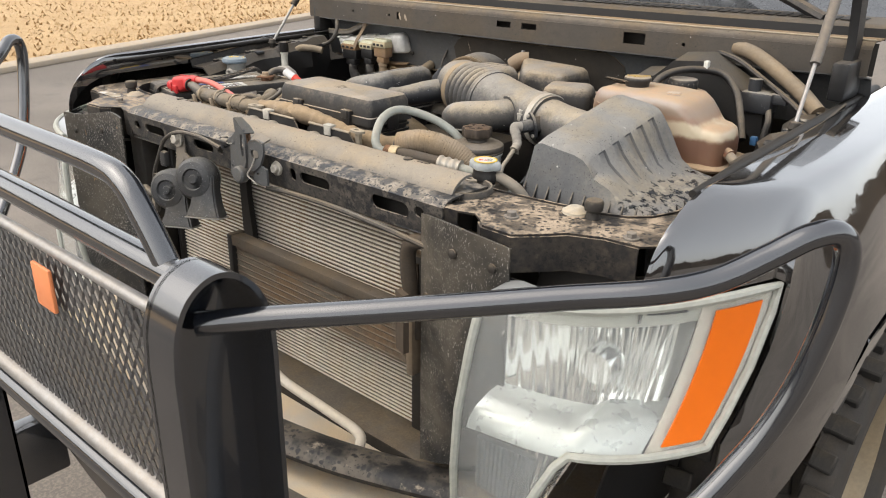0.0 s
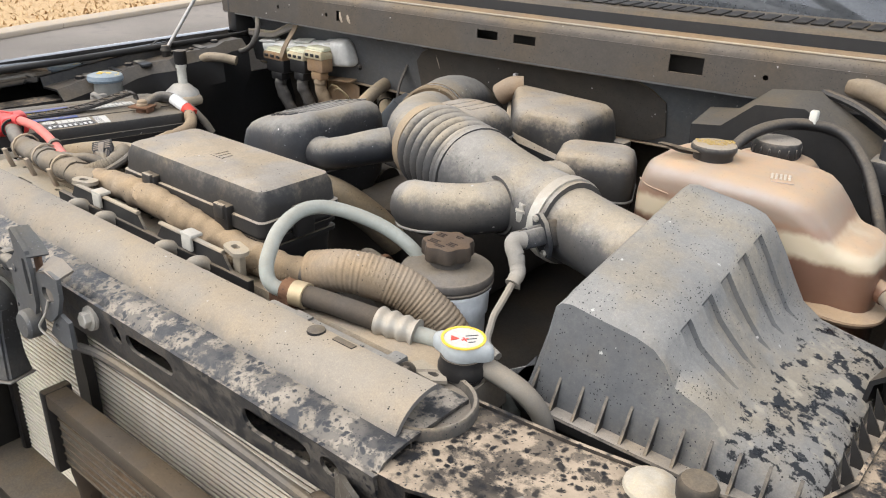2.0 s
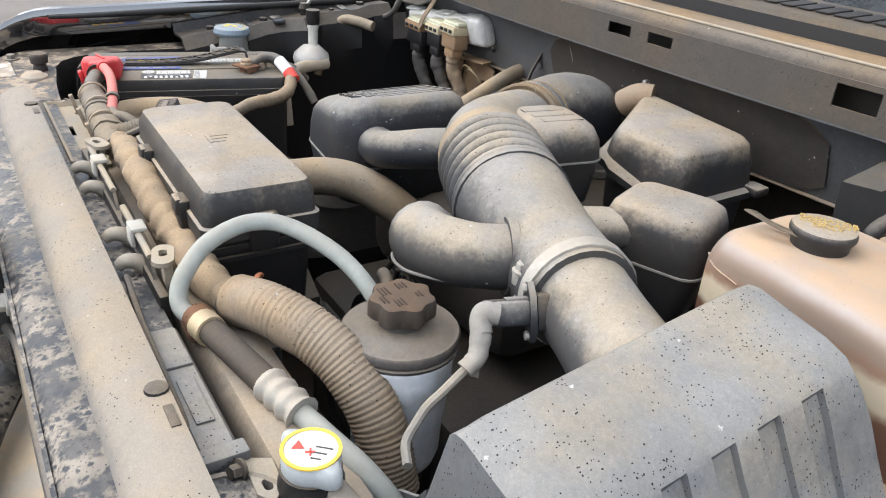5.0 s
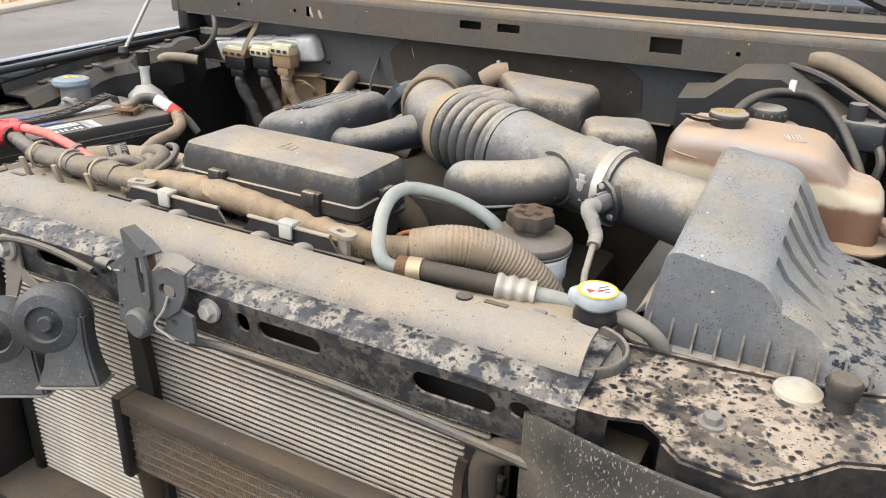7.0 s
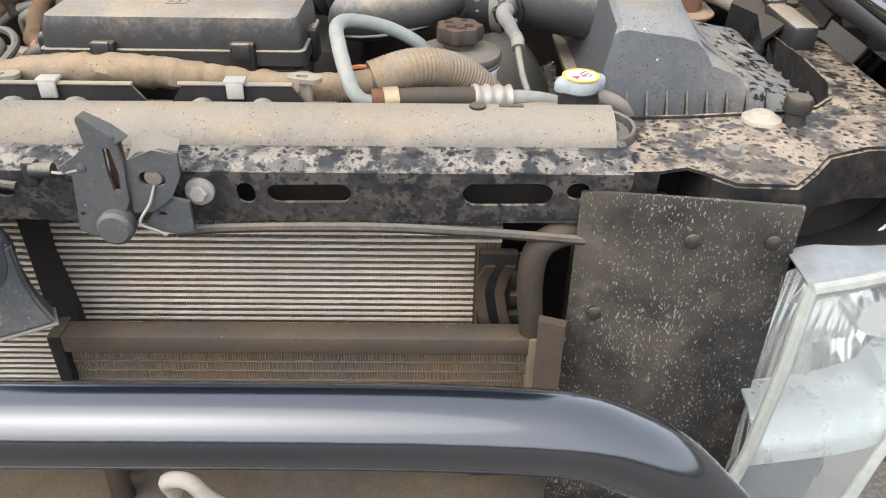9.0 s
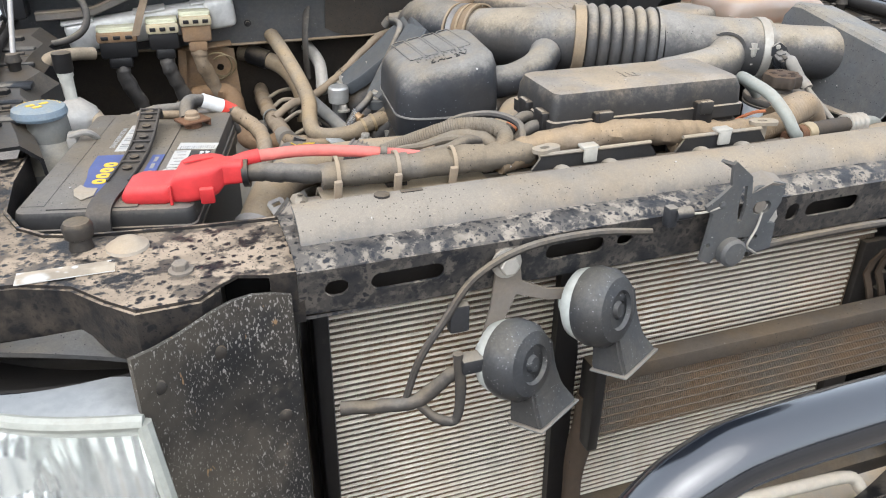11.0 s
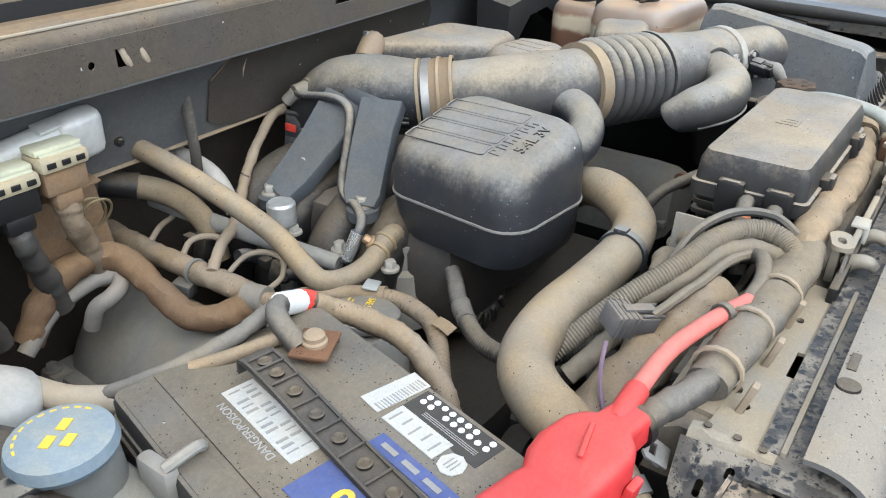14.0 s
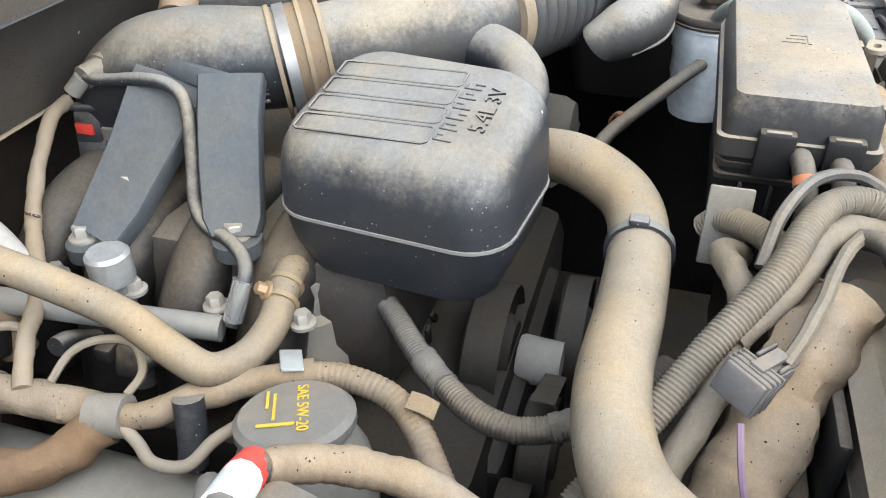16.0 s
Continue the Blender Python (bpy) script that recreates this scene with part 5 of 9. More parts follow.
def sunk(y):
    """Depth of the saw-tooth recesses in the sloping side: a slow ramp, then a sharp wall on the rear side."""
    for e in STEPS:
        if e - 0.0165 <= y <= e:
            return 0.0018 + 0.0022 * (y - e + 0.0165) / 0.0165
    return 0.0


def airbox():
    rings = []
    stations = [(0.178, 0.0, 0.004), (0.184, 0.35, 0.0), (0.196, 0.93, -0.002), (0.205, 0.985, -0.006), (0.215, 1.0, -0.006)]
    for e in STEPS:
        stations += [(e - 0.0175, 1, -0.006), (e - 0.0165, 1, -0.006), (e - 0.008, 1, -0.006), (e, 1, -0.006), (e + 0.0012, 1, -0.006)]
    stations += [(0.412, 1, -0.006), (0.428, 0.97, -0.004), (0.437, 0.85, 0), (0.445, 0.4, 0.004), (0.45, 0.0, 0.006)]
    for y, k, dx in stations:
        t, d = top_z(y), sunk(y)
        prof = [(0.425, 1.158, 0), (0.43, 1.175, 0), (0.437, t - 0.03, 0), (0.441, t - 0.006, 0), (0.446, t - 0.001, 0), (0.455, t + 0.001, 0), (0.48, t - 0.003, 0), (0.515, t - 0.007, 0), (0.53, t - 0.012, 0), (0.538, t - 0.0195, 0),
                (0.5395, t - 0.021, 1), (0.551, t - 0.039, 1), (0.563, t - 0.5 * (t - 1.203) - 0.0195, 1), (0.576, 1.203, 0.85), (0.585, 1.196, 0.25), (0.595, 1.188, 0.0), (0.62, 1.182, 0.0), (0.652, 1.176, 0), (0.665, 1.168, 0), (0.668, 1.158, 0)]
        rings.append([(x - (dx if x < 0.5 else -dx * 0.6) - 0.75 * d * q, y, 1.158 + (z - 1.158) * k - 0.66 * d * q) for x, z, q in prof])
    return loft(rings)


def airbox_material():
    """Grey-black plastic, dust on top, dark specks, wet blots where water runs onto the low shelf."""
    AIRBOX = dusty("dusty_airbox", (0.062, 0.067, 0.075), 0.42, 0.74, 0.18, (0.33, 0.305, 0.265), specks=0.4)
    m = Nodes("", AIRBOX)
    z = m.n("SeparateXYZ", Vector=m.co).outputs["Z"]
    xyz = m.n("SeparateXYZ", Vector=m.co)
    low = m.math("ADD", m.ramp(z, 1.19, 1.212, 0.03, -0.2), m.ramp(xyz.outputs["X"], 0.57, 0.6, -0.25, 0.0))
    blot = m.ramp(m.math("ADD", m.noise(75.0, 5.0, 0.6), low), 0.56, 0.61)
    earth = m.ramp(m.math("ADD", m.noise(38.0, 5.0, 0.6), low), 0.56, 0.66, 0.0, 0.7)
    old = m.bsdf.inputs["Base Color"].links[0].from_socket
    col = m.mix(blot, m.mix(earth, old, (0.36, 0.32, 0.25)), (0.016, 0.017, 0.019))
    m.put(m.bsdf.inputs["Base Color"], col)
    rough = m.bsdf.inputs["Roughness"].links[0].from_socket
    m.put(m.bsdf.inputs["Roughness"], m.math("SUBTRACT", rough, m.math("MULTIPLY", blot, 0.45), True))
    return AIRBOX


AIRBOX = airbox_material()
part("lid", airbox(), AIRBOX, abox, angle=30)
for x, w, h in ((0.432, 0.02, 0.03), (0.432, 0.034, 0.022)):
    part("corner_gusset", loft([[(x, 0.19 + o, 1.16), (x - w, 0.19 + o, 1.16), (x, 0.19 + o, 1.16 + h)] for o in (0.0, 0.0025)]), AIRBOX, abox)
part("flange", moulded(0.548, 0.314, [(1.148, 0.258, 0.292, 0.02), (1.158, 0.264, 0.298, 0.02), (1.16, 0.262, 0.296, 0.02)]), BLACK_PLASTIC, abox)
part("lower_box", moulded(0.548, 0.314, [(1.02, 0.2, 0.22, 0.03), (1.1, 0.225, 0.25, 0.03), (1.147, 0.24, 0.275, 0.02)]), DARK_PLASTIC, abox)
gus = mesh_of("gusset", loft([[(-0.0012, 0, 0), (-0.0012, -0.012, 0), (-0.0012, 0.004, 0.028)], [(0.0012, 0, 0), (0.0012, -0.012, 0), (0.0012, 0.004, 0.028)]]), BLACK_PLASTIC)
for i in range(11):
    ob = new("gusset", gus)
    ob.location = (0.44 + 0.021 * i, 0.18, 1.159)
    ob.parent, ob.matrix_parent_inverse = abox, BASES[abox]
for i in range(9):
    ob = new("gusset", gus)
    ob.matrix_basis = Matrix.Translation((0.667, 0.21 + 0.026 * i, 1.159)) @ pose(0, 0, 0, 0, 0, 90)
    ob.parent, ob.matrix_parent_inverse = abox, BASES[abox]

# ---- intake duct ----
duct = thing("intake_duct", (0.1, 0.45, 1.18), "dusty black intake duct with a bellows and steel clamps", "intake duct")
P0, P1, P2, P3, P4 = Vector((0.454, 0.341, 1.227)), Vector((0.343, 0.377, 1.233)), Vector((0.192, 0.424, 1.236)), Vector((0.086, 0.468, 1.241)), Vector((-0.028, 0.603, 1.229))
part("sensor_tube", tube([P0 + Vector((0.03, -0.01, -0.004)), P0, P1], 0.0385, 24, 5, ends=[1.12, 1.02, 1, 1.05]), DUCT, duct)
part("collar", tube([P1 + Vector((0.012, -0.004, 0)), P1.lerp(P2, 0.25), P1.lerp(P2, 0.6), P1.lerp(P2, 0.85), P2], 0.045, 28, 6, ends=[1, 1.0, 1.02, 1.08, 1.16, 1.27]), DUCT, duct)
ridge = [0.0485 + 0.0095 * abs(math.sin(math.pi * i / 12)) ** 0.55 for i in range(12 * 6 + 1)]
part("bellows", lathe([(0, 0)] + [(r, 0.003 + (P3 - P2).length * 0.92 * i / 72) for i, r in enumerate(ridge)] + [(0, (P3 - P2).length * 0.95)], axis(P2, P3), 32), DUCT, duct)
TAN_BAND = dusty("tan_mouth_band", (0.14, 0.105, 0.07), 0.6, 0.75, 0.45, (0.4, 0.32, 0.225))
part("mouth_ring", disc_ring(P2 + (P3 - P2).normalized() * 0.001, P3 - P2, 0.05, 0.007, 0.0085, 32), DUCT, duct)
part("mouth_ring", disc_ring(P3 + (P3 - P2).normalized() * 0.003, P3 - P2, 0.046, 0.016, 0.0085, 32), TAN_BAND, duct)
part("bend", tube([P3, P3 + Vector((-0.03, 0.014, 0.001)), (0.034, 0.504, 1.242), (0.001, 0.551, 1.236), P4], 0.047, 24, 6, ends=[1.0, 1.0, 0.98, 0.95, 0.92]), DUCT, duct)
d4 = (P4 - Vector((0.004, 0.551, 1.236))).normalized()
part("seal_band", disc_ring(P4 + d4 * 0.004, d4, 0.043, 0.028, 0.006, 28), dusty("tan_band", (0.13, 0.095, 0.062), 0.6, 0.6, 0.35, (0.3, 0.225, 0.15), specks=0.1), duct)
part("clamp", disc_ring(P4 + d4 * 0.02, d4, 0.0485, 0.01, 0.002, 28), STEEL, duct, "steel band clamp")
for k in (-0.012, 0.004, 0.03):
    part("band_lip", disc_ring(P4 + d4 * k, d4, 0.0482, 0.004, 0.003, 28), TAN_BAND, duct)
part("clamp", disc_ring(P1, P2 - P1, 0.0455, 0.013, 0.002, 28), ZINC, duct, "steel worm clamp")
part("clamp_screw", joined(box((0.311, 0.345, 1.238), (0.013, 0.012, 0.013), 0.003, pose(0, 0, 0, 0, 0, 22)), bolt((0.311, 0.345, 1.243), 0.0055, 0.009), tube([(0.311, 0.345, 1.232), (0.311, 0.345, 1.22)], 0.0038, 8, 2)), ZINC, duct)
part("side_elbow", tube([(0.284, 0.387, 1.236), (0.268, 0.353, 1.234), (0.246, 0.332, 1.231), (0.214, 0.321, 1.226), (0.184, 0.328, 1.219), (0.163, 0.344, 1.212), (0.153, 0.362, 1.203), (0.152, 0.366, 1.2)], 0.028, 20, 6, ends=[1.1, 1.0, 1.0, 1.04, 1.07, 1.07, 1.03, 0.8]), DUCT, duct)
part("elbow_seam", tube([(0.273, 0.328, 1.215), (0.244, 0.306, 1.212), (0.214, 0.294, 1.208), (0.176, 0.303, 1.201), (0.146, 0.33, 1.194)], 0.0016, 6, 5), PALE_SEAM, duct)
part("elbow_collar", disc_ring((0.272, 0.361, 1.235), (0.4, 0.9, 0), 0.029, 0.008, 0.004, 24), DUCT, duct)
# sensor with its plug
maf = thing("air_sensor", (0.352, 0.333, 1.232), "black air flow sensor with a bolted flange and taped grey wire", "sensor")
AXIS = Vector((-0.0135, -0.031, -0.002)).normalized()
UPWARD = Vector((-0.42, 0.06, 0.9)).normalized()
M = Matrix((AXIS, UPWARD.cross(AXIS).normalized(), AXIS.cross(UPWARD.cross(AXIS)).normalized())).transposed().to_4x4()
M.translation = Vector((0.3485, 0.3295, 1.2325))
part("flange", plate([(-0.02, -0.008), (-0.008, -0.0125), (0.008, -0.0125), (0.021, -0.007), (0.023, 0.004), (0.012, 0.0115), (-0.012, 0.0115), (-0.023, 0.004)], (), 0.005, M @ pose(0, 0, 0, 0, 90, 0)), CLEANER_PLASTIC, maf)
part("base", box((0, 0, 0), (0.016, 0.024, 0.028), 0.003, M @ Matrix.Translation((-0.008, 0, 0))), DARK_PLASTIC, maf)
part("body", joined(box((0, 0, 0), (0.03, 0.02, 0.019), 0.004, M @ Matrix.Translation((0.018, 0, 0))), box((0, 0, 0), (0.02, 0.01, 0.006), 0.001, M @ Matrix.Translation((0.012, 0, 0.0085)))), CLEANER_PLASTIC, maf)
plug = part("plug", joined(box((0, 0, 0), (0.014, 0.016, 0.016), 0.003, M @ Matrix.Translation((0.033, 0, 0))), box((0, 0, 0), (0.016, 0.006, 0.004), 0.001, M @ Matrix.Translation((0.03, 0, 0.0085)))), DARK_PLASTIC, maf)
for k in (0.027, 0.031, 0.035):
    part("plug_rib", box((0, 0, 0), (0.0014, 0.0172, 0.0172), 0.0005, M @ Matrix.Translation((k, 0, 0)), 1), DARK_PLASTIC, plug)
for k in (-0.018, 0.018):
    part("screw", bolt(M @ Vector((0.003, 0, k)), 0.0036, 0.005, AXIS), ZINC, maf)
GREY_TAPE = dusty("grey_tape", (0.2, 0.185, 0.165), 0.7, 0.5, 0.4, (0.4, 0.36, 0.3), relief=0.5)
part("boot", joined(tube([(0.3425, 0.3015, 1.2335), (0.337, 0.2925, 1.2345), (0.3385, 0.2885, 1.229), (0.344, 0.2865, 1.222)], 0.0085, 12), tube([(0.342, 0.287, 1.225), (0.3475, 0.283, 1.215)], 0.0078, 12, 2)), GREY_TAPE, maf)
part("taped_wire", wrap([(0.3445, 0.2865, 1.222), (0.349, 0.282, 1.2145), (0.3525, 0.2775, 1.209), (0.3535, 0.268, 1.202)], 0.0072, 0.006, seed=11), GREY_TAPE, maf)
part("tape_end", sheet([[Vector((0.354, 0.275, 1.206)) + Vector((0.002 * w, 0.004 * w, -0.012 * q - 0.002 * w)) for w in (-1, 0, 1)] for q in (0, 0.5, 1)], 0.001), GREY_TAPE, maf)
part("wire", tube([(0.3535, 0.268, 1.202), (0.354, 0.2601, 1.1967), (0.3555, 0.248, 1.1895), (0.357, 0.2355, 1.1828), (0.36, 0.226, 1.175), (0.366, 0.214, 1.165), (0.385, 0.205, 1.163)], 0.0036, 8), GREY_TAPE, maf)

# throttle elbow behind the duct
throttle = thing("throttle_elbow", (-0.08, 0.7, 1.15), "black plastic throttle inlet elbow with support struts", "throttle body")
part("elbow", tube([(-0.036, 0.612, 1.229), (-0.05, 0.645, 1.23), (-0.064, 0.695, 1.228), (-0.07, 0.742, 1.216), (-0.068, 0.78, 1.188), (-0.062, 0.795, 1.15)], 0.044, 28, 6, ends=[0.98, 1.04, 1.1, 1.12, 1.05, 0.9]), CLEANER_PLASTIC, throttle)
for dz in (0.0, -0.007):
    part("seam", tube([(-0.083, 0.62, 1.213 + dz), (-0.104, 0.66, 1.211 + dz), (-0.116, 0.70, 1.208 + dz), (-0.119, 0.74, 1.203 + dz)], 0.0022, 8), CLEANER_PLASTIC, throttle)
part("neck", lathe([(0.03, -0.06), (0.045, -0.055), (0.046, -0.03), (0.05, -0.028), (0.05, -0.018), (0.046, -0.016), (0.046, 0.0), (0.05, 0.002), (0.05, 0.014), (0, 0.016)], Matrix.Translation((-0.066, 0.768, 1.16)), 28), CASTING, throttle)


def leg(points, across, face):
    """A flat moulded leg with raised edges."""
    across, face = Vector(across), Vector(face)
    prof = ((-1, -2), (-1, 0.7), (-0.94, 1), (-0.5, 1.05), (0.5, 1.05), (0.94, 1), (1, 0.7), (1, -2))
    return loft([[Vector(p) + across * (u * w * 1.3) + face * (v * 0.007) for u, v in prof] for p, w in points])


part("strut", leg([((-0.104, 0.692, 1.232), 0.03), ((-0.128, 0.696, 1.216), 0.026), ((-0.165, 0.702, 1.183), 0.022), ((-0.198, 0.708, 1.156), 0.02), ((-0.224, 0.714, 1.137), 0.016)], (0.12, 0.93, 0.3), (-0.66, -0.15, 0.72)), LEG, throttle)
part("strut", leg([((-0.115, 0.634, 1.24), 0.021), ((-0.138, 0.628, 1.212), 0.02), ((-0.165, 0.617, 1.182), 0.0195), ((-0.19, 0.606, 1.152), 0.0185), ((-0.2, 0.601, 1.142), 0.014)], (-0.3, 0.94, 0.0), (-0.68, -0.29, 0.68)), LEG, throttle)
part("rail", tube([(-0.12, 0.713, 1.234), (-0.165, 0.724, 1.192), (-0.21, 0.732, 1.154)], 0.003, 8, 3), LEG, throttle)
part("bridge", box((-0.108, 0.664, 1.233), (0.022, 0.092, 0.018), 0.005, pose(0, 0, 0, 6, 24, -8)), LEG, throttle)
part("foot", lathe([(0, -0.01), (0.02, -0.01), (0.02, 0.003), (0.014, 0.005), (0, 0.005)], Matrix.Translation((-0.197, 0.601, 1.137)), 20), LEG, throttle)
part("foot", lathe([(0, -0.01), (0.018, -0.01), (0.018, 0.003), (0.013, 0.004), (0, 0.004)], Matrix.Translation((-0.225, 0.722, 1.13)), 20), LEG, throttle)
part("bolt", bolt((-0.196, 0.602, 1.141), 0.009, 0.013), ZINC, throttle)
part("bolt", bolt((-0.186, 0.704, 1.167), 0.006, 0.006, (-0.66, -0.15, 0.72)), ZINC, throttle)
part("bolt", bolt((-0.224, 0.726, 1.133), 0.008, 0.014), ZINC, throttle)
part("vacuum_line", tube([(-0.122, 0.772, 1.227), (-0.125, 0.75, 1.228), (-0.128, 0.715, 1.234), (-0.132, 0.684, 1.234), (-0.142, 0.664, 1.224), (-0.165, 0.651, 1.19), (-0.186, 0.642, 1.158), (-0.198, 0.626, 1.146), (-0.208, 0.602, 1.145), (-0.222, 0.582, 1.14), (-0.236, 0.575, 1.129), (-0.25, 0.584, 1.096)], 0.0058, 12, 8), CLEANER_PLASTIC, throttle)
part("line_sleeve", tube([(-0.236, 0.576, 1.131), (-0.249, 0.583, 1.1)], 0.0078, 12, 2), plain("bright_sleeve", (0.75, 0.75, 0.74), 0.25, 0.8), throttle, "bright crimped sleeve")
part("line_joint", joined(tube([(-0.086, 0.768, 1.232), (-0.105, 0.77, 1.23), (-0.124, 0.775, 1.227)], 0.0105, 12), tube([(-0.098, 0.769, 1.231), (-0.106, 0.77, 1.23)], 0.0125, 12, 2), tube([(-0.124, 0.775, 1.227), (-0.13, 0.785, 1.215)], 0.008, 10, 2)), CASTING, throttle)

# ---- resonators ----
res = thing("resonator_box", (-0.14, 0.455, 1.12), "black moulded resonator box with a rounded dusty top", "resonator")
RB = -6


def leaning(steps):
    """Rounded rectangles whose height leans up towards the driver's side."""
    rings = []
    for z, sx, sy, r, dx, lean in steps:
        rings.append([Vector((p.x, p.y, p.z + lean * (p.x + 0.142))) for p in rrect(-0.142 + dx, 0.452, sx, sy, r, z, 6, RB)])
    return loft(rings)


part("lower_shell", leaning([(1.118, 0.1, 0.13, 0.03, 0, 0), (1.124, 0.125, 0.158, 0.035, 0, 0), (1.15, 0.14, 0.178, 0.035, 0, 0), (1.176, 0.146, 0.186, 0.035, 0, 0)]), CLEANER_PLASTIC, res)
top = part("upper_shell", leaning([(1.178, 0.146, 0.186, 0.035, 0, 0), (1.208, 0.144, 0.184, 0.034, 0.0, 0.07), (1.229, 0.139, 0.179, 0.034, 0.001, 0.15), (1.2405, 0.129, 0.169, 0.034, 0.002, 0.19), (1.2462, 0.114, 0.154, 0.032, 0.003, 0.21), (1.2487, 0.1, 0.14, 0.03, 0.004, 0.22), (1.2495, 0.08, 0.12, 0.03, 0.004, 0.22)]), CLEANER_PLASTIC, res)
part("seam", leaning([(1.1755, 0.1485, 0.1885, 0.036, 0, 0), (1.178, 0.1485, 0.1885, 0.036, 0, 0)]), PALE_SEAM, res)
bm = bmesh.new()
for i in range(4):
    c = -0.178 + 0.0225 * i
    ring = [(c + u * 0.0092, 0.476 + v * 0.05 - 0.1 * (c + u * 0.0085 + 0.142)) for u, v in ((-1, -0.94), (-0.8, -1), (0.8, -1), (1, -0.94), (1, 0.94), (0.8, 1), (-0.8, 1), (-1, 0.94), (-1, -0.94))]
    add(bm, tube([(x, y, 1.2494 + 0.22 * (x + 0.142)) for x, y in ring], 0.0011, 6, straight=True))
part("rib_panel", bm, CLEANER_PLASTIC, top)
TOP_TILT = pose(0, 0, 0, 0, -12.4, RB)
for i in range(6):   # a raised name, as plain bars
    c = TOP_TILT @ Vector((-0.036 + 0.0125 * i, -0.036, -0.0006))
    part("raised_bar", joined(*[box(Vector((-0.14, 0.452, 1.25)) + c + TOP_TILT @ Vector((dx, dy, 0)), (sx, sy, 0.0018), 0.0006, TOP_TILT, seg=1) for dx, dy, sx, sy in ((-0.0032, 0, 0.0018, 0.014), (0.0026, 0.004 - 0.004 * (i % 3), 0.0018, 0.006 + 0.002 * (i % 2)), (0, 0.006, 0.008, 0.0018))]), CLEANER_PLASTIC, top)
part("raised_letters", lettering("5.4L 3V", 0.0175, Matrix.Translation((-0.14, 0.452, 1.25)) @ TOP_TILT @ pose(0.002, -0.056, -0.0008), 0.0011), CLEANER_PLASTIC, top)
part("outlet", tube([(-0.085, 0.405, 1.205), (-0.05, 0.392, 1.212), (-0.015, 0.398, 1.222), (0.012, 0.42, 1.23), (0.03, 0.45, 1.232)], 0.022, 18, 6, ends=[1.1, 1.0, 1.0, 1.05, 1.1]), CLEANER_PLASTIC, res)

settle(res, 0, 0.014, 0)
small = thing("small_resonator", (0.08, 0.548, 1.2), "small black resonator with a ribbed dusty top", "resonator")
part("shell", moulded(0.084, 0.55, [(1.19, 0.09, 0.082, 0.02), (1.242, 0.104, 0.093, 0.022), (1.262, 0.1, 0.088, 0.022), (1.274, 0.088, 0.077, 0.022), (1.279, 0.074, 0.064, 0.02), (1.2805, 0.058, 0.05, 0.02)], -10, 6), BLACK_PLASTIC, small)
part("seam", moulded(0.084, 0.55, [(1.2405, 0.1065, 0.0955, 0.022), (1.2425, 0.1065, 0.0955, 0.022)], -10, 6), PALE_SEAM, small)
bm = bmesh.new()
for i in range(3):
    add(bm, box((0.066 + 0.018 * i, 0.55, 1.28), (0.011, 0.05, 0.0024), 0.0012, pose(0, 0, 0, 0, 0, -10)))
part("ribs", bm, BLACK_PLASTIC, small)
side = thing("side_resonator", (0.27, 0.53, 1.2), "small square black resonator joined to the duct", "resonator")
part("shell", moulded(0.302, 0.512, [(1.175, 0.076, 0.07, 0.015), (1.224, 0.098, 0.086, 0.018), (1.256, 0.095, 0.083, 0.018), (1.268, 0.086, 0.074, 0.016), (1.2725, 0.074, 0.062, 0.014), (1.2735, 0.06, 0.05, 0.014)], 22, 5), BLACK_PLASTIC, side)
part("seam", moulded(0.302, 0.512, [(1.2225, 0.1, 0.088, 0.018), (1.2245, 0.1, 0.088, 0.018)], 22, 5), PALE_SEAM, side)
part("neck", tube([(0.292, 0.485, 1.243), (0.276, 0.455, 1.243), (0.262, 0.42, 1.238)], 0.021, 14, ends=[0.9, 1.0, 1.25]), DUCT, side)
plen = thing("intake_plenum_cover", (0.13, 0.71, 1.15), "large black ribbed plenum cover dusted tan at the firewall", "engine cover")
PLAN = [Vector(p) for p in ((0.104, 0.604), (0.222, 0.62), (0.216, 0.778), (-0.012, 0.786))]


def plan_ring(inset, z, r=0.022, n=5, dip=0.0):
    """The cover's rounded four-sided plan drawn in by inset; dip lowers the side towards the driver."""
    mid = sum(PLAN, Vector((0, 0))) / 4
    pts = [p + (mid - p).normalized() * inset * 1.3 for p in PLAN]
    out = []
    for i, p in enumerate(pts):
        a = p + (pts[i - 1] - p).normalized() * r
        b = p + (pts[(i + 1) % 4] - p).normalized() * r
        for k in range(n + 1):
            t = k / n
            q = a * (1 - t) ** 2 + p * 2 * t * (1 - t) + b * t * t
            lean = min(1.0, max(0.0, (q.x + 0.25 * (q.y - 0.6) - 0.12) / 0.03))
            out.append((q.x, q.y, z - dip * lean))
    return out


part("shell", loft([plan_ring(0.026, 1.1), plan_ring(0.014, 1.17, dip=0.012), plan_ring(0.012, 1.222, dip=0.024)]), CLEANER_PLASTIC, plen)
part("flange", loft([plan_ring(d, z, 0.024, dip=0.024) for d, z in ((0.008, 1.2215), (0.0, 1.223), (0.0, 1.231), (0.006, 1.2335))]), BLACK_PLASTIC, plen)
part("lid", loft([plan_ring(d, z, r, dip=k) for d, z, r, k in ((0.009, 1.232, 0.022, 0.024), (0.012, 1.25, 0.022, 0.012), (0.017, 1.2605, 0.022, 0.004), (0.024, 1.2655, 0.02, 0.002), (0.034, 1.267, 0.018, 0.001))]), BLACK_PLASTIC, plen)
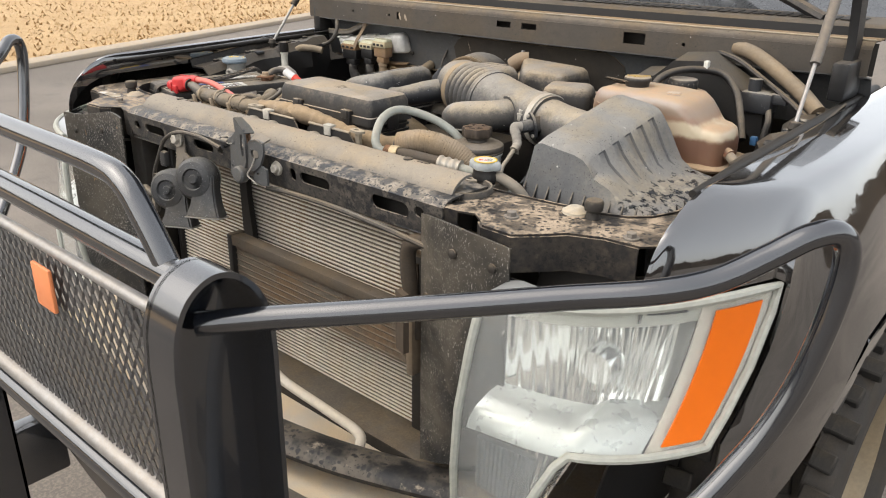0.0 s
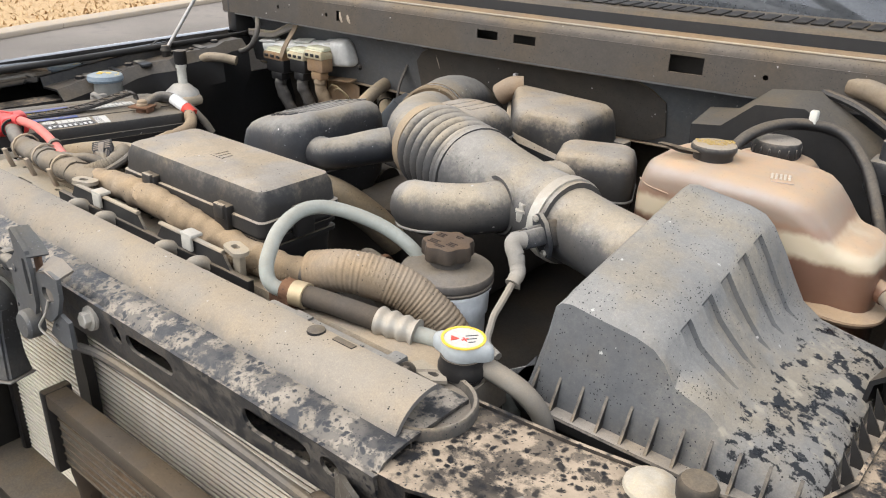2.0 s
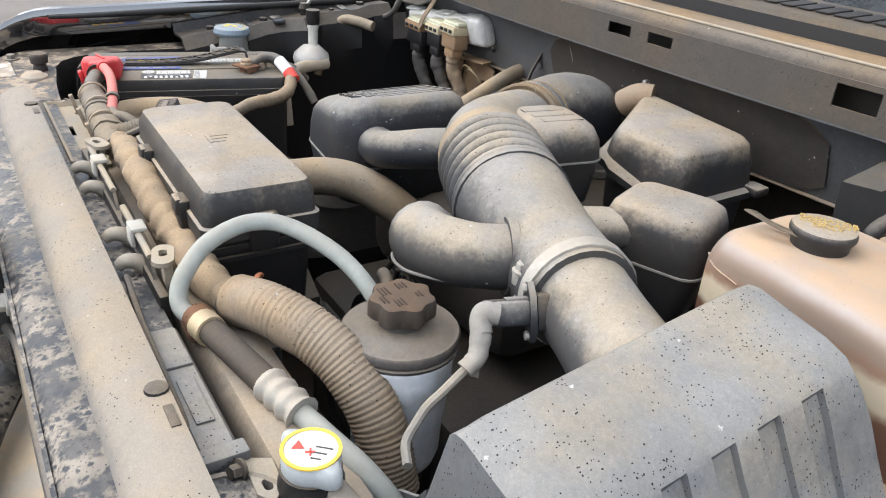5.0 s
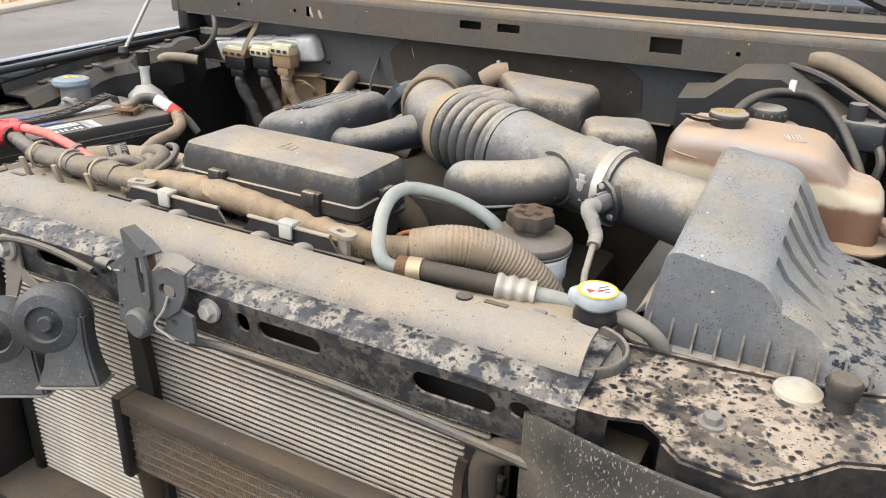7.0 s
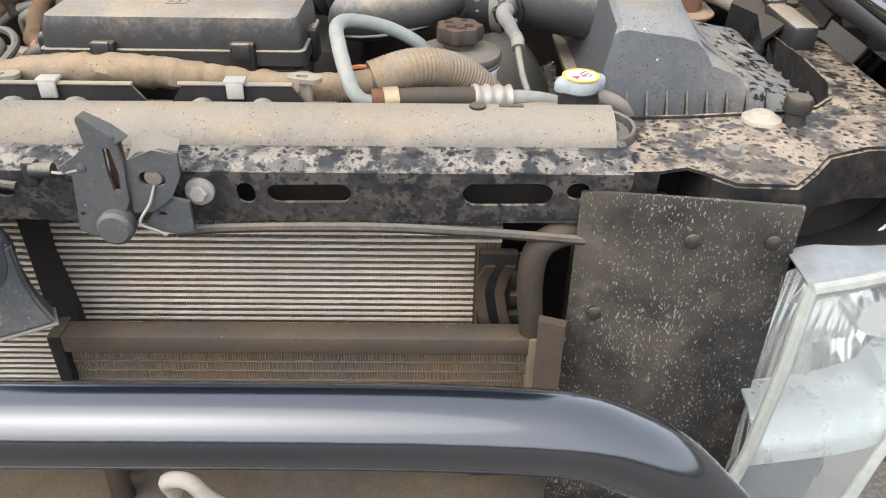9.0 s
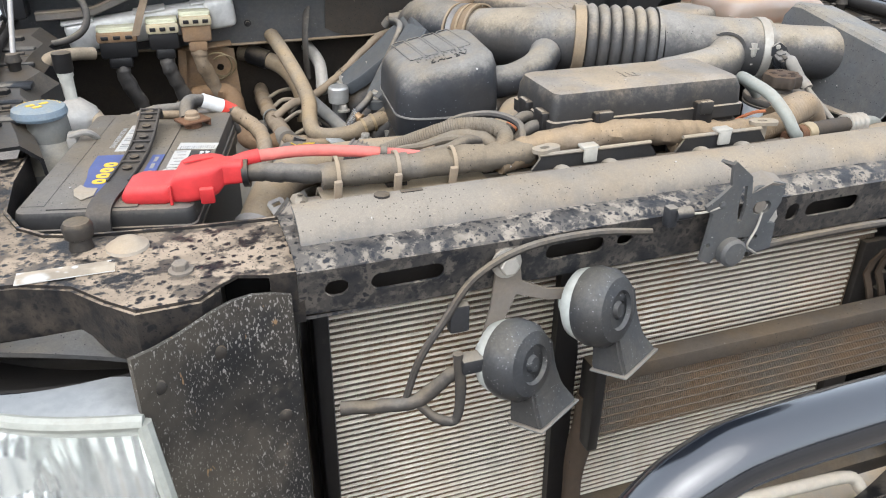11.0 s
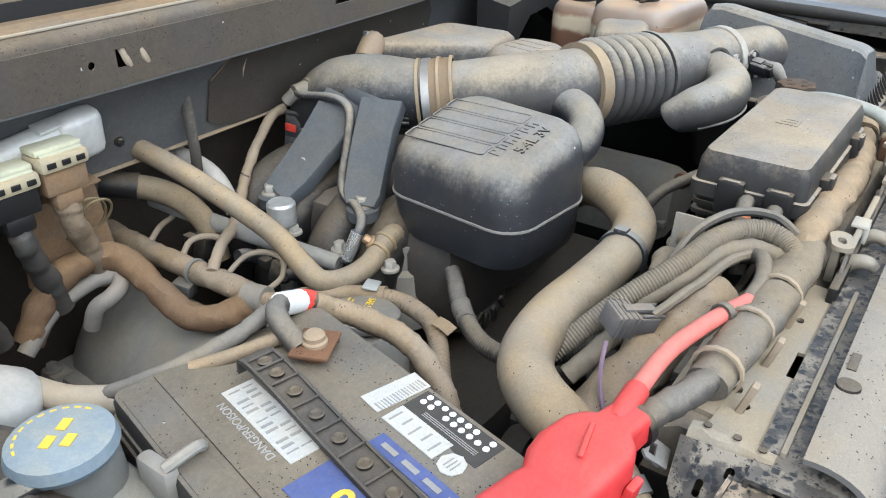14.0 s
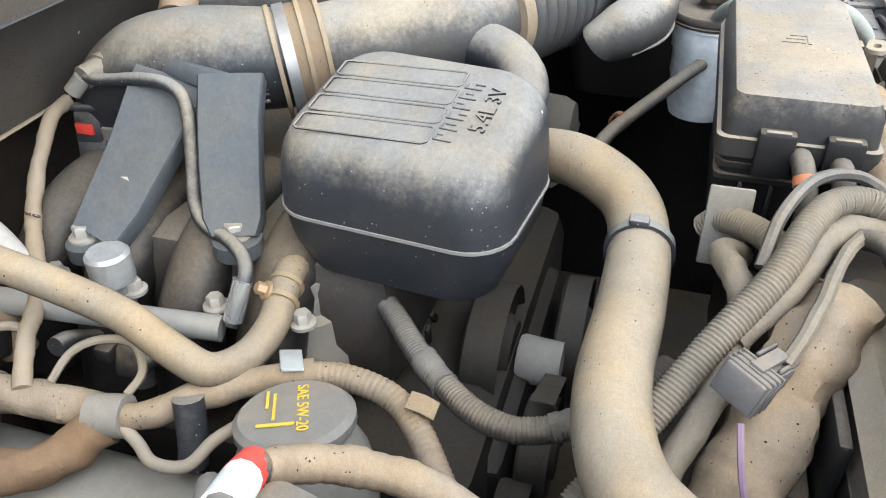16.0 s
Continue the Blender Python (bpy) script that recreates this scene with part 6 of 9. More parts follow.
part("hose_stub", tube([(0.028, 0.768, 1.262), (0.012, 0.758, 1.26), (-0.008, 0.752, 1.246)], 0.018, 14), dusty("tan_stub", (0.2, 0.13, 0.08), 0.7, 0.6, 0.4), plen)
part("clip", box((0.012, 0.766, 1.274), (0.006, 0.008, 0.016), 0.001), STEEL, plen)
part("lug", box((0.214, 0.76, 1.207), (0.025, 0.025, 0.012), 0.004), BLACK_PLASTIC, plen)

# ---- coolant tank ----
tank = thing("coolant_tank", (0.47, 0.58, 1.08), "amber-stained translucent coolant tank with two black caps", "coolant tank")


def tank_body():
    """Sections across the truck: a tall box, a sloping shoulder and a low lobe towards the fender."""
    secs = [(0.366, 1.25, 0.505, 0.57, 0.03), (0.369, 1.268, 0.49, 0.588, 0.03), (0.376, 1.279, 0.48, 0.598, 0.026), (0.39, 1.2845, 0.475, 0.602, 0.022), (0.42, 1.286, 0.473, 0.604, 0.021), (0.455, 1.286, 0.472, 0.604, 0.021), (0.5, 1.2855, 0.47, 0.603, 0.021), (0.53, 1.284, 0.468, 0.602, 0.021), (0.545, 1.281, 0.467, 0.6, 0.021), (0.556, 1.274, 0.467, 0.598, 0.022), (0.568, 1.262, 0.468, 0.594, 0.022),
            (0.578, 1.25, 0.47, 0.59, 0.02), (0.584, 1.2445, 0.473, 0.586, 0.018), (0.59, 1.243, 0.475, 0.58, 0.016), (0.604, 1.242, 0.474, 0.575, 0.016), (0.615, 1.239, 0.476, 0.568, 0.018), (0.622, 1.232, 0.482, 0.558, 0.022), (0.626, 1.215, 0.495, 0.545, 0.02)]
    rings = []
    for x, top, y0, y1, r in secs:
        low = 1.19 if x < 0.51 else 1.15 if x < 0.54 else 1.1 if x > 0.62 else 1.07
        rings.append([Vector((x, p.x, p.y)) for p in rrect((y0 + y1) / 2, (top + low) / 2, y1 - y0, top - low, r, 0, 6)])
    return loft(rings)


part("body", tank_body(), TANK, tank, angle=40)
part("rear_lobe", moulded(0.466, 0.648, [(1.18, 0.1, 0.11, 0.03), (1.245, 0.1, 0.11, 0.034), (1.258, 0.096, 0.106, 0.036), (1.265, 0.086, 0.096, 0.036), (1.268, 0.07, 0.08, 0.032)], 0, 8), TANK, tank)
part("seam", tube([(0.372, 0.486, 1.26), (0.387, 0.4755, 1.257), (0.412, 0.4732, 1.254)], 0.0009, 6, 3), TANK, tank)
part("foot_flange", moulded(0.588, 0.525, [(1.176, 0.1, 0.15, 0.035), (1.18, 0.106, 0.156, 0.038), (1.182, 0.104, 0.154, 0.036)], 0, 6), dusty("muddy_flange", (0.2, 0.13, 0.085), 0.7, 0.8, 0.3, (0.42, 0.32, 0.22)), tank)
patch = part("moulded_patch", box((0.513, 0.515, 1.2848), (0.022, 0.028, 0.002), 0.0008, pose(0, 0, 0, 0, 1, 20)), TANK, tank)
bm = bmesh.new()
for i in range(5):
    for k in range(4):
        add(bm, box((0.505 + 0.004 * i - 0.0013 * k, 0.507 + 0.005 * k + 0.0014 * i, 1.2862), (0.0026, 0.003, 0.0012), 0.0004, pose(0, 0, 0, 0, 0, 20), 1))
part("raised_bars", bm, dusty("chalky_scuff", (0.45, 0.4, 0.34), 0.8, 0.4, 0.2, (0.5, 0.44, 0.37)), patch)
for c, r in (((0.433, 0.531, 1.2855), 0.0245), ((0.464, 0.658, 1.268), 0.0275)):
    front = c[1] < 0.6
    shape = [(0, 0), (r * 0.86, 0), (r * 0.88, 0.006), (r, 0.011), (r, 0.014), (r * 0.95, 0.0165), (r * 0.85, 0.0172), (0, 0.017)] if front else [(0, 0), (r * 0.96, 0), (r, 0.002), (r, 0.015), (r * 0.94, 0.019), (r * 0.6, 0.02), (0, 0.0195)]
    cap = part("cap", lathe(shape, Matrix.Translation(c), 32), BLACK_PLASTIC, tank, "dusty black cap with raised gold letters" if front else "black ribbed screw cap")
    if front:
        part("raised_letters", lettering("RADIATOR\nCOOLANT\nONLY", 0.0086, Matrix.Translation((c[0], c[1] + 0.004, c[2] + 0.0172)) @ pose(0, 0, 0, 0, 0, 32), 0.0006, 0.85), dusty("gold_letters", (0.42, 0.3, 0.1), 0.6, 0.3, 0.2, (0.42, 0.31, 0.15)), cap)
    else:
        knurl = mesh_of("knurl", box((0, 0, 0), (0.0024, 0.0024, 0.011), 0.0008, seg=1), BLACK_PLASTIC)
        for i in range(16):
            a = 2 * math.pi * i / 16
            ob = new("knurl", knurl)
            ob.matrix_basis = pose(c[0] + r * math.cos(a), c[1] + r * math.sin(a), c[2] + 0.008, 0, 0, math.degrees(a))
            ob.parent = cap
part("tether", tube([(0.428, 0.512, 1.295), (0.41, 0.505, 1.2975), (0.392, 0.504, 1.299), (0.381, 0.51, 1.297), (0.383, 0.52, 1.293), (0.398, 0.521, 1.2895), (0.416, 0.522, 1.2895)], 0.0038, 8, flat=0.3), DARK_PLASTIC, tank)
part("vent_hose", tube([(0.44, 0.62, 1.25), (0.43, 0.61, 1.278), (0.445, 0.64, 1.298), (0.475, 0.69, 1.302), (0.52, 0.71, 1.295), (0.556, 0.69, 1.27), (0.585, 0.65, 1.235), (0.605, 0.62, 1.2)], 0.0072, 10), DARK_PLASTIC, tank)
part("white_clip", box((0.488, 0.7, 1.31), (0.009, 0.012, 0.018), 0.002), WHITE_PLASTIC, tank)
part("spout_hose", tube([(0.63, 0.5, 1.2), (0.645, 0.482, 1.198), (0.662, 0.464, 1.19), (0.676, 0.452, 1.165), (0.678, 0.45, 1.11)], 0.0085, 12), dusty("pale_hose", (0.13, 0.12, 0.105), 0.6, 0.6, 0.3), tank)
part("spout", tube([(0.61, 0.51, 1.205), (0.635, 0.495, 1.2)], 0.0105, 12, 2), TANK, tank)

# ---- power steering reservoir ----
ps = thing("power_steering_reservoir", (0.279, 0.253, 1.09), "milky power steering reservoir with a black lid and screw cap", "reservoir")
C = Matrix.Translation((0.279, 0.253, 0))
part("max_mark", lettering("- MAX -", 0.006, Matrix.Translation((0.2975, 0.2165, 1.147)) @ pose(0, 0, 0, 90, 0, 27), 0.0005), dusty("milky_mark", (0.5, 0.54, 0.57), 0.4, 0.1, 0.0), ps)
part("body", lathe([(0, 1.08), (0.034, 1.08), (0.037, 1.09), (0.038, 1.125), (0.04, 1.13), (0.04, 1.158), (0.0425, 1.162), (0.043, 1.187), (0.0455, 1.188), (0.0455, 1.192), (0, 1.192)], C, 32), PS_BODY, ps)
part("lid", lathe([(0.042, 1.191), (0.0465, 1.1915), (0.047, 1.194), (0.0455, 1.195), (0.0455, 1.1965), (0.047, 1.1975), (0.047, 1.2025), (0.0455, 1.2045), (0.042, 1.205), (0.04, 1.207), (0.03, 1.2085), (0.0175, 1.209), (0.0165, 1.218), (0, 1.218)], C, 32), dusty("dusty_lid", (0.03, 0.03, 0.032), 0.5, 0.7, 0.2, (0.27, 0.235, 0.195)), ps, "dusty black lid")
star = []
for z, k in ((1.2165, 0.93), (1.2185, 1.0), (1.228, 1.0), (1.2325, 0.95), (1.2335, 0.85)):
    star.append([Vector((0.279 + k * (0.0248 + 0.002 * math.cos(7 * a)) * math.cos(a), 0.253 + k * (0.0248 + 0.002 * math.cos(7 * a)) * math.sin(a), z)) for a in (2 * math.pi * i / 56 for i in range(56))])
cap = part("cap", loft(star), dusty("brown_dust_cap", (0.03, 0.026, 0.022), 0.6, 0.7, 0.2, (0.16, 0.11, 0.075)), ps, "black lobed cap with brown dust")
for x, y, w, n in ((-0.012, 0.008, 0.009, 3), (0.005, 0.013, 0.008, 2), (-0.009, -0.008, 0.012, 3), (0.01, -0.004, 0.01, 3), (0.002, -0.015, 0.011, 2)):
    bm = joined(*[box((0.279 + x, 0.253 + y - 0.003 * i, 1.2338), (w - 0.002 * (i % 2), 0.0012, 0.0012), 0.0003, seg=1) for i in range(n)])
    part("raised_mark", bm, dusty("dark_raised_mark", (0.03, 0.022, 0.018), 0.7, 0.3, 0.1, (0.13, 0.085, 0.055)), cap)

part("return_pipe", tube([(0.262, 0.247, 1.155), (0.22, 0.272, 1.149), (0.16, 0.305, 1.139), (0.104, 0.336, 1.129), (0.07, 0.35, 1.12), (0.05, 0.37, 1.08)], 0.0075, 12), LOOM, ps)
part("pipe_clamp", disc_ring((0.118, 0.335, 1.128), (1, -0.3, 0), 0.0078, 0.008, 0.003, 14), RUST, ps)

settle(ps, 0.008, -0.002, 0)

# ---- radiator filler ----
neck = thing("radiator_filler", (0.4, 0.128, 1.187), "black radiator filler neck with a grey pressure cap and warning disc", "radiator cap")
C = Matrix.Translation((0.401, 0.129, 0))
part("neck", lathe([(0, 1.15), (0.017, 1.15), (0.0165, 1.19), (0.02, 1.193), (0.02, 1.2), (0.0185, 1.203), (0.0185, 1.209), (0, 1.209)], C, 24), DARK_PLASTIC, neck)
capring = []
for z, k in ((1.209, 0.95), (1.2105, 1.0), (1.217, 1.0), (1.2205, 0.95), (1.2222, 0.86), (1.2225, 0.6)):
    capring.append([Vector((0.401 + k * r * math.cos(a), 0.129 + k * r * math.sin(a), z)) for a, r in ((2 * math.pi * i / 64, 0.0176 + 0.0085 * max(0, math.cos(2 * (2 * math.pi * i / 64) - 0.5)) ** 4) for i in range(64))])
cap = part("cap", loft(capring), dusty("grey_cap", (0.36, 0.385, 0.39), 0.4, 0.3, 0.1), neck, "grey winged pressure cap")
part("warning_disc", lathe([(0, 0), (0.0158, 0), (0.0158, 0.0004), (0, 0.0004)], Matrix.Translation((0.401, 0.129, 1.2224)), 32), WORN_PAPER, cap)
part("yellow_ring", disc_ring((0.401, 0.129, 1.2228), (0, 0, 1), 0.0158, 0.001, 0.0022, 32), LABEL_YELLOW, cap)
part("warning_mark", plate([(-0.0036, -0.003), (0.0036, -0.003), (0.0, 0.0036)], (), 0.0005, Matrix.Translation((0.395, 0.1235, 1.2229)) @ pose(0, 0, 0, 0, 0, 65)), PRINT_RED, cap)
for a in (45, -45):
    part("warning_cross", box((0.4035, 0.1275, 1.2231), (0.006, 0.001, 0.0005), 0, pose(0, 0, 0, 0, 0, a + 20)), PRINT_RED, cap)
bm = bmesh.new()
for i in range(3):
    add(bm, box((0.404 + 0.003 * i, 0.136 - 0.004 * i, 1.2229), (0.01 - 0.002 * i, 0.0007, 0.0006), 0, pose(0, 0, 0, 0, 0, 50)))
part("print_bar", bm, PRINT, cap)
part("overflow_hose", tube([(0.405, 0.135, 1.2), (0.425, 0.14, 1.196), (0.45, 0.15, 1.18), (0.462, 0.162, 1.15), (0.46, 0.17, 1.1)], 0.0085, 10), dusty("grey_hose", (0.2, 0.19, 0.17), 0.6, 0.5, 0.3), neck)

# ---- hoses and looms at the front ----
loop = thing("silver_pipe", (0.2, 0.13, 1.19), "bent grey metal pipe looping over the front harness", "pipe")
GREY_PIPE = dusty("grey_painted_pipe", (0.3, 0.325, 0.3), 0.4, 0.35, 0.15)
part("pipe", tube([(0.205, 0.118, 1.198), (0.192, 0.11, 1.204), (0.184, 0.11, 1.214), (0.178, 0.118, 1.228), (0.17, 0.14, 1.246), (0.165, 0.175, 1.254), (0.178, 0.205, 1.25), (0.215, 0.235, 1.232), (0.25, 0.25, 1.205), (0.262, 0.255, 1.17)], 0.0072, 14), GREY_PIPE, loop)
part("joint", joined(tube([(0.2, 0.118, 1.2), (0.222, 0.122, 1.198)], 0.012, 12, 2), box((0.2, 0.118, 1.194), (0.03, 0.02, 0.02), 0.004)), RUST, loop)
bh = thing("pressure_hose", (0.27, 0.13, 1.187), "black rubber pressure hose with crimped steel ends", "hose")
part("hose", tube([(0.215, 0.12, 1.2), (0.25, 0.128, 1.199), (0.3, 0.14, 1.195)], 0.0105, 14), dusty("brown_black_rubber", (0.03, 0.026, 0.023), 0.7, 0.4, 0.25, (0.2, 0.16, 0.12)), bh)
part("crimp", tube([(0.298, 0.14, 1.195), (0.335, 0.15, 1.191)], 0.0125, 14, 6, wave=0.1, pitch=0.012), ZINC, bh)
part("crimp", tube([(0.212, 0.119, 1.2), (0.226, 0.122, 1.2)], 0.0125, 14, 3), dusty("brass_crimp", (0.5, 0.4, 0.25), 0.5, 0.4, 0.2, metal=0.5), bh)
part("tail_pipe", tube([(0.335, 0.15, 1.191), (0.36, 0.158, 1.187), (0.39, 0.172, 1.175), (0.41, 0.185, 1.15), (0.415, 0.19, 1.1)], 0.008, 12), GREY_PIPE, bh)

loom = thing("front_harness", (0.05, 0.14, 1.19), "thick mud-coloured wiring harness bound with tape", "wiring harness")
part("bound_run", wrap([(-0.19, 0.13, 1.208), (-0.14, 0.137, 1.216), (-0.08, 0.135, 1.222), (-0.02, 0.133, 1.222), (0.03, 0.134, 1.216), (0.09, 0.138, 1.206), (0.15, 0.142, 1.202), (0.2, 0.15, 1.204)], 0.0155, 0.02, 14, 5), BROWN_TAPE, loom)
part("ribbed_run", tube([(0.03, 0.128, 1.204), (0.09, 0.13, 1.198), (0.16, 0.137, 1.198), (0.22, 0.15, 1.205)], 0.009, 12, wave=0.06, pitch=0.004), BROWN_TAPE, loom)
part("thick_run", tube([(0.2, 0.152, 1.206), (0.235, 0.164, 1.214), (0.265, 0.182, 1.208), (0.295, 0.2, 1.19), (0.325, 0.213, 1.155), (0.345, 0.218, 1.1)], 0.0205, 18, wave=0.016, pitch=0.0042), BROWN_TAPE, loom)
part("tape_band", tube([(0.25, 0.172, 1.212), (0.268, 0.184, 1.207)], 0.0208, 16, 3), BROWN_TAPE, loom)
part("knob", lathe([(0, 0), (0.012, 0), (0.012, 0.012), (0.008, 0.018), (0, 0.018)], Matrix.Translation((0.225, 0.17, 1.21)) @ pose(0, 0, 0, 20, 20, 0), 14), BROWN_TAPE, loom)
part("orange_wire", tube([(0.16, 0.185, 1.2), (0.18, 0.175, 1.212), (0.2, 0.165, 1.216)], 0.0022, 6), ORANGE, loom)
part("tie", disc_ring((0.2, 0.15, 1.205), (1, 0.2, 0), 0.016, 0.004, 0.002, 14), LOOM, loom)

# fan shroud frame with stubs, clips and eyelets
shroud = thing("fan_shroud", (0, 0.12, 1.15), "dusty black fan shroud frame with stubs, clips and eyelets", "fan shroud")
SAND = dusty("sandy_tab", (0.2, 0.175, 0.14), 0.6, 0.85, 0.4, (0.37, 0.32, 0.25))
part("frame", joined(box((-0.01, 0.102, 1.185), (0.36, 0.008, 0.04), 0.002), box((0.0, 0.09, 1.183), (0.36, 0.026, 0.006), 0.002), box((-0.08, 0.176, 1.145), (0.5, 0.008, 0.06), 0.003), box((-0.08, 0.19, 1.0), (0.5, 0.02, 0.26), 0.008)), DARK_PLASTIC, shroud)
for x0, x1 in ((-0.162, -0.008), (0.016, 0.14)):
    part("panel", plate([(x0 - 0.006, 1.18), (x1 + 0.008, 1.18), (x1, 1.205), (x1 - 0.012, 1.221), (x0 + 0.012, 1.221), (x0, 1.205)], (), 0.003, Matrix.Translation((0, 0.104, 0)) @ pose(0, 0, 0, 90, 0, 0)), BLACK_PLASTIC, shroud)
    part("lip", tube([(x0 + 0.008, 0.102, 1.222), (x1 - 0.01, 0.102, 1.2215)], 0.003, 8, 2, flat=0.7), SAND, shroud)
for x in (-0.128, -0.07, 0.047, 0.103):
    part("stub", tube([(x, 0.103, 1.198), (x - 0.001, 0.096, 1.204), (x - 0.002, 0.087, 1.206), (x - 0.002, 0.08, 1.202)], 0.0085, 14, 4, flat=0.75, ends=[1.2, 1.05, 0.95, 0.7]), SAND, shroud)
for x in (-0.095, 0.077):
    part("clip", joined(box((x, 0.0975, 1.217), (0.016, 0.004, 0.016), 0.0015), box((x, 0.103, 1.2255), (0.02, 0.014, 0.004), 0.0015)), dusty("dusty_white_clip", (0.42, 0.4, 0.35), 0.5, 0.6, 0.15, (0.4, 0.35, 0.28)), shroud, "dusty white clip")
for x, a in ((-0.142, 15), (0.14, -15)):
    eye = plate(oval(0, 0, 0.034, 0.018, 20), [oval(-0.002, 0, 0.012, 0.007, 12)], 0.004, Matrix.Translation((x, 0.11, 1.223)) @ pose(0, 0, 0, 0, 0, a))
    add(eye, box((x, 0.112, 1.205), (0.012, 0.008, 0.036), 0.002))
    part("eyelet", eye, SAND, shroud)
cover = part("cover_strip", moulded(0.283, 0.089, [(1.182, 0.162, 0.026, 0.004), (1.196, 0.16, 0.025, 0.004), (1.199, 0.154, 0.02, 0.003)]), GREY_PLASTIC, shroud)
part("latch", box((0.25, 0.089, 1.2), (0.02, 0.02, 0.003), 0.001), GREY_PLASTIC, cover)
part("tab", box((0.30, 0.089, 1.2), (0.05, 0.012, 0.002), 0.0008), GREY_PLASTIC, cover)
part("end_lug", box((0.358, 0.09, 1.198), (0.014, 0.03, 0.01), 0.002), GREY_PLASTIC, cover)
part("guide_rod", tube([(0.128, 0.082, 1.206), (0.2, 0.0775, 1.208), (0.26, 0.0765, 1.207), (0.31, 0.0765, 1.203), (0.33, 0.0785, 1.19)], 0.0028, 8), DARK_PLASTIC, shroud)
part("rod_screw", bolt((0.372, 0.096, 1.196), 0.005, 0.008, (0.3, -1, 0.3)), DARK_PLASTIC, shroud)
part("bracket_ear", plate([(0.362, 0.1), (0.395, 0.098), (0.405, 0.105), (0.395, 0.114), (0.37, 0.116)], [oval(0.39, 0.106, 0.01, 0.006, 10)], 0.003, Matrix.Translation((0, 0, 1.193))), SAND, shroud)
part("round_well", lathe([(0.0, 0.0), (0.034, 0.0), (0.036, 0.006), (0.0385, 0.007), (0.04, 0.005), (0.04, -0.02), (0, -0.02)], Matrix.Translation((0.407, 0.077, 1.19)), 28), dusty("dusty_well", (0.03, 0.03, 0.03), 0.5, 0.75, 0.1, (0.33, 0.28, 0.22), specks=0.3), shroud)
part("top_plate", plate([(-0.405, 0.09), (-0.17, 0.085), (-0.165, 0.125), (-0.40, 0.135)], [[(-0.31, 0.098), (-0.275, 0.098), (-0.275, 0.106), (-0.31, 0.106)], oval(-0.36, 0.12, 0.008, 0.008, 8), oval(-0.345, 0.128, 0.008, 0.005, 8), oval(-0.23, 0.115, 0.008, 0.006, 8)], 0.003, Matrix.Translation((0, 0, 1.188))), SAND, shroud)
part("plate_rib", box((-0.285, 0.086, 1.192), (0.23, 0.004, 0.012), 0.001), SAND, shroud)
part("top_rail", sheet([[(-0.38, y, z) for y, z in ((0.13, 1.19), (0.16, 1.192), (0.172, 1.18))], [(-0.2, y, z) for y, z in ((0.13, 1.19), (0.16, 1.192), (0.172, 1.18))]], 0.004), dusty("pale_rail", (0.2, 0.17, 0.13), 0.7, 0.85, 0.4, (0.42, 0.35, 0.26)), shroud)
part("bent_lip", sheet([[Vector((-0.404 + dx + 0.002 * math.sin(i * 1.7), 0.142 - 0.0076 * i, 1.195 + dz + 0.001 * math.sin(i * 2.3))) for dx, dz in ((0.008, -0.004), (0.003, 0.002), (-0.004, 0.001), (-0.009, -0.006))] for i in range(8)], 0.0022), SAND, shroud, "bent sandy lip with holes")
part("end_plate", plate([(-0.03, -0.022), (0.028, -0.03), (0.022, 0.034), (-0.01, 0.03), (-0.028, 0.016)], [oval(-0.004, 0.012, 0.012, 0.005, 10), oval(0.012, -0.002, 0.009, 0.006, 10), oval(-0.012, -0.01, 0.007, 0.005, 8)], 0.003, Matrix.Translation((-0.428, 0.112, 1.174)) @ pose(0, 0, 0, 0, -48, -4)), CORE, shroud, "rain-spotted end plate with holes")
for x, y in ((-0.402, 0.132), (-0.403, 0.113), (-0.405, 0.097)):
    part("lip_hole", lathe([(0, 0), (0.0028, 0), (0.0028, 0.0008), (0, 0.0008)], Matrix.Translation((x, y, 1.1985)), 10), DARK_PLASTIC, shroud)
part("rail_clip", box((-0.3, 0.14, 1.197), (0.022, 0.012, 0.008), 0.001), DARK_PLASTIC, shroud)

# ---- upper radiator hose and passenger side looms ----
hose = thing("radiator_hose", (-0.3, 0.25, 1.15), "thick tan mud-coated upper radiator hose with a band clip", "hose")
part("hose", tube([(0.02, 0.47, 1.09), (-0.005, 0.436, 1.135), (-0.03, 0.402, 1.168), (-0.055, 0.372, 1.185), (-0.075, 0.34, 1.19), (-0.105, 0.304, 1.182), (-0.158, 0.290, 1.177), (-0.237, 0.289, 1.177), (-0.3, 0.292, 1.177), (-0.348, 0.287, 1.177), (-0.382, 0.274, 1.177), (-0.406, 0.25, 1.177), (-0.424, 0.215, 1.174), (-0.44, 0.18, 1.166), (-0.455, 0.155, 1.15)], 0.0225, 18, 6), TAN_HOSE, hose)
part("band", disc_ring((-0.168, 0.289, 1.177), (1, 0.05, 0.02), 0.0228, 0.009, 0.0025, 24), CLEANER_PLASTIC, hose, "black plastic band clip")
part("band_buckle", box((-0.168, 0.292, 1.202), (0.012, 0.014, 0.006), 0.002), CLEANER_PLASTIC, hose)
part("spring_clamp", disc_ring((-0.448, 0.167, 1.158), (0.4, 0.7, 0.4), 0.023, 0.012, 0.002, 20), STEEL, hose, "steel spring clamp")
EAR = Matrix.Translation((-0.424, 0.153, 1.189)) @ pose(0, 0, 0, 32, -12, 12)
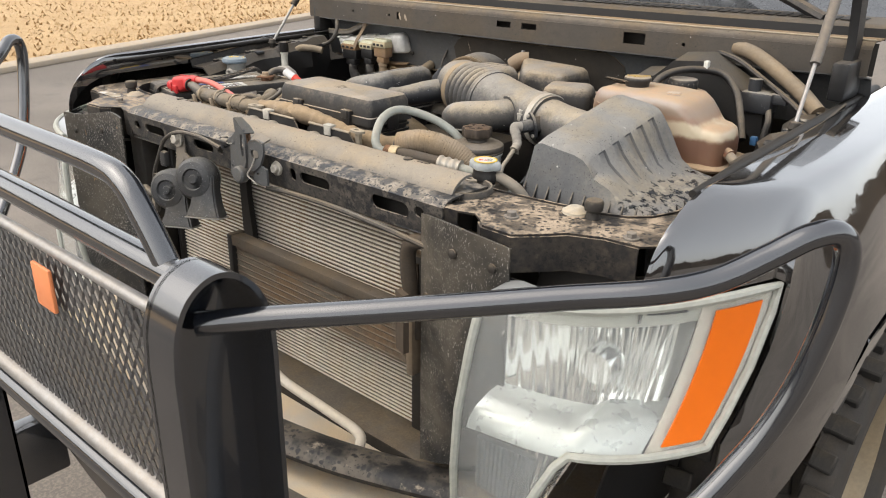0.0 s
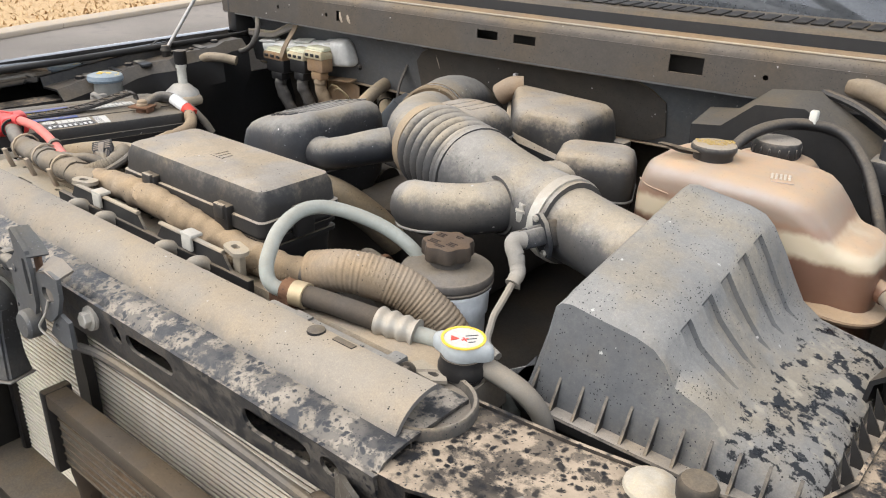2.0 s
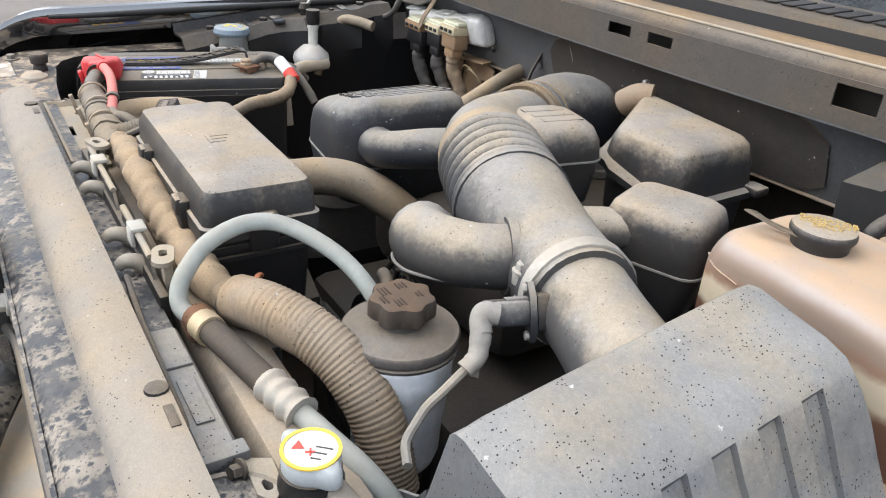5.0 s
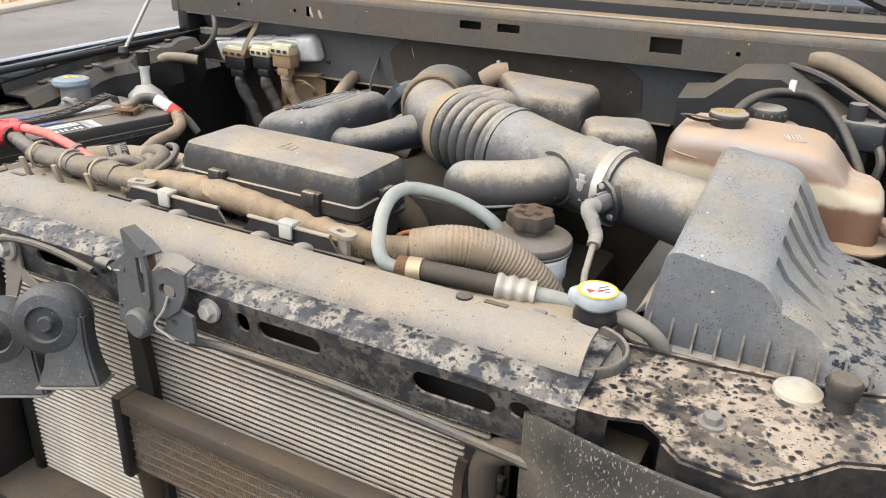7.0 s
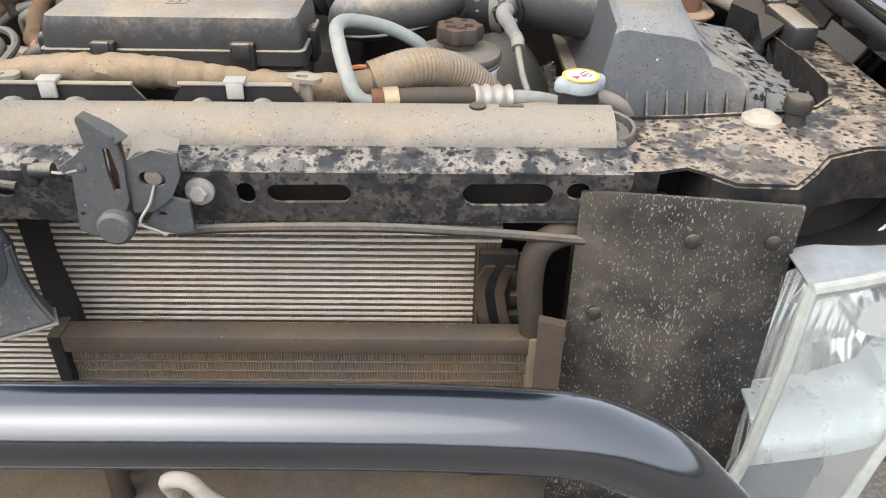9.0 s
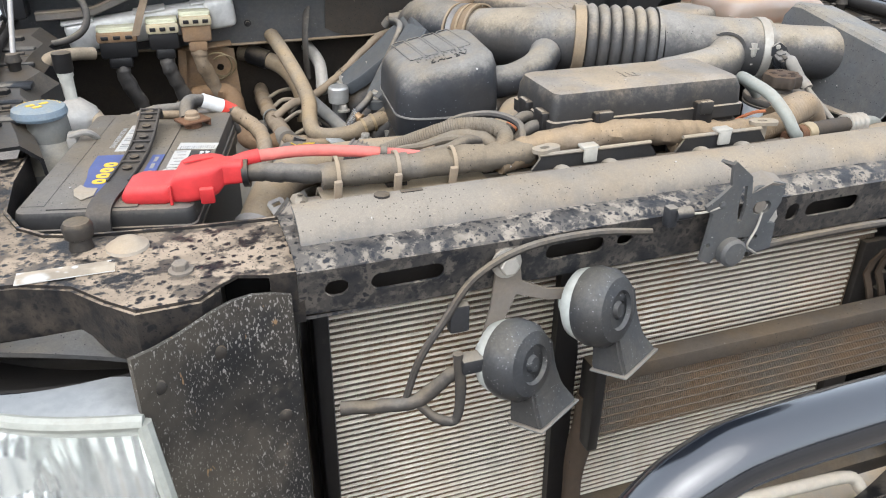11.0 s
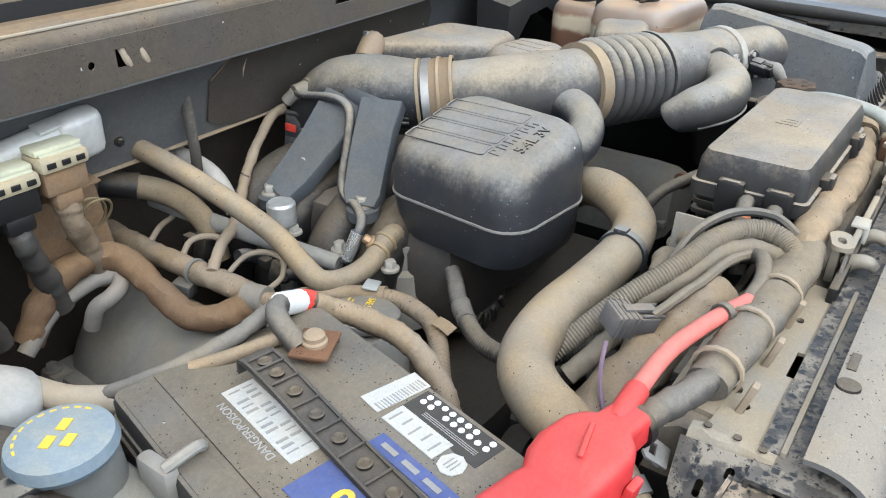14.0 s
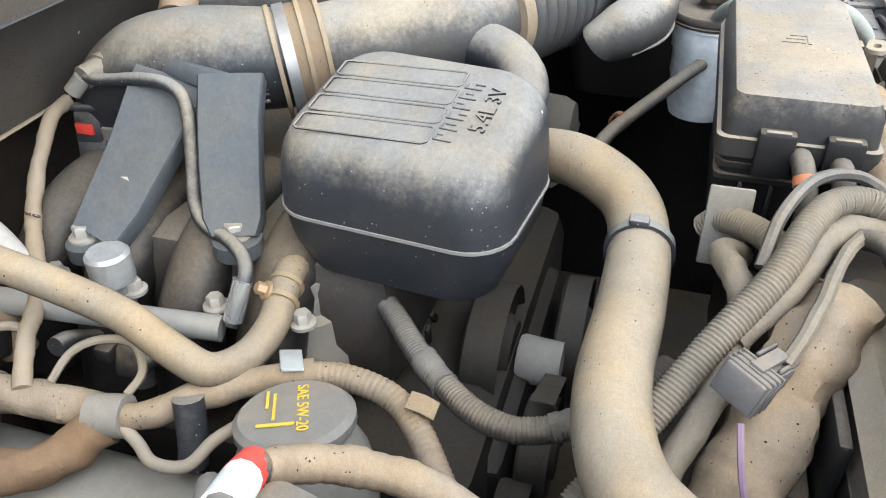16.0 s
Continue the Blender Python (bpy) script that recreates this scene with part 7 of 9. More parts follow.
part("clamp_ear", plate([(-0.008, -0.009), (0.008, -0.009), (0.009, 0.007), (0.006, 0.01), (-0.006, 0.01), (-0.009, 0.007)], [[(-0.0045, 0.001), (0.0045, 0.001), (0.0045, 0.006), (-0.0045, 0.006)]], 0.002, EAR), STEEL, hose)
part("clamp_ear", box((0, 0, 0), (0.01, 0.005, 0.006), 0.001, EAR @ Matrix.Translation((0.0, -0.005, -0.0035))), STEEL, hose)

settle(hose, 0.002, 0.003, -0.012)
CONDUIT = dusty("braided_grey_conduit", (0.1, 0.085, 0.066), 0.75, 0.62, 0.35, (0.32, 0.265, 0.195), relief=0.8)
bundle = thing("wiring_bundle", (-0.28, 0.17, 1.18), "wiring bundle with ribbed loom, torn tape and a grey plug", "wiring harness")
TAPE_GREY = dusty("dusty_flat_tape", (0.06, 0.056, 0.05), 0.65, 0.66, 0.3, (0.31, 0.26, 0.2), specks=0.1, relief=0.4)
trunk = spline([(-0.378, 0.143, 1.21), (-0.33, 0.1405, 1.212), (-0.28, 0.137, 1.213), (-0.24, 0.134, 1.214), (-0.2, 0.133, 1.214), (-0.165, 0.134, 1.214), (-0.13, 0.137, 1.216)], 6)
part("wrapped_trunk", tube(trunk, 0.0128, 14, 2), TAPE_GREY, bundle)
rnd = random.Random(21)
for i in range(0, len(trunk) - 5, 3):
    a, b = trunk[i], trunk[i + 5]
    k = rnd.uniform(0.0155, 0.0178)
    lean = Vector((0, rnd.uniform(-0.0015, 0.0015), rnd.uniform(-0.0012, 0.0012)))
    bm = tube([a, a.lerp(b, 0.35) + lean, a.lerp(b, 0.7) + lean, b], k, 16, 2, flat=0.82, ends=[0.93, 0.97, 1.0, 1.05])
    for v in bm.verts:
        v.co += noise.noise_vector(v.co * 70) * 0.002
    part("tape_turn", bm, TAPE_GREY, bundle)
part("ribbed_arch", tube([(-0.365, 0.305, 1.125), (-0.325, 0.275, 1.155), (-0.285, 0.245, 1.188), (-0.245, 0.214, 1.214), (-0.21, 0.198, 1.228), (-0.182, 0.182, 1.231), (-0.17, 0.16, 1.229), (-0.18, 0.138, 1.222), (-0.205, 0.127, 1.212)], 0.0092, 12, wave=0.045, pitch=0.0028), CONDUIT, bundle)
part("ribbed_arch", wrap([(-0.275, 0.232, 1.186), (-0.242, 0.204, 1.207), (-0.212, 0.188, 1.219), (-0.19, 0.17, 1.22), (-0.185, 0.15, 1.216), (-0.2, 0.135, 1.21)], 0.0085, 0.006, seed=31), CONDUIT, bundle)
part("ribbed_arch", tube([(-0.138, 0.25, 1.175), (-0.145, 0.24, 1.188), (-0.165, 0.222, 1.196), (-0.19, 0.205, 1.198), (-0.22, 0.19, 1.192)], 0.0095, 12, wave=0.045, pitch=0.0028), CONDUIT, bundle)
part("thin_cable", tube([(-0.235, 0.222, 1.212), (-0.205, 0.213, 1.232), (-0.17, 0.193, 1.24), (-0.15, 0.165, 1.236), (-0.155, 0.14, 1.225)], 0.0042, 8), LOOM, bundle)
part("thin_loom", wrap([(-0.17, 0.225, 1.175), (-0.19, 0.24, 1.19), (-0.22, 0.235, 1.197), (-0.25, 0.228, 1.19), (-0.3, 0.24, 1.165), (-0.34, 0.26, 1.14)], 0.009, seed=23), CONDUIT, bundle)
part("taped_roll", wrap([(-0.37, 0.235, 1.11), (-0.336, 0.221, 1.135), (-0.3, 0.205, 1.16), (-0.265, 0.188, 1.182), (-0.238, 0.173, 1.196)], 0.0235, 0.022, 18, 24), BROWN_TAPE, bundle)
GREY_PLUG = dusty("grey_plug", (0.085, 0.088, 0.098), 0.5, 0.5, 0.15)
P = Matrix.Translation((-0.312, 0.223, 1.194)) @ pose(0, 0, 0, 10, 14, -33)
plug = part("plug", joined(box((0, 0, 0), (0.02, 0.019, 0.016), 0.002, P @ Matrix.Translation((0.011, 0, 0))), box((0, 0, 0), (0.022, 0.024, 0.02), 0.002, P @ Matrix.Translation((-0.011, 0, 0.001))), box((0, 0, 0), (0.03, 0.008, 0.004), 0.001, P @ Matrix.Translation((0.002, 0, 0.0115)))), GREY_PLUG, bundle, "grey plastic plug")
for i in range(4):
    part("plug_rib", box((0, 0, 0), (0.0014, 0.0262, 0.0222), 0.0004, P @ Matrix.Translation((-0.019 + 0.005 * i, 0, 0.001)), 1), GREY_PLUG, plug)
for w in (-0.007, 0.007):
    part("plug_rail", box((0, 0, 0), (0.022, 0.0024, 0.004), 0.0008, P @ Matrix.Translation((0.014, w, 0.009)), 1), GREY_PLUG, plug)
part("plug_wire", wrap([(-0.302, 0.209, 1.198), (-0.28, 0.198, 1.208), (-0.25, 0.187, 1.215), (-0.225, 0.178, 1.222), (-0.2, 0.165, 1.222)], 0.0042, 0.006, 8, 33), CONDUIT, bundle)
part("violet_wire", tube([(-0.34, 0.23, 1.187), (-0.352, 0.227, 1.172), (-0.36, 0.222, 1.155), (-0.368, 0.212, 1.135)], 0.0018, 6), dusty("violet_wire", (0.25, 0.16, 0.26), 0.6, 0.3, 0.2), bundle)
for x, y in ((-0.362, 0.142), (-0.3, 0.139), (-0.24, 0.134)):
    part("tie", disc_ring((x, y, 1.2125), (1, -0.05, 0), 0.0165, 0.004, 0.002, 14), dusty("tan_tie", (0.3, 0.24, 0.17), 0.7, 0.6, 0.3), bundle)
    part("hanger", box((x - 0.004, 0.12, 1.196), (0.008, 0.005, 0.04), 0.001, pose(0, 0, 0, 15, 0, 0)), dusty("sandy_hanger", (0.25, 0.2, 0.15), 0.7, 0.7, 0.4), bundle)

# ---- engine ----
engine = thing("engine", (0, 0.55, 0.75), "dusty V8 engine with grey valve covers, pulleys and alternator", "engine")
# near-black block: the shade deep in the bay is put into its colour
part("block", box((0.0, 0.62, 0.82), (0.5, 0.46, 0.26), 0.03), dusty("near_black_block", (0.012, 0.012, 0.012), 0.6, 0.15, 0.04), engine)


def valve_cover(s):
    rings = []
    for y, k in ((0.41, 0.8), (0.425, 0.95), (0.46, 1), (0.6, 1), (0.78, 1), (0.84, 0.95), (0.855, 0.8)):
        prof = [(0.468, 0.93), (0.462, 0.965), (0.452, 0.985), (0.436, 1.008), (0.418, 1.025), (0.396, 1.037), (0.37, 1.041), (0.345, 1.034), (0.328, 1.015), (0.32, 0.98), (0.322, 0.92)]
        rings.append([(s * (0.4 + (x - 0.4) * k), y, 0.98 + (z - 0.98) * k) for x, z in prof])
    return loft(rings)


for s in (-1, 1):
    vc = part("valve_cover", valve_cover(s), CAST_GREY, engine)
    part("gasket_flange", box((s * 0.4, 0.64, 0.955), (0.16, 0.46, 0.014), 0.005), CAST_GREY, vc)
    for y in (0.45, 0.53, 0.61, 0.69, 0.77, 0.85):
        part("lug", joined(box((s * 0.476, y, 0.958), (0.026, 0.034, 0.016), 0.005), bolt((s * 0.479, y, 0.966), 0.007, 0.01)), CASTING, vc)
part("exhaust_manifold", tube([(-0.52, 0.45, 0.86), (-0.525, 0.55, 0.88), (-0.53, 0.65, 0.895), (-0.525, 0.75, 0.885), (-0.51, 0.85, 0.84)], 0.03, 14, ends=[1, 1.15, 0.95, 1.2, 0.95, 1.15, 1]), dusty("rusty_manifold", (0.17, 0.085, 0.05), 0.8, 0.5, 0.2, (0.3, 0.19, 0.12), patch=40.0, relief=0.6), engine, "rusty exhaust manifold")
for y in (0.55, 0.66, 0.77):
    part("exhaust_port", tube([(-0.528, y, 0.885), (-0.5, y, 0.9), (-0.46, y, 0.91)], 0.022, 12), RUST, engine)
# sheet added to hide the ground; its black stands for the bay's deep shade
part("bay_blank", box((0.0, 0.52, 0.56), (1.24, 1.1, 0.02), 0.005), RUBBER, engine)
# front cover darkened likewise, with the bay's shade in its colour
part("front_cover", box((-0.03, 0.4, 0.83), (0.34, 0.05, 0.2), 0.02), dusty("dark_front_cover", (0.012, 0.012, 0.013), 0.5, 0.12, 0.04), engine)
part("filler_hump", lathe([(0, 1.02), (0.05, 1.02), (0.047, 1.07), (0.036, 1.098), (0, 1.099)], Matrix.Translation((-0.338, 0.486, 0)), 24), CAST_GREY, engine)
CAPM = Matrix.Translation((-0.335, 0.488, 1.1)) @ pose(0, 0, 0, -6, 10, 0)
oc = part("oil_cap", lathe([(0, 0), (0.038, 0), (0.04, 0.003), (0.04, 0.009), (0.036, 0.013), (0, 0.014)], CAPM, 32), dusty("grey_cap", (0.15, 0.15, 0.145), 0.5, 0.45, 0.2), engine, "grey oil cap with yellow print")
part("print", lettering("SAE 5W-20", 0.011, CAPM @ pose(0.004, -0.004, 0.0142, 0, 0, 205), 0.0003), LABEL_YELLOW, oc)
bm = bmesh.new()
for c, sz, a in (((0.0, 0.014, 0.0145), (0.03, 0.002, 0.0006), 25), ((0.006, 0.022, 0.0145), (0.02, 0.002, 0.0006), 25), ((-0.018, 0.004, 0.0145), (0.003, 0.024, 0.0006), 20)):
    add(bm, box(c, sz, 0, pose(0, 0, 0, 0, 0, a)), CAPM)
part("print_bar", bm, LABEL_YELLOW, oc)
part("grey_tag", box((-0.285, 0.515, 1.108), (0.03, 0.016, 0.003), 0.001, pose(0, 0, 0, 10, 15, 30)), dusty("grey_tag", (0.4, 0.42, 0.41), 0.5, 0.3, 0.1), engine)
# thermostat tower, runners, coils
part("thermostat", lathe([(0.035, 1.02), (0.033, 1.05), (0.024, 1.06), (0.022, 1.085), (0.014, 1.09), (0.0135, 1.12), (0, 1.12)], Matrix.Translation((-0.192, 0.545, -0.012)), 24), CASTING, engine)
part("intake_manifold", box((-0.03, 0.65, 1.06), (0.34, 0.36, 0.14), 0.03), dusty("black_manifold", (0.016, 0.016, 0.018), 0.5, 0.4, 0.1), engine)
for i, y in enumerate((0.56, 0.635, 0.71, 0.785)):
    part("runner", tube([(-0.08, y, 1.12), (-0.14, y, 1.125), (-0.19, y + 0.004, 1.105), (-0.225, y + 0.008, 1.06), (-0.24, y + 0.01, 1.0)], 0.029, 16, 5), DARK_PLASTIC, engine)
    part("bolt", bolt((-0.236, y - 0.03, 1.098), 0.007, 0.012), ZINC, engine)
    part("injector", tube([(-0.26, y, 1.06), (-0.285, y, 1.08), (-0.3, y, 1.085)], 0.008, 10), CLEANER_PLASTIC, engine)
part("fuel_rail", tube([(-0.3, 0.86, 1.118), (-0.285, 0.76, 1.108), (-0.252, 0.592, 1.092)], 0.0105, 14), dusty("grey_fuel_rail", (0.27, 0.27, 0.26), 0.5, 0.5, 0.2, (0.33, 0.29, 0.23), metal=0.2), engine)
part("silver_cap", lathe([(0, 0), (0.017, 0), (0.0175, 0.003), (0.0175, 0.024), (0.015, 0.027), (0, 0.027)], Matrix.Translation((-0.241, 0.692, 1.112)), 28), dusty("silver_cap", (0.6, 0.6, 0.58), 0.35, 0.2, 0.08, metal=0.6), engine)
part("cap_stem", lathe([(0.012, 1.0), (0.012, 1.116), (0, 1.116)], Matrix.Translation((-0.241, 0.692, 0)), 14), STEEL, engine)
# alternator and pulleys at the front
AC = Vector((-0.108, 0.478, 1.03))
DARK_ALLOY = dusty("dark_alloy", (0.19, 0.185, 0.175), 0.5, 0.45, 0.2, (0.3, 0.26, 0.21))
alt = part("alternator", lathe([(0, 0), (0.05, 0), (0.062, 0.008), (0.064, 0.02), (0.064, 0.075), (0.055, 0.095), (0, 0.1)], axis(AC, AC + Vector((0, 1, 0))), 32), DARK_ALLOY, engine)
for i in range(14):
    a = 2 * math.pi * i / 14
    for k, (r, y) in enumerate(((0.045, AC.y - 0.002), (0.0635, AC.y + 0.032))):
        part("vent_slot", box((AC.x + r * math.cos(a), y, AC.z + r * math.sin(a)), (0.007 if k else 0.024, 0.044 if k else 0.006, 0.015 if k else 0.009), 0.002, pose(0, 0, 0, 0, -math.degrees(a), 0), seg=1), RUBBER, alt)
# pulleys coloured dark to carry the shade low in the bay
for c, r, w in (((-0.045, 0.4, 0.93), 0.075, 0.04), ((-0.15, 0.335, 0.92), 0.05, 0.03), ((0.03, 0.33, 0.90), 0.075, 0.03), ((-0.22, 0.345, 0.9), 0.035, 0.03)):
    part("pulley", lathe([(0, 0), (r * 0.5, 0), (r * 0.6, 0.01), (r * 0.9, 0.01), (r, 0.004), (r, w), (r * 0.95, w + 0.003), (0, w + 0.003)], axis(c, (c[0], c[1] + 1, c[2])), 30), dusty("black_pulley", (0.02, 0.02, 0.021), 0.45, 0.2, 0.06), engine)
part("pulley_hub", lathe([(0, 0), (0.024, 0), (0.026, 0.004), (0.024, 0.045), (0, 0.047)], axis((-0.045, 0.395, 0.93), (-0.045, 0.3, 0.93)), 20), ALU, engine)
part("drive_belt", loft([[(x, y, z) for y in (0.337, 0.357)] + [(x * 0.97, y, z * 0.998) for y in (0.357, 0.337)] for x, z in ((-0.2, 1.03), (-0.12, 0.985), (-0.1, 0.9), (-0.08, 0.85))]), RUBBER, engine)

heater = thing("heater_hose", (-0.3, 0.65, 1.12), "tan dust-coated heater hose bending to the thermostat", "hose")
part("hose", tube([(-0.335, 0.87, 1.21), (-0.325, 0.80, 1.198), (-0.313, 0.73, 1.174), (-0.304, 0.67, 1.15), (-0.303, 0.63, 1.135), (-0.31, 0.59, 1.118), (-0.308, 0.566, 1.106), (-0.287, 0.55, 1.104), (-0.254, 0.546, 1.107), (-0.224, 0.55, 1.117), (-0.202, 0.553, 1.121), (-0.19, 0.552, 1.112), (-0.188, 0.55, 1.085)], 0.0125, 14, 6), TAN_HOSE, heater)
part("clamp", joined(disc_ring((-0.218, 0.551, 1.118), (1, 0.1, 0.25), 0.0126, 0.004, 0.002, 16), disc_ring((-0.234, 0.548, 1.114), (1, 0.1, 0.3), 0.0126, 0.004, 0.002, 16)), dusty("brass_clamp", (0.4, 0.3, 0.17), 0.5, 0.4, 0.2, metal=0.5), heater)
part("clamp_screw", bolt((-0.236, 0.556, 1.125), 0.005, 0.01, (-0.5, 0.6, 0.6)), dusty("brass_screw", (0.4, 0.26, 0.14), 0.5, 0.3, 0.2, metal=0.4), heater)
heater2 = thing("heater_hose", (-0.3, 0.8, 1.1), "short dark heater hose at the firewall", "hose")
part("hose", tube([(-0.38, 0.87, 1.165), (-0.35, 0.845, 1.16), (-0.32, 0.815, 1.15), (-0.3, 0.79, 1.13), (-0.29, 0.77, 1.1), (-0.29, 0.76, 1.06)], 0.0145, 14), TAN_HOSE, heater2)
part("sleeve", tube([(-0.365, 0.858, 1.164), (-0.335, 0.83, 1.156)], 0.017, 14, 3), DARK_PLASTIC, heater2)
part("pipe", tube([(-0.26, 0.86, 1.17), (-0.25, 0.8, 1.15), (-0.255, 0.76, 1.11)], 0.011, 12), ALU, heater2)

ok = thing("sensor_lead", (-0.24, 0.72, 1.14), "tan taped sensor lead with a black and red plug", "wiring")
part("lead", wrap([(-0.112, 0.808, 1.198), (-0.135, 0.812, 1.19), (-0.17, 0.804, 1.166), (-0.212, 0.786, 1.137), (-0.27, 0.74, 1.115), (-0.322, 0.71, 1.108), (-0.352, 0.692, 1.094)], 0.0068, seed=31), dusty("tan_lead", (0.3, 0.23, 0.16), 0.7, 0.6, 0.4), ok)
part("tape_mark", lettering("OK", 0.009, Matrix.Translation((-0.2165, 0.7805, 1.1425)) @ pose(0, 0, 0, 15, -30, 125), 0.0004), PRINT, ok)
part("plug", joined(box((-0.11, 0.793, 1.142), (0.026, 0.03, 0.04), 0.004, pose(0, 0, 0, 0, 14, 10)), box((-0.106, 0.795, 1.172), (0.022, 0.026, 0.03), 0.003, pose(0, 0, 0, 0, 14, 10)), box((-0.104, 0.796, 1.19), (0.026, 0.03, 0.006), 0.002, pose(0, 0, 0, 0, 14, 10))), CLEANER_PLASTIC, ok)
part("red_lock", box((-0.119, 0.794, 1.174), (0.004, 0.018, 0.01), 0.001), PRINT_RED, ok, "red lock tab")

side_loom = thing("engine_harness", (-0.42, 0.6, 1.1), "tan taped engine harness lying over the valve cover", "wiring harness")
CLOTH = dusty("brown_cloth", (0.12, 0.07, 0.04), 0.85, 0.5, 0.3, (0.31, 0.21, 0.125), relief=0.6)
PALE_WIRE = dusty("pale_wire", (0.26, 0.22, 0.17), 0.7, 0.5, 0.25)
part("trunk", wrap([(-0.36, 0.87, 1.1), (-0.364, 0.82, 1.1), (-0.365, 0.77, 1.1), (-0.364, 0.717, 1.1), (-0.361, 0.67, 1.098), (-0.357, 0.635, 1.095), (-0.357, 0.61, 1.093)], 0.0135, 0.025, 14, 41), BROWN_TAPE, side_loom)
part("trunk", wrap([(-0.357, 0.61, 1.093), (-0.352, 0.588, 1.096), (-0.34, 0.566, 1.1), (-0.325, 0.545, 1.104), (-0.308, 0.51, 1.111), (-0.296, 0.477, 1.114)], 0.0105, 0.02, 14, 44), BROWN_TAPE, side_loom)
part("ribbed_tail", tube([(-0.298, 0.484, 1.113), (-0.292, 0.455, 1.112), (-0.296, 0.42, 1.106), (-0.316, 0.394, 1.099), (-0.345, 0.37, 1.089), (-0.37, 0.345, 1.07)], 0.0098, 12, wave=0.03, pitch=0.0045), BROWN_TAPE, side_loom)
part("tape_flag", sheet([[(-0.305 + 0.008 * w, 0.405 - 0.02 * q, 1.118 - 0.006 * q * q) for w in (-1, 0, 1)] for q in (0, 0.5, 1)], 0.001), BROWN_TAPE, side_loom)
part("cloth_branch", wrap([(-0.53, 0.77, 1.07), (-0.5, 0.765, 1.118), (-0.46, 0.762, 1.135), (-0.425, 0.752, 1.13), (-0.42, 0.715, 1.117), (-0.418, 0.68, 1.098), (-0.41, 0.65, 1.082), (-0.385, 0.63, 1.078), (-0.36, 0.615, 1.088)], 0.0155, 0.02, 14, 42), CLOTH, side_loom)
part("grey_tape", tube([(-0.359, 0.622, 1.094), (-0.354, 0.596, 1.095)], 0.0155, 14, 3), dusty("grey_cloth", (0.2, 0.195, 0.185), 0.8, 0.4, 0.3), side_loom)
part("tie", disc_ring((-0.364, 0.70, 1.1), (0, 1, 0), 0.014, 0.005, 0.0015, 14), dusty("grey_tie", (0.16, 0.17, 0.17), 0.6, 0.3, 0.2), side_loom)
part("plug", box((-0.377, 0.708, 1.082), (0.02, 0.024, 0.018), 0.003, pose(0, 0, 0, 10, 0, 20)), dusty("dark_plug", (0.04, 0.045, 0.05), 0.5, 0.4, 0.15), side_loom)
part("lead", tube([(-0.36, 0.6, 1.095), (-0.368, 0.58, 1.088), (-0.378, 0.562, 1.085), (-0.376, 0.537, 1.088), (-0.36, 0.523, 1.1), (-0.34, 0.512, 1.1)], 0.0045, 10), PALE_WIRE, side_loom)
part("coil_plug", tube([(-0.353, 0.552, 1.06), (-0.349, 0.55, 1.08), (-0.34, 0.553, 1.112)], 0.011, 12), CLEANER_PLASTIC, side_loom)
part("wire_loop", tube([(-0.352, 0.664, 1.1), (-0.33, 0.655, 1.118), (-0.318, 0.635, 1.126), (-0.31, 0.615, 1.12), (-0.325, 0.6, 1.11), (-0.34, 0.605, 1.1)], 0.0032, 8), PALE_WIRE, side_loom)
part("wire_loop", tube([(-0.36, 0.73, 1.105), (-0.34, 0.735, 1.118), (-0.322, 0.725, 1.12), (-0.318, 0.705, 1.118), (-0.335, 0.69, 1.11)], 0.0036, 8), PALE_WIRE, side_loom)
part("wire_loop", tube([(-0.36, 0.79, 1.105), (-0.335, 0.8, 1.115), (-0.31, 0.81, 1.115), (-0.29, 0.83, 1.11)], 0.0036, 8), PALE_WIRE, side_loom)
part("injector_plug", joined(box((-0.305, 0.625, 1.098), (0.018, 0.022, 0.026), 0.004, pose(0, 0, 0, 0, 20, 0)), box((-0.312, 0.64, 1.108), (0.012, 0.014, 0.012), 0.002)), DARK_PLASTIC, side_loom)
part("injector_plug", joined(box((-0.318, 0.742, 1.098), (0.018, 0.022, 0.026), 0.004, pose(0, 0, 0, 0, 20, 0)), box((-0.325, 0.757, 1.108), (0.012, 0.014, 0.012), 0.002)), DARK_PLASTIC, side_loom)
settle(side_loom, 0.011, 0.02, -0.014)
vent = thing("breather_hose", (-0.44, 0.77, 1.09), "grey breather hose looped beside the valve cover", "hose")
part("hose", tube([(-0.53, 0.78, 1.05), (-0.49, 0.785, 1.08), (-0.45, 0.782, 1.094), (-0.43, 0.775, 1.097), (-0.421, 0.765, 1.096), (-0.427, 0.752, 1.093), (-0.442, 0.75, 1.086), (-0.455, 0.76, 1.075), (-0.46, 0.77, 1.05)], 0.0095, 12), dusty("grey_hose_rubber", (0.2, 0.19, 0.18), 0.6, 0.5, 0.3), vent)
lead = thing("alternator_lead", (-0.2, 0.47, 1.08), "grey ribbed alternator lead sagging under the hose", "wiring")
part("conduit", tube([(-0.12, 0.56, 1.075), (-0.157, 0.515, 1.09), (-0.193, 0.474, 1.09), (-0.24, 0.433, 1.09), (-0.275, 0.392, 1.09), (-0.287, 0.366, 1.09), (-0.288, 0.345, 1.091), (-0.278, 0.315, 1.096), (-0.255, 0.285, 1.105), (-0.22, 0.26, 1.11)], 0.0095, 12, wave=0.04, pitch=0.003), LOOM, lead)
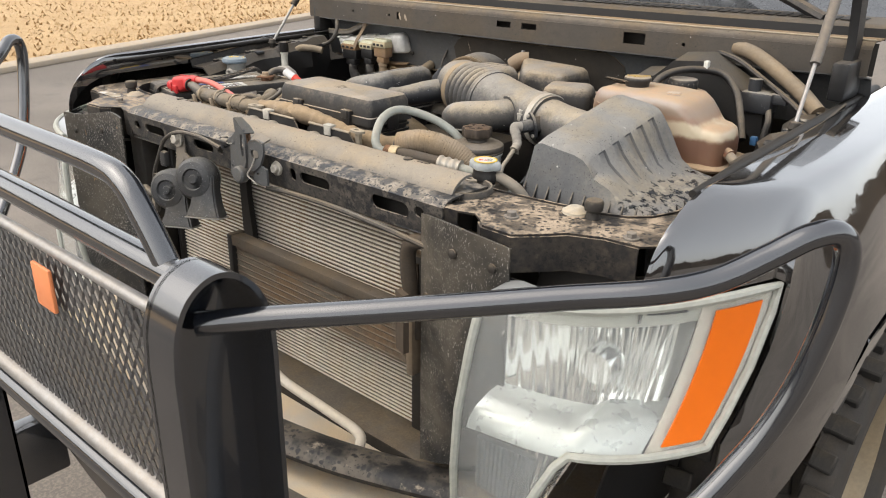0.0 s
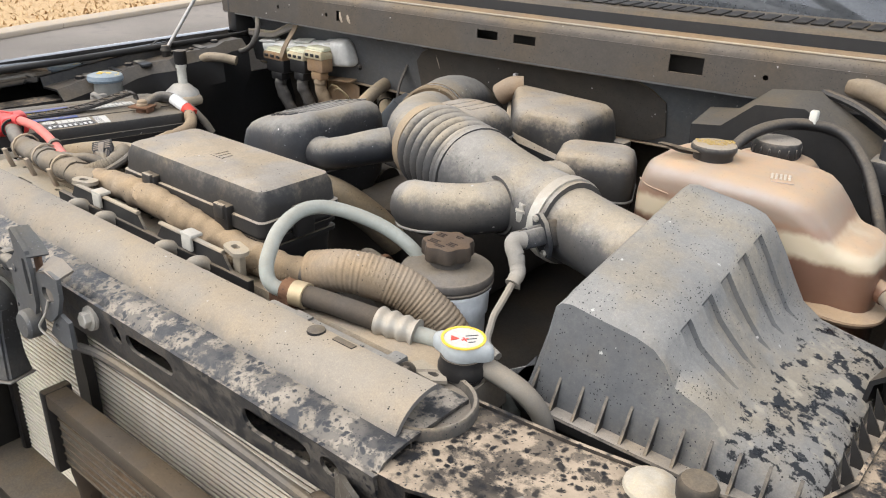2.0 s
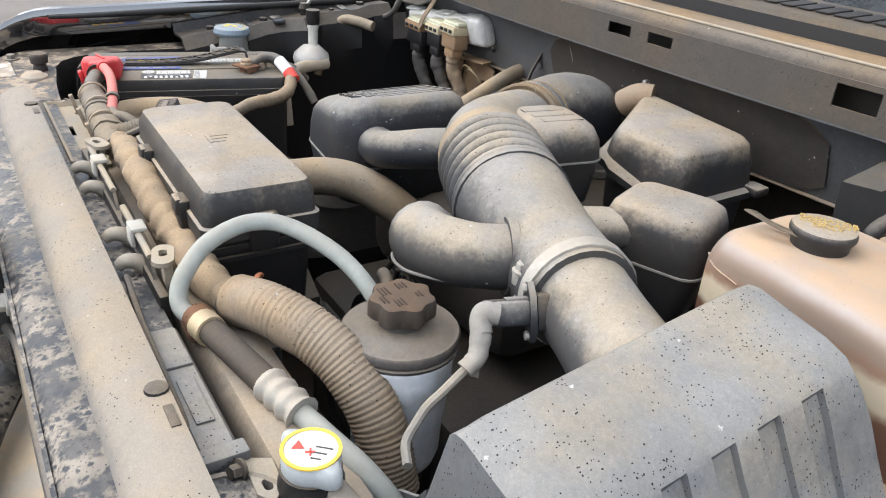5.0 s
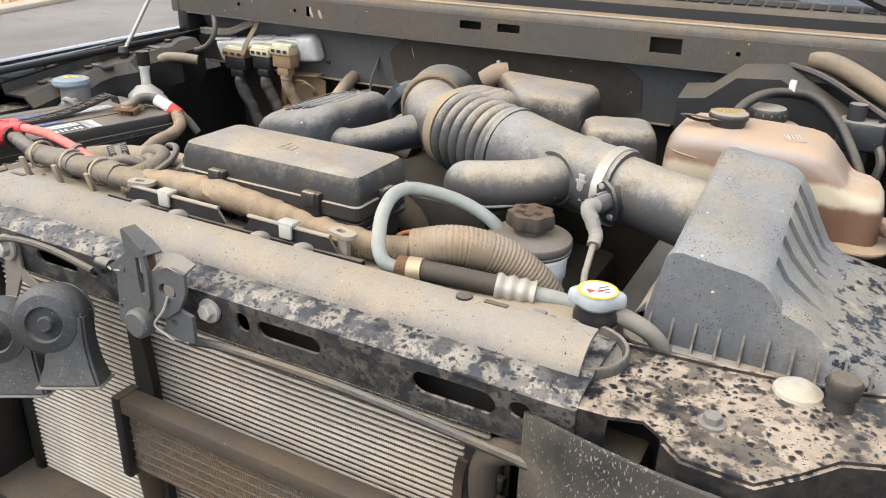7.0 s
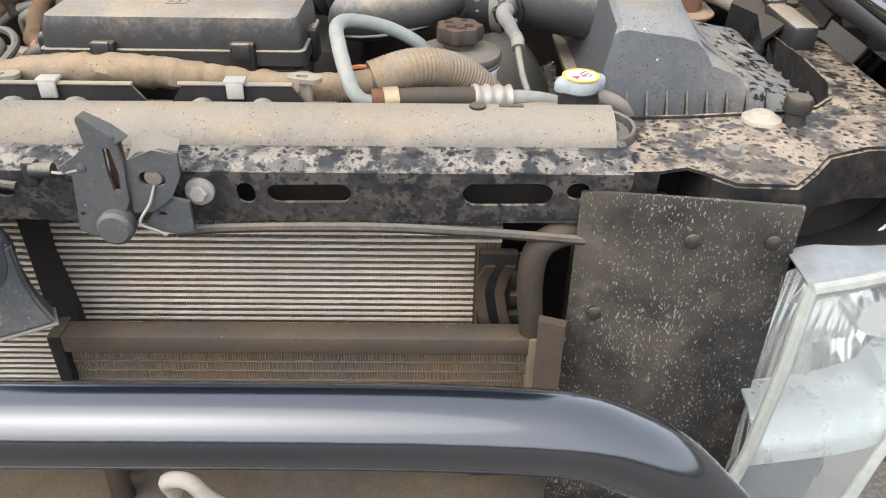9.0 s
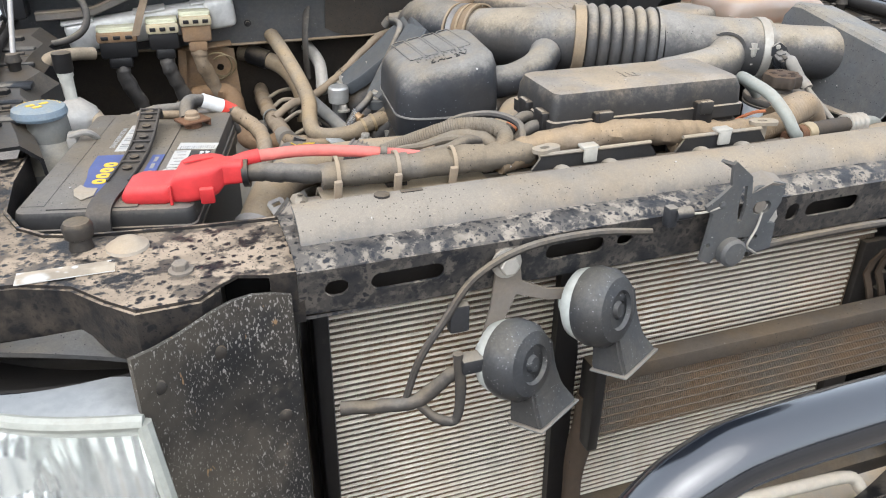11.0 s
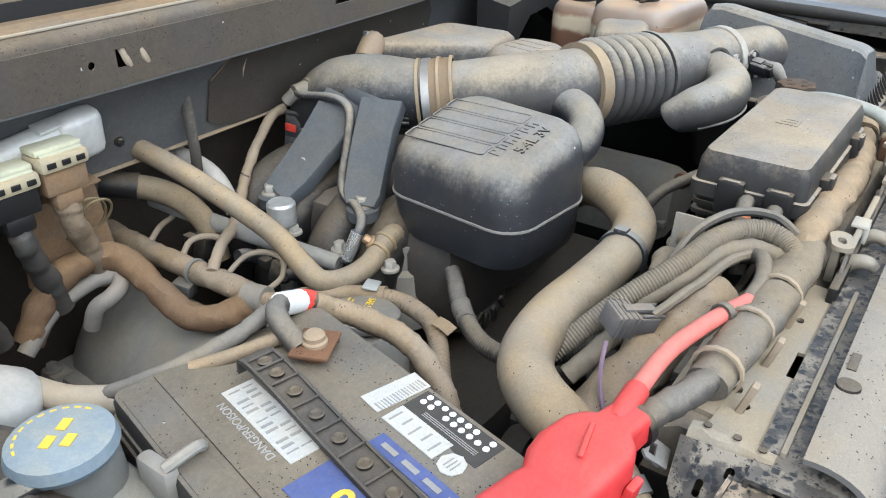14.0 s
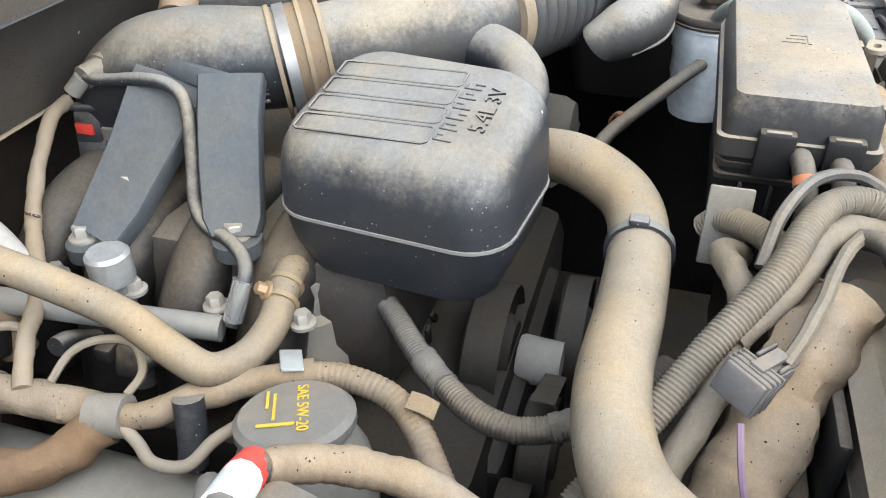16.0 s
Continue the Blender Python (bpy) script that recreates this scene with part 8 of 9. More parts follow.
for a, b in (((-0.24, 0.433, 1.09), (-0.262, 0.409, 1.09)), ((-0.17, 0.499, 1.09), (-0.186, 0.482, 1.09)), ((-0.284, 0.33, 1.094), (-0.276, 0.312, 1.097))):
    part("tape_wrap", wrap([a, Vector(a).lerp(Vector(b), 0.5), b], 0.0106, 0.005, 12, 61), GREY_LEAD, lead)

# ---- control module on the firewall ----
ecm = thing("engine_computer", (-0.49, 0.8, 1.2), "silver engine computer with three tan multi-pin plugs", "control module")
SILVER = dusty("dull_silver_case", (0.6, 0.6, 0.58), 0.4, 0.35, 0.12, (0.42, 0.37, 0.3), metal=0.2)
M = Matrix.Translation((-0.521, 0.795, 1.24)) @ pose(0, 0, 0, 14, -6.2, 0)
part("housing", box((0, 0, 0), (0.266, 0.026, 0.05), 0.01, M, 3), SILVER, ecm)
part("end_cap", box((0, 0, 0), (0.048, 0.03, 0.054), 0.011, M @ Matrix.Translation((0.108, -0.004, 0.004)), 3), SILVER, ecm)
for k in (-0.11, 0.0, 0.09):
    part("fin", box((0, 0, 0), (0.05, 0.02, 0.004), 0.0015, M @ Matrix.Translation((k, -0.002, 0.026))), SILVER, ecm)
LEVER = dusty("tan_lever", (0.42, 0.37, 0.25), 0.6, 0.8, 0.4, (0.42, 0.35, 0.24), patch=40.0)
GREEN_LIP = dusty("pale_green_lip", (0.5, 0.5, 0.36), 0.5, 0.5, 0.2, (0.48, 0.44, 0.33))
STAINED = dusty("rust_stained_plug", (0.16, 0.1, 0.06), 0.7, 0.6, 0.4, (0.36, 0.25, 0.15), patch=50.0)
for i, (x, z) in enumerate(((-0.578, 1.242), (-0.508, 1.251), (-0.456, 1.26))):
    w = 0.06 if i == 0 else 0.05
    plug = part("connector", joined(box((x, 0.766, z - 0.03), (w * 0.92, 0.03, 0.03), 0.004), box((x, 0.765, z - 0.052), (w * 0.6, 0.024, 0.02), 0.005)), DARK_PLASTIC if i < 2 else STAINED, ecm)
    part("lever", box((x, 0.764, z - 0.011), (w, 0.036, 0.016), 0.004), LEVER if i else STAINED, plug)
    part("lip", joined(box((x, 0.77, z), (w * 0.98, 0.03, 0.007), 0.0025), box((x, 0.753, z - 0.003), (w * 0.86, 0.006, 0.005), 0.0015)), GREEN_LIP, plug)
    for k in (-0.3, 0.0, 0.3):
        part("slot", box((x + w * k, 0.7452, z - 0.011), (w * 0.18, 0.002, 0.006), 0.0008), DARK_PLASTIC, plug)
    part("loom", wrap([(x, 0.765, z - 0.058), (x + 0.002, 0.764, z - 0.08), (x + 0.016, 0.775, z - 0.12), (x + 0.03, 0.785, z - 0.17)], 0.012, seed=50 + i), LOOM if i < 2 else BROWN_TAPE, plug)
part("stud", bolt((-0.37, 0.793, 1.232), 0.004, 0.006, (0, -1, 0)), DARK_PLASTIC, ecm)
stain = thing("rusty_bracket", (-0.44, 0.815, 1.12), "rust-brown bent bracket with looped wires below the engine computer", "bracket")
part("plate", plate([(-0.048, -0.045), (0.05, -0.05), (0.046, 0.03), (0.01, 0.04), (-0.044, 0.036)], [oval(0.02, 0.0, 0.012, 0.012, 12)], 0.003, Matrix.Translation((-0.442, 0.815, 1.155)) @ pose(0, 0, 0, 84, 0, 0)), STAINED, stain)
part("flange", box((-0.44, 0.803, 1.196), (0.08, 0.022, 0.003), 0.001, pose(0, 0, 0, 8, -4, 0)), STAINED, stain)
part("stay", box((-0.487, 0.798, 1.15), (0.014, 0.012, 0.09), 0.002, pose(0, 0, 0, 0, 6, 0)), STAINED, stain)
for k, r in ((0.0, 0.026), (0.012, 0.021)):
    part("wire_loop", tube([(-0.43 + k + r * math.cos(a), 0.79 - 0.012 * math.sin(a), 1.163 + r * math.sin(a)) for a in (-2.4 + 0.6 * q for q in range(9))], 0.0016, 6), dusty("dusty_wire", (0.12, 0.09, 0.05), 0.7, 0.6, 0.4, (0.4, 0.32, 0.2)), stain)

# ---- washer filler and side clutter ----
wash = thing("washer_filler", (-0.65, 0.44, 1.15), "grey washer filler with a worn blue-grey cap", "washer filler")
part("neck", moulded(-0.656, 0.425, [(1.05, 0.07, 0.12, 0.02), (1.16, 0.07, 0.12, 0.02), (1.18, 0.056, 0.07, 0.02), (1.186, 0.05, 0.052, 0.024), (1.216, 0.046, 0.046, 0.022)]), dusty("grey_translucent_neck", (0.11, 0.115, 0.11), 0.45, 0.5, 0.2, (0.36, 0.33, 0.28)), wash)
part("clip", joined(box((-0.628, 0.39, 1.185), (0.012, 0.03, 0.03), 0.004), tube([(-0.63, 0.38, 1.2), (-0.61, 0.375, 1.205), (-0.6, 0.385, 1.19), (-0.61, 0.395, 1.17)], 0.004, 8)), dusty("pale_clip", (0.25, 0.25, 0.24), 0.5, 0.5, 0.2), wash)
cap = part("cap", lathe([(0, 0), (0.03, 0), (0.032, 0.004), (0.03, 0.011), (0.02, 0.014), (0, 0.014)], Matrix.Translation((-0.662, 0.425, 1.214)), 28), dusty("blue_grey_cap", (0.15, 0.2, 0.25), 0.5, 0.6, 0.15, (0.36, 0.37, 0.34), patch=45.0), wash, "blue-grey cap with worn yellow print")
bm = bmesh.new()
for i in range(10):
    a = math.pi * (0.1 + 0.09 * i)
    add(bm, box((-0.662 + 0.024 * math.cos(a), 0.425 + 0.024 * math.sin(a), 1.2265), (0.004, 0.0024, 0.0008), 0, pose(0, 0, 0, 0, 0, 90 + math.degrees(a))))
for x, y in ((-0.008, -0.002), (0.006, 0.004), (0.0, -0.01)):
    add(bm, box((-0.662 + x, 0.425 + y, 1.2285), (0.01, 0.006, 0.0006), 0, pose(0, 0, 0, 0, 0, 30)))
part("print_bar", bm, LABEL_YELLOW, cap)
ac = thing("refrigerant_line", (-0.62, 0.57, 1.15), "grey refrigerant service port with black sleeve and bent lines", "pipe")
part("port", lathe([(0, 0), (0.009, 0), (0.009, 0.03), (0.0105, 0.032), (0.0105, 0.06), (0, 0.061)], Matrix.Translation((-0.642, 0.572, 1.19)), 16), WHITE_PLASTIC, ac)
part("sleeve", lathe([(0, 0), (0.0115, 0), (0.0125, 0.004), (0.0125, 0.026), (0, 0.028)], Matrix.Translation((-0.642, 0.572, 1.228)), 16), DARK_PLASTIC, ac)
part("block", lathe([(0, 1.15), (0.03, 1.15), (0.034, 1.165), (0.032, 1.175), (0.015, 1.19), (0, 1.192)], Matrix.Translation((-0.642, 0.568, 0)), 20), ALU, ac)
part("line", tube([(-0.69, 0.6, 1.12), (-0.69, 0.62, 1.19), (-0.672, 0.645, 1.225), (-0.64, 0.66, 1.23), (-0.61, 0.68, 1.225)], 0.0095, 12), TAN_HOSE, ac)
part("line", tube([(-0.619, 0.589, 1.16), (-0.605, 0.537, 1.16), (-0.58, 0.507, 1.157), (-0.545, 0.478, 1.14), (-0.53, 0.475, 1.08)], 0.011, 12), dusty("pale_line", (0.42, 0.36, 0.28), 0.5, 0.6, 0.3), ac)
strap = thing("ground_strap", (-0.258, 0.8, 1.26), "grey ground strap with a sandy lug bolted to the firewall", "cable")
part("strap", tube([(-0.258, 0.804, 1.256), (-0.262, 0.795, 1.235), (-0.268, 0.785, 1.205), (-0.27, 0.782, 1.17), (-0.268, 0.79, 1.12)], 0.0065, 8, flat=0.4), LOOM, strap)
part("lug", joined(disc_ring((-0.256, 0.8045, 1.264), (0, -1, 0.4), 0.004, 0.003, 0.007, 16), box((-0.258, 0.801, 1.25), (0.009, 0.005, 0.02), 0.002, pose(0, 0, 0, -20, 0, 0))), SAND_STEEL, strap)
part("bolt", bolt((-0.256, 0.803, 1.264), 0.0055, 0.009, (0, -1, 0.4)), SAND_STEEL, strap)

settle(strap, -0.004, 0.014, 0.005)

# ---- brake hardware on the driver's side ----
booster = thing("brake_booster", (0.45, 0.8, 1.1), "black brake hardware and lines behind the coolant tank", "brake booster")
part("bracket", loft([[(x, 0.79, z), (x, 0.79, z - 0.07), (x, 0.73, z - 0.08), (x, 0.725, z - 0.012)] for x, z in ((0.33, 1.28), (0.37, 1.285), (0.41, 1.32), (0.47, 1.325), (0.55, 1.28), (0.6, 1.25))]), dusty("dark_dusty_bracket", (0.012, 0.013, 0.015), 0.5, 0.4, 0.06, (0.27, 0.235, 0.19), specks=0.1), booster)
part("valve", joined(box((0.585, 0.735, 1.25), (0.06, 0.045, 0.04), 0.006), box((0.62, 0.73, 1.26), (0.04, 0.02, 0.02), 0.004), lathe([(0, 0), (0.012, 0), (0.012, 0.03), (0, 0.03)], Matrix.Translation((0.575, 0.73, 1.262)), 14)), CLEANER_PLASTIC, booster)
part("pipe", tube([(0.46, 0.8, 1.325), (0.52, 0.775, 1.315), (0.58, 0.75, 1.29), (0.65, 0.715, 1.26), (0.69, 0.69, 1.24)], 0.0055, 8), DARK_PLASTIC, booster)
part("hose", tube([(0.5, 0.805, 1.335), (0.54, 0.79, 1.33), (0.6, 0.765, 1.305), (0.66, 0.735, 1.275), (0.7, 0.71, 1.25)], 0.014, 12), dusty("brown_hose", (0.12, 0.09, 0.06), 0.7, 0.6, 0.3), booster)
part("lead", tube([(0.61, 0.72, 1.24), (0.618, 0.705, 1.22), (0.616, 0.7, 1.19), (0.62, 0.7, 1.15)], 0.006, 8), LOOM, booster)
part("blue_plug", box((0.61, 0.67, 1.19), (0.012, 0.012, 0.016), 0.002), dusty("blue_plug", (0.04, 0.16, 0.35), 0.5, 0.2, 0.1), booster, "blue plug")
side_mod = thing("fender_bracket", (0.69, 0.42, 1.2), "dusty steel brackets bolted along the fender rail", "bracket")
part("bracket", box((0.693, 0.36, 1.2), (0.03, 0.1, 0.03), 0.005), BLACK_PLASTIC, side_mod)
part("bracket", box((0.69, 0.5, 1.21), (0.03, 0.07, 0.02), 0.004), dusty("tan_bracket", (0.2, 0.17, 0.13), 0.7, 0.7, 0.4), side_mod)

# ---- hood struts and hinges ----
for s in (1, -1):
    st = thing("hood_strut", (s * 0.7, 0.6, 1.24), "grey gas strut holding the raised hood", "gas strut", "hood struts")
    a, b = Vector((s * 0.702, 0.58, 1.245)), Vector((s * 0.68, 0.80, 1.53))
    part("rod", tube([a, a.lerp(b, 0.36)], 0.0036, 10, 2), STEEL, st)
    part("cylinder", tube([a.lerp(b, 0.34), a.lerp(b, 1.75)], 0.0088, 14, 2), dusty("worn_grey_strut", (0.09, 0.09, 0.092), 0.45, 0.4, 0.2) if s > 0 else RUBBER, st)
    part("ball_joint", joined(lathe([(0, -0.02), (0.008, -0.02), (0.008, -0.004), (0.011, 0.0), (0.008, 0.01), (0, 0.011)], Matrix.Translation(a), 14)), RUBBER, st)
    hg = part("hood_hinge", box((s * 0.712, 0.80, 1.3), (0.03, 0.1, 0.07), 0.006), BODY_INNER, truck)
    part("arm", loft([[Vector(p) + Vector(o) for o in ((-0.008, -0.02, 0), (-0.008, 0.02, 0), (0.008, 0.02, 0), (0.008, -0.02, 0))] for p in ((s * 0.712, 0.80, 1.3), (s * 0.712, 0.81, 1.36), (s * 0.708, 0.80, 1.45), (s * 0.70, 0.79, 1.56))]), BODY_INNER, hg)

# ---- brace, hanging strap and cable loop above the engine computer ----
brace = thing("cowl_brace", (-0.54, 0.79, 1.27), "sandy steel brace running up the firewall to the cowl", "bracket")
run = [Vector(p) for p in ((-0.69, 0.788, 1.262), (-0.64, 0.786, 1.264), (-0.606, 0.785, 1.267), (-0.57, 0.784, 1.281), (-0.53, 0.784, 1.297), (-0.47, 0.785, 1.311))]
part("rail", loft([[p + Vector(o) for o in ((0, -0.012, 0.004), (0, -0.01, 0.006), (0, 0.004, 0.008), (0, 0.004, -0.004), (0, -0.01, -0.006), (0, -0.012, -0.004))] for p in run]), SAND_STEEL, brace)
part("lip", tube([p + Vector((0, -0.011, 0.007)) for p in run], 0.0018, 6, 3), dusty("pale_lip", (0.2, 0.17, 0.13), 0.7, 0.7, 0.5, (0.42, 0.36, 0.28)), brace)
part("hanging_strap", sheet([[Vector(p) + Vector((w, 0, 0)) for w in (-0.006, 0, 0.006)] for p in spline([(-0.522, 0.77, 1.305), (-0.528, 0.764, 1.285), (-0.54, 0.752, 1.258), (-0.55, 0.746, 1.232)], 4)], 0.002), dusty("brown_strap", (0.12, 0.085, 0.055), 0.8, 0.7, 0.4, (0.34, 0.26, 0.18)), brace, "brown cloth strap")
part("bolt", bolt((-0.5, 0.773, 1.306), 0.005, 0.006, (0, -1, 0.3)), SAND_STEEL, brace)
single("cable_loop", tube([(-0.68, 0.79, 1.36), (-0.653, 0.772, 1.338), (-0.63, 0.756, 1.308), (-0.614, 0.74, 1.278), (-0.62, 0.73, 1.252), (-0.646, 0.73, 1.236), (-0.69, 0.742, 1.226)], 0.0055, 10), LOOM, "thin dark cable looping beside the engine computer", "cable")

# ---- headlamps ----
def headlamp(s):
    h = thing("headlamp", (s * 0.72, 0.05, 0.95), "large hazed headlamp with an amber turn signal section", "headlight", "headlamps")

    def at(u, v, d=0.0):
        p = lamp_place(u, v)
        return Vector((s * p.x, p.y + d - 0.02 * math.sin(math.pi * v) * (1 - 0.3 * u), p.z))

    def low(u):
        """The lens steps up past the side marker."""
        return 0.0 if u < 0.36 else min(0.44, (u - 0.36) / 0.13 * 0.36 + max(0.0, u - 0.5) * 0.16)

    U = [i / 24 for i in range(25)]
    V = [i / 10 for i in range(11)]
    rows = [[at(u, low(u) + (1 - low(u)) * v) for v in V] for u in U]
    lens = part("lens", sheet(rows, 0.003), LENS, h)
    lens.visible_shadow = False
    part("amber_section", sheet([[at(u, low(u) + (1 - low(u)) * (0.06 + 0.86 * v), -0.002) for v in V] for u in (0.855 + 0.115 * q / 6 for q in range(7))], 0.003), AMBER, h, "amber turn signal")
    part("edge_band", sheet([[at(u, low(u) + (1 - low(u)) * v, 0.012) for v in V] for u in (0.8, 0.84, 0.9, 0.96, 0.988)], 0.002), dusty("cream_band", (0.55, 0.5, 0.42), 0.4, 0.1, 0.05), h)
    part("upper_bezel", sheet([[at(u, v, 0.008 + 0.02 * (1 - v) / 0.1) for v in (0.91, 0.93, 0.96, 0.985)] for u in U[:21]], 0.002), dusty("hazed_cream_bezel", (0.5, 0.49, 0.43), 0.35, 0.1, 0.05), h, "hazed cream bezel above the reflector")
    part("bowl", sheet([[at(u, low(u) + (1 - low(u)) * v, 0.07 + 0.05 * math.sin(math.pi * min(1, u / 0.7)) * math.sin(math.pi * v)) for v in V[:-1]] for u in U[:19]], 0.003), CHROME, h)
    bm = bmesh.new()
    for i in range(16):
        u = 0.30 + 0.38 * i / 15
        line = [at(u, 0.55 + 0.33 * q, 0.066 + 0.045 * math.sin(math.pi * min(1, u / 0.7)) * math.sin(math.pi * (0.55 + 0.33 * q))) for q in (0, 0.25, 0.5, 0.75, 1)]
        add(bm, tube(line, 0.0055, 6, 3, ends=[0.5, 1, 0.5]))
    part("reflector_flutes", bm, CHROME, h)
    m = Matrix.Translation(at(0.48, 0.72, 0.05)) @ pose(0, 0, 0, 90, 0, 0)
    part("bulb_shield", lathe([(0, 0), (0.022, 0), (0.026, -0.01), (0.026, -0.03), (0, -0.03)], m, 20), CHROME, h)
    bm = bmesh.new()
    for i in range(12):
        u = 0.07 + 0.28 * i / 11
        add(bm, tube([at(u, 0.06, 0.03), at(u, 0.34, 0.03)], 0.006, 6, 2))
    part("side_marker", bm, dusty("smoked_reflector", (0.07, 0.08, 0.09), 0.2, 0.1, 0.05), h, "fluted grey parking lamp")
    ledge = ((0.0, 0.006), (0.04, 0.009), (0.08, 0.02), (0.11, 0.045), (0.12, 0.075))
    part("bezel", sheet([[at(u, max(0.42, low(u) + 0.01) + v, d) for v, d in ledge] for u in U[1:20]], 0.003), plain("silvered_ledge", (0.5, 0.51, 0.49), 0.3, 0.5), h, "silvered ledge under the main reflector")
    rim = [at(u, 1.0) for u in U] + [at(1.0, v) for v in (0.9, 0.7, 0.55, 0.44)] + [at(u, low(u)) for u in U[::-1]] + [at(0, v) for v in (0.2, 0.5, 0.8, 1.0)]
    part("rim", tube(rim, 0.0062, 8, 2, straight=True), dusty("milky_rim", (0.4, 0.415, 0.37), 0.4, 0.25, 0.1), h)
    part("housing", sheet([[at(u, low(u) + (1 - low(u)) * v, 0.13) for v in V] for u in U], 0.004), RUBBER, h)
    # top of the housing with its edge strip; the black sheet paints the shaded gap behind
    deep = {u: 0.056 * max(0.05, 1 - u / 0.72) for u in U}
    roll = [(0.0, 0.0), (0.12, 0.005), (0.3, 0.008), (0.6, 0.009), (1.0, 0.009)]
    part("top_strip", sheet([[at(u, 1.0, k * deep[u]) + Vector((0, 0, z * min(1.0, 0.2 + u / 0.1) * max(0.1, 1 - u / 0.72))) for k, z in roll] for u in U[:18]], 0.003), glossy("hazed_lamp_top", (0.2, 0.205, 0.2), 0.25, 0.3, 0.5, (0.5, 0.49, 0.46), ior=1.5, coat_ior=1.5), h)
    part("gap_sheet", sheet([[at(u, 1.0, d) + Vector((0, 0, z)) for d, z in ((deep[u] + 0.001, 0.005), (deep[u] + 0.006, 0.004), (deep[u] + 0.012, -0.01), (0.13, -0.04))] for u in U[:19]], 0.004), dusty("lamp_gap_black", (0.01, 0.01, 0.011), 0.5, 0.05, 0.0), h)
    return h


headlamp(1)
headlamp(-1)
# bent strip between the passenger lamp and the apron
BENT = ((-0.48, 0.01, 1.118, 0.3), (-0.53, 0.006, 1.122, 0.9), (-0.57, 0.012, 1.128, 0.2), (-0.6, 0.012, 1.142, -0.3), (-0.64, 0.02, 1.146, 0.1), (-0.68, 0.036, 1.14, 0.4), (-0.72, 0.05, 1.128, 0.5))
strip = thing("lamp_bracket", (-0.6, 0.02, 1.12), "dusty black bent lamp bracket under the apron", "bracket")
part("strip", sheet([[(x, y - w, z + k * w + 0.002 * math.sin(60 * x)) for w in (-0.016, -0.006, 0.0, 0.007, 0.014)] for x, y, z, k in BENT], 0.004), dusty("scuffed_bracket", (0.03, 0.03, 0.031), 0.5, 0.5, 0.15, (0.26, 0.24, 0.21), specks=0.2), strip)
part("screw", bolt((-0.515, 0.0, 1.126), 0.012, 0.018, (0, -0.3, 1)), RUBBER, strip)

# bumper behind the guard
single("bumper", sheet([[(x, y + 0.16 * (abs(x) / 0.95) ** 2, z) for y, z in ((-0.2, 0.735), (-0.26, 0.74), (-0.29, 0.72), (-0.3, 0.62), (-0.28, 0.5))] for x in [-0.95 + 1.9 * i / 20 for i in range(21)]], 0.006), dusty("wet_black_bumper", (0.02, 0.02, 0.021), 0.4, 0.4, 0.1), "wet black front bumper behind the guard", "bumper")
single("grille_seal", tube([(x, -0.135 + 0.5 * x * x, 0.745) for x in (-0.56, -0.45, -0.3, -0.15, 0, 0.15, 0.3, 0.45, 0.56)], 0.038, 14, 6, flat=0.42), mottled("wet_rubber_edge", (0.012, 0.012, 0.013), (0.3, 0.25, 0.19), 0.62, 80.0), "wet black rubber edge above the bumper", "seal")

# ---- grille guard ----
guard = thing("grille_guard", (0, -0.4, 0.5), "black steel grille guard with tube hoops and mesh panel", "grille guard")
GY = -0.40
R = 0.0142
part("top_hoop", tube([(-0.43, GY, 1.17), (-0.40, GY, 1.215), (-0.36, GY, 1.265), (-0.33, GY, 1.292), (-0.28, GY, 1.302), (-0.1, GY, 1.303), (0.1, GY, 1.303), (0.28, GY, 1.302), (0.33, GY, 1.292), (0.36, GY, 1.265), (0.40, GY, 1.215), (0.43, GY, 1.17)], R, 18, 6), GUARD_COAT, guard)
part("cross_tube", tube([(-0.436, GY, 1.209), (0, GY, 1.214), (0.436, GY, 1.209)], 0.018, 16, 4), GUARD_COAT, guard)
part("mesh_rail", tube([(-0.4, GY - 0.012, 1.165), (0, GY - 0.012, 1.165), (0.4, GY - 0.012, 1.165)], 0.008, 10, 3), STEEL, guard)
part("low_rail", tube([(-0.4, GY - 0.012, 0.90), (0, GY - 0.012, 0.90), (0.4, GY - 0.012, 0.90)], 0.014, 12, 3), STEEL, guard)
part("low_tube", tube([(-0.4, GY, 0.84), (0, GY, 0.84), (0.4, GY, 0.84)], 0.019, 14, 3), GUARD_COAT, guard)
# expanded metal: crossed strands
verts, faces = [], []


def strand(a, b, w=0.0028, d=0.0022):
    a, b = Vector(a), Vector(b)
    side = (b - a).cross(Vector((0, 1, 0))).normalized() * w
    dep = Vector((0, d, 0))
    k = len(verts)
    for p in (a, b):
        verts.extend([p + side, p + dep, p - side, p - dep])
    for i in range(4):
        j = (i + 1) % 4
        faces.append((k + i, k + j, k + 4 + j, k + 4 + i))


step, top_m, low_m = 0.0195, 1.16, 0.905
hgt = (top_m - low_m) * 0.55
n = int(0.8 / step) + 10
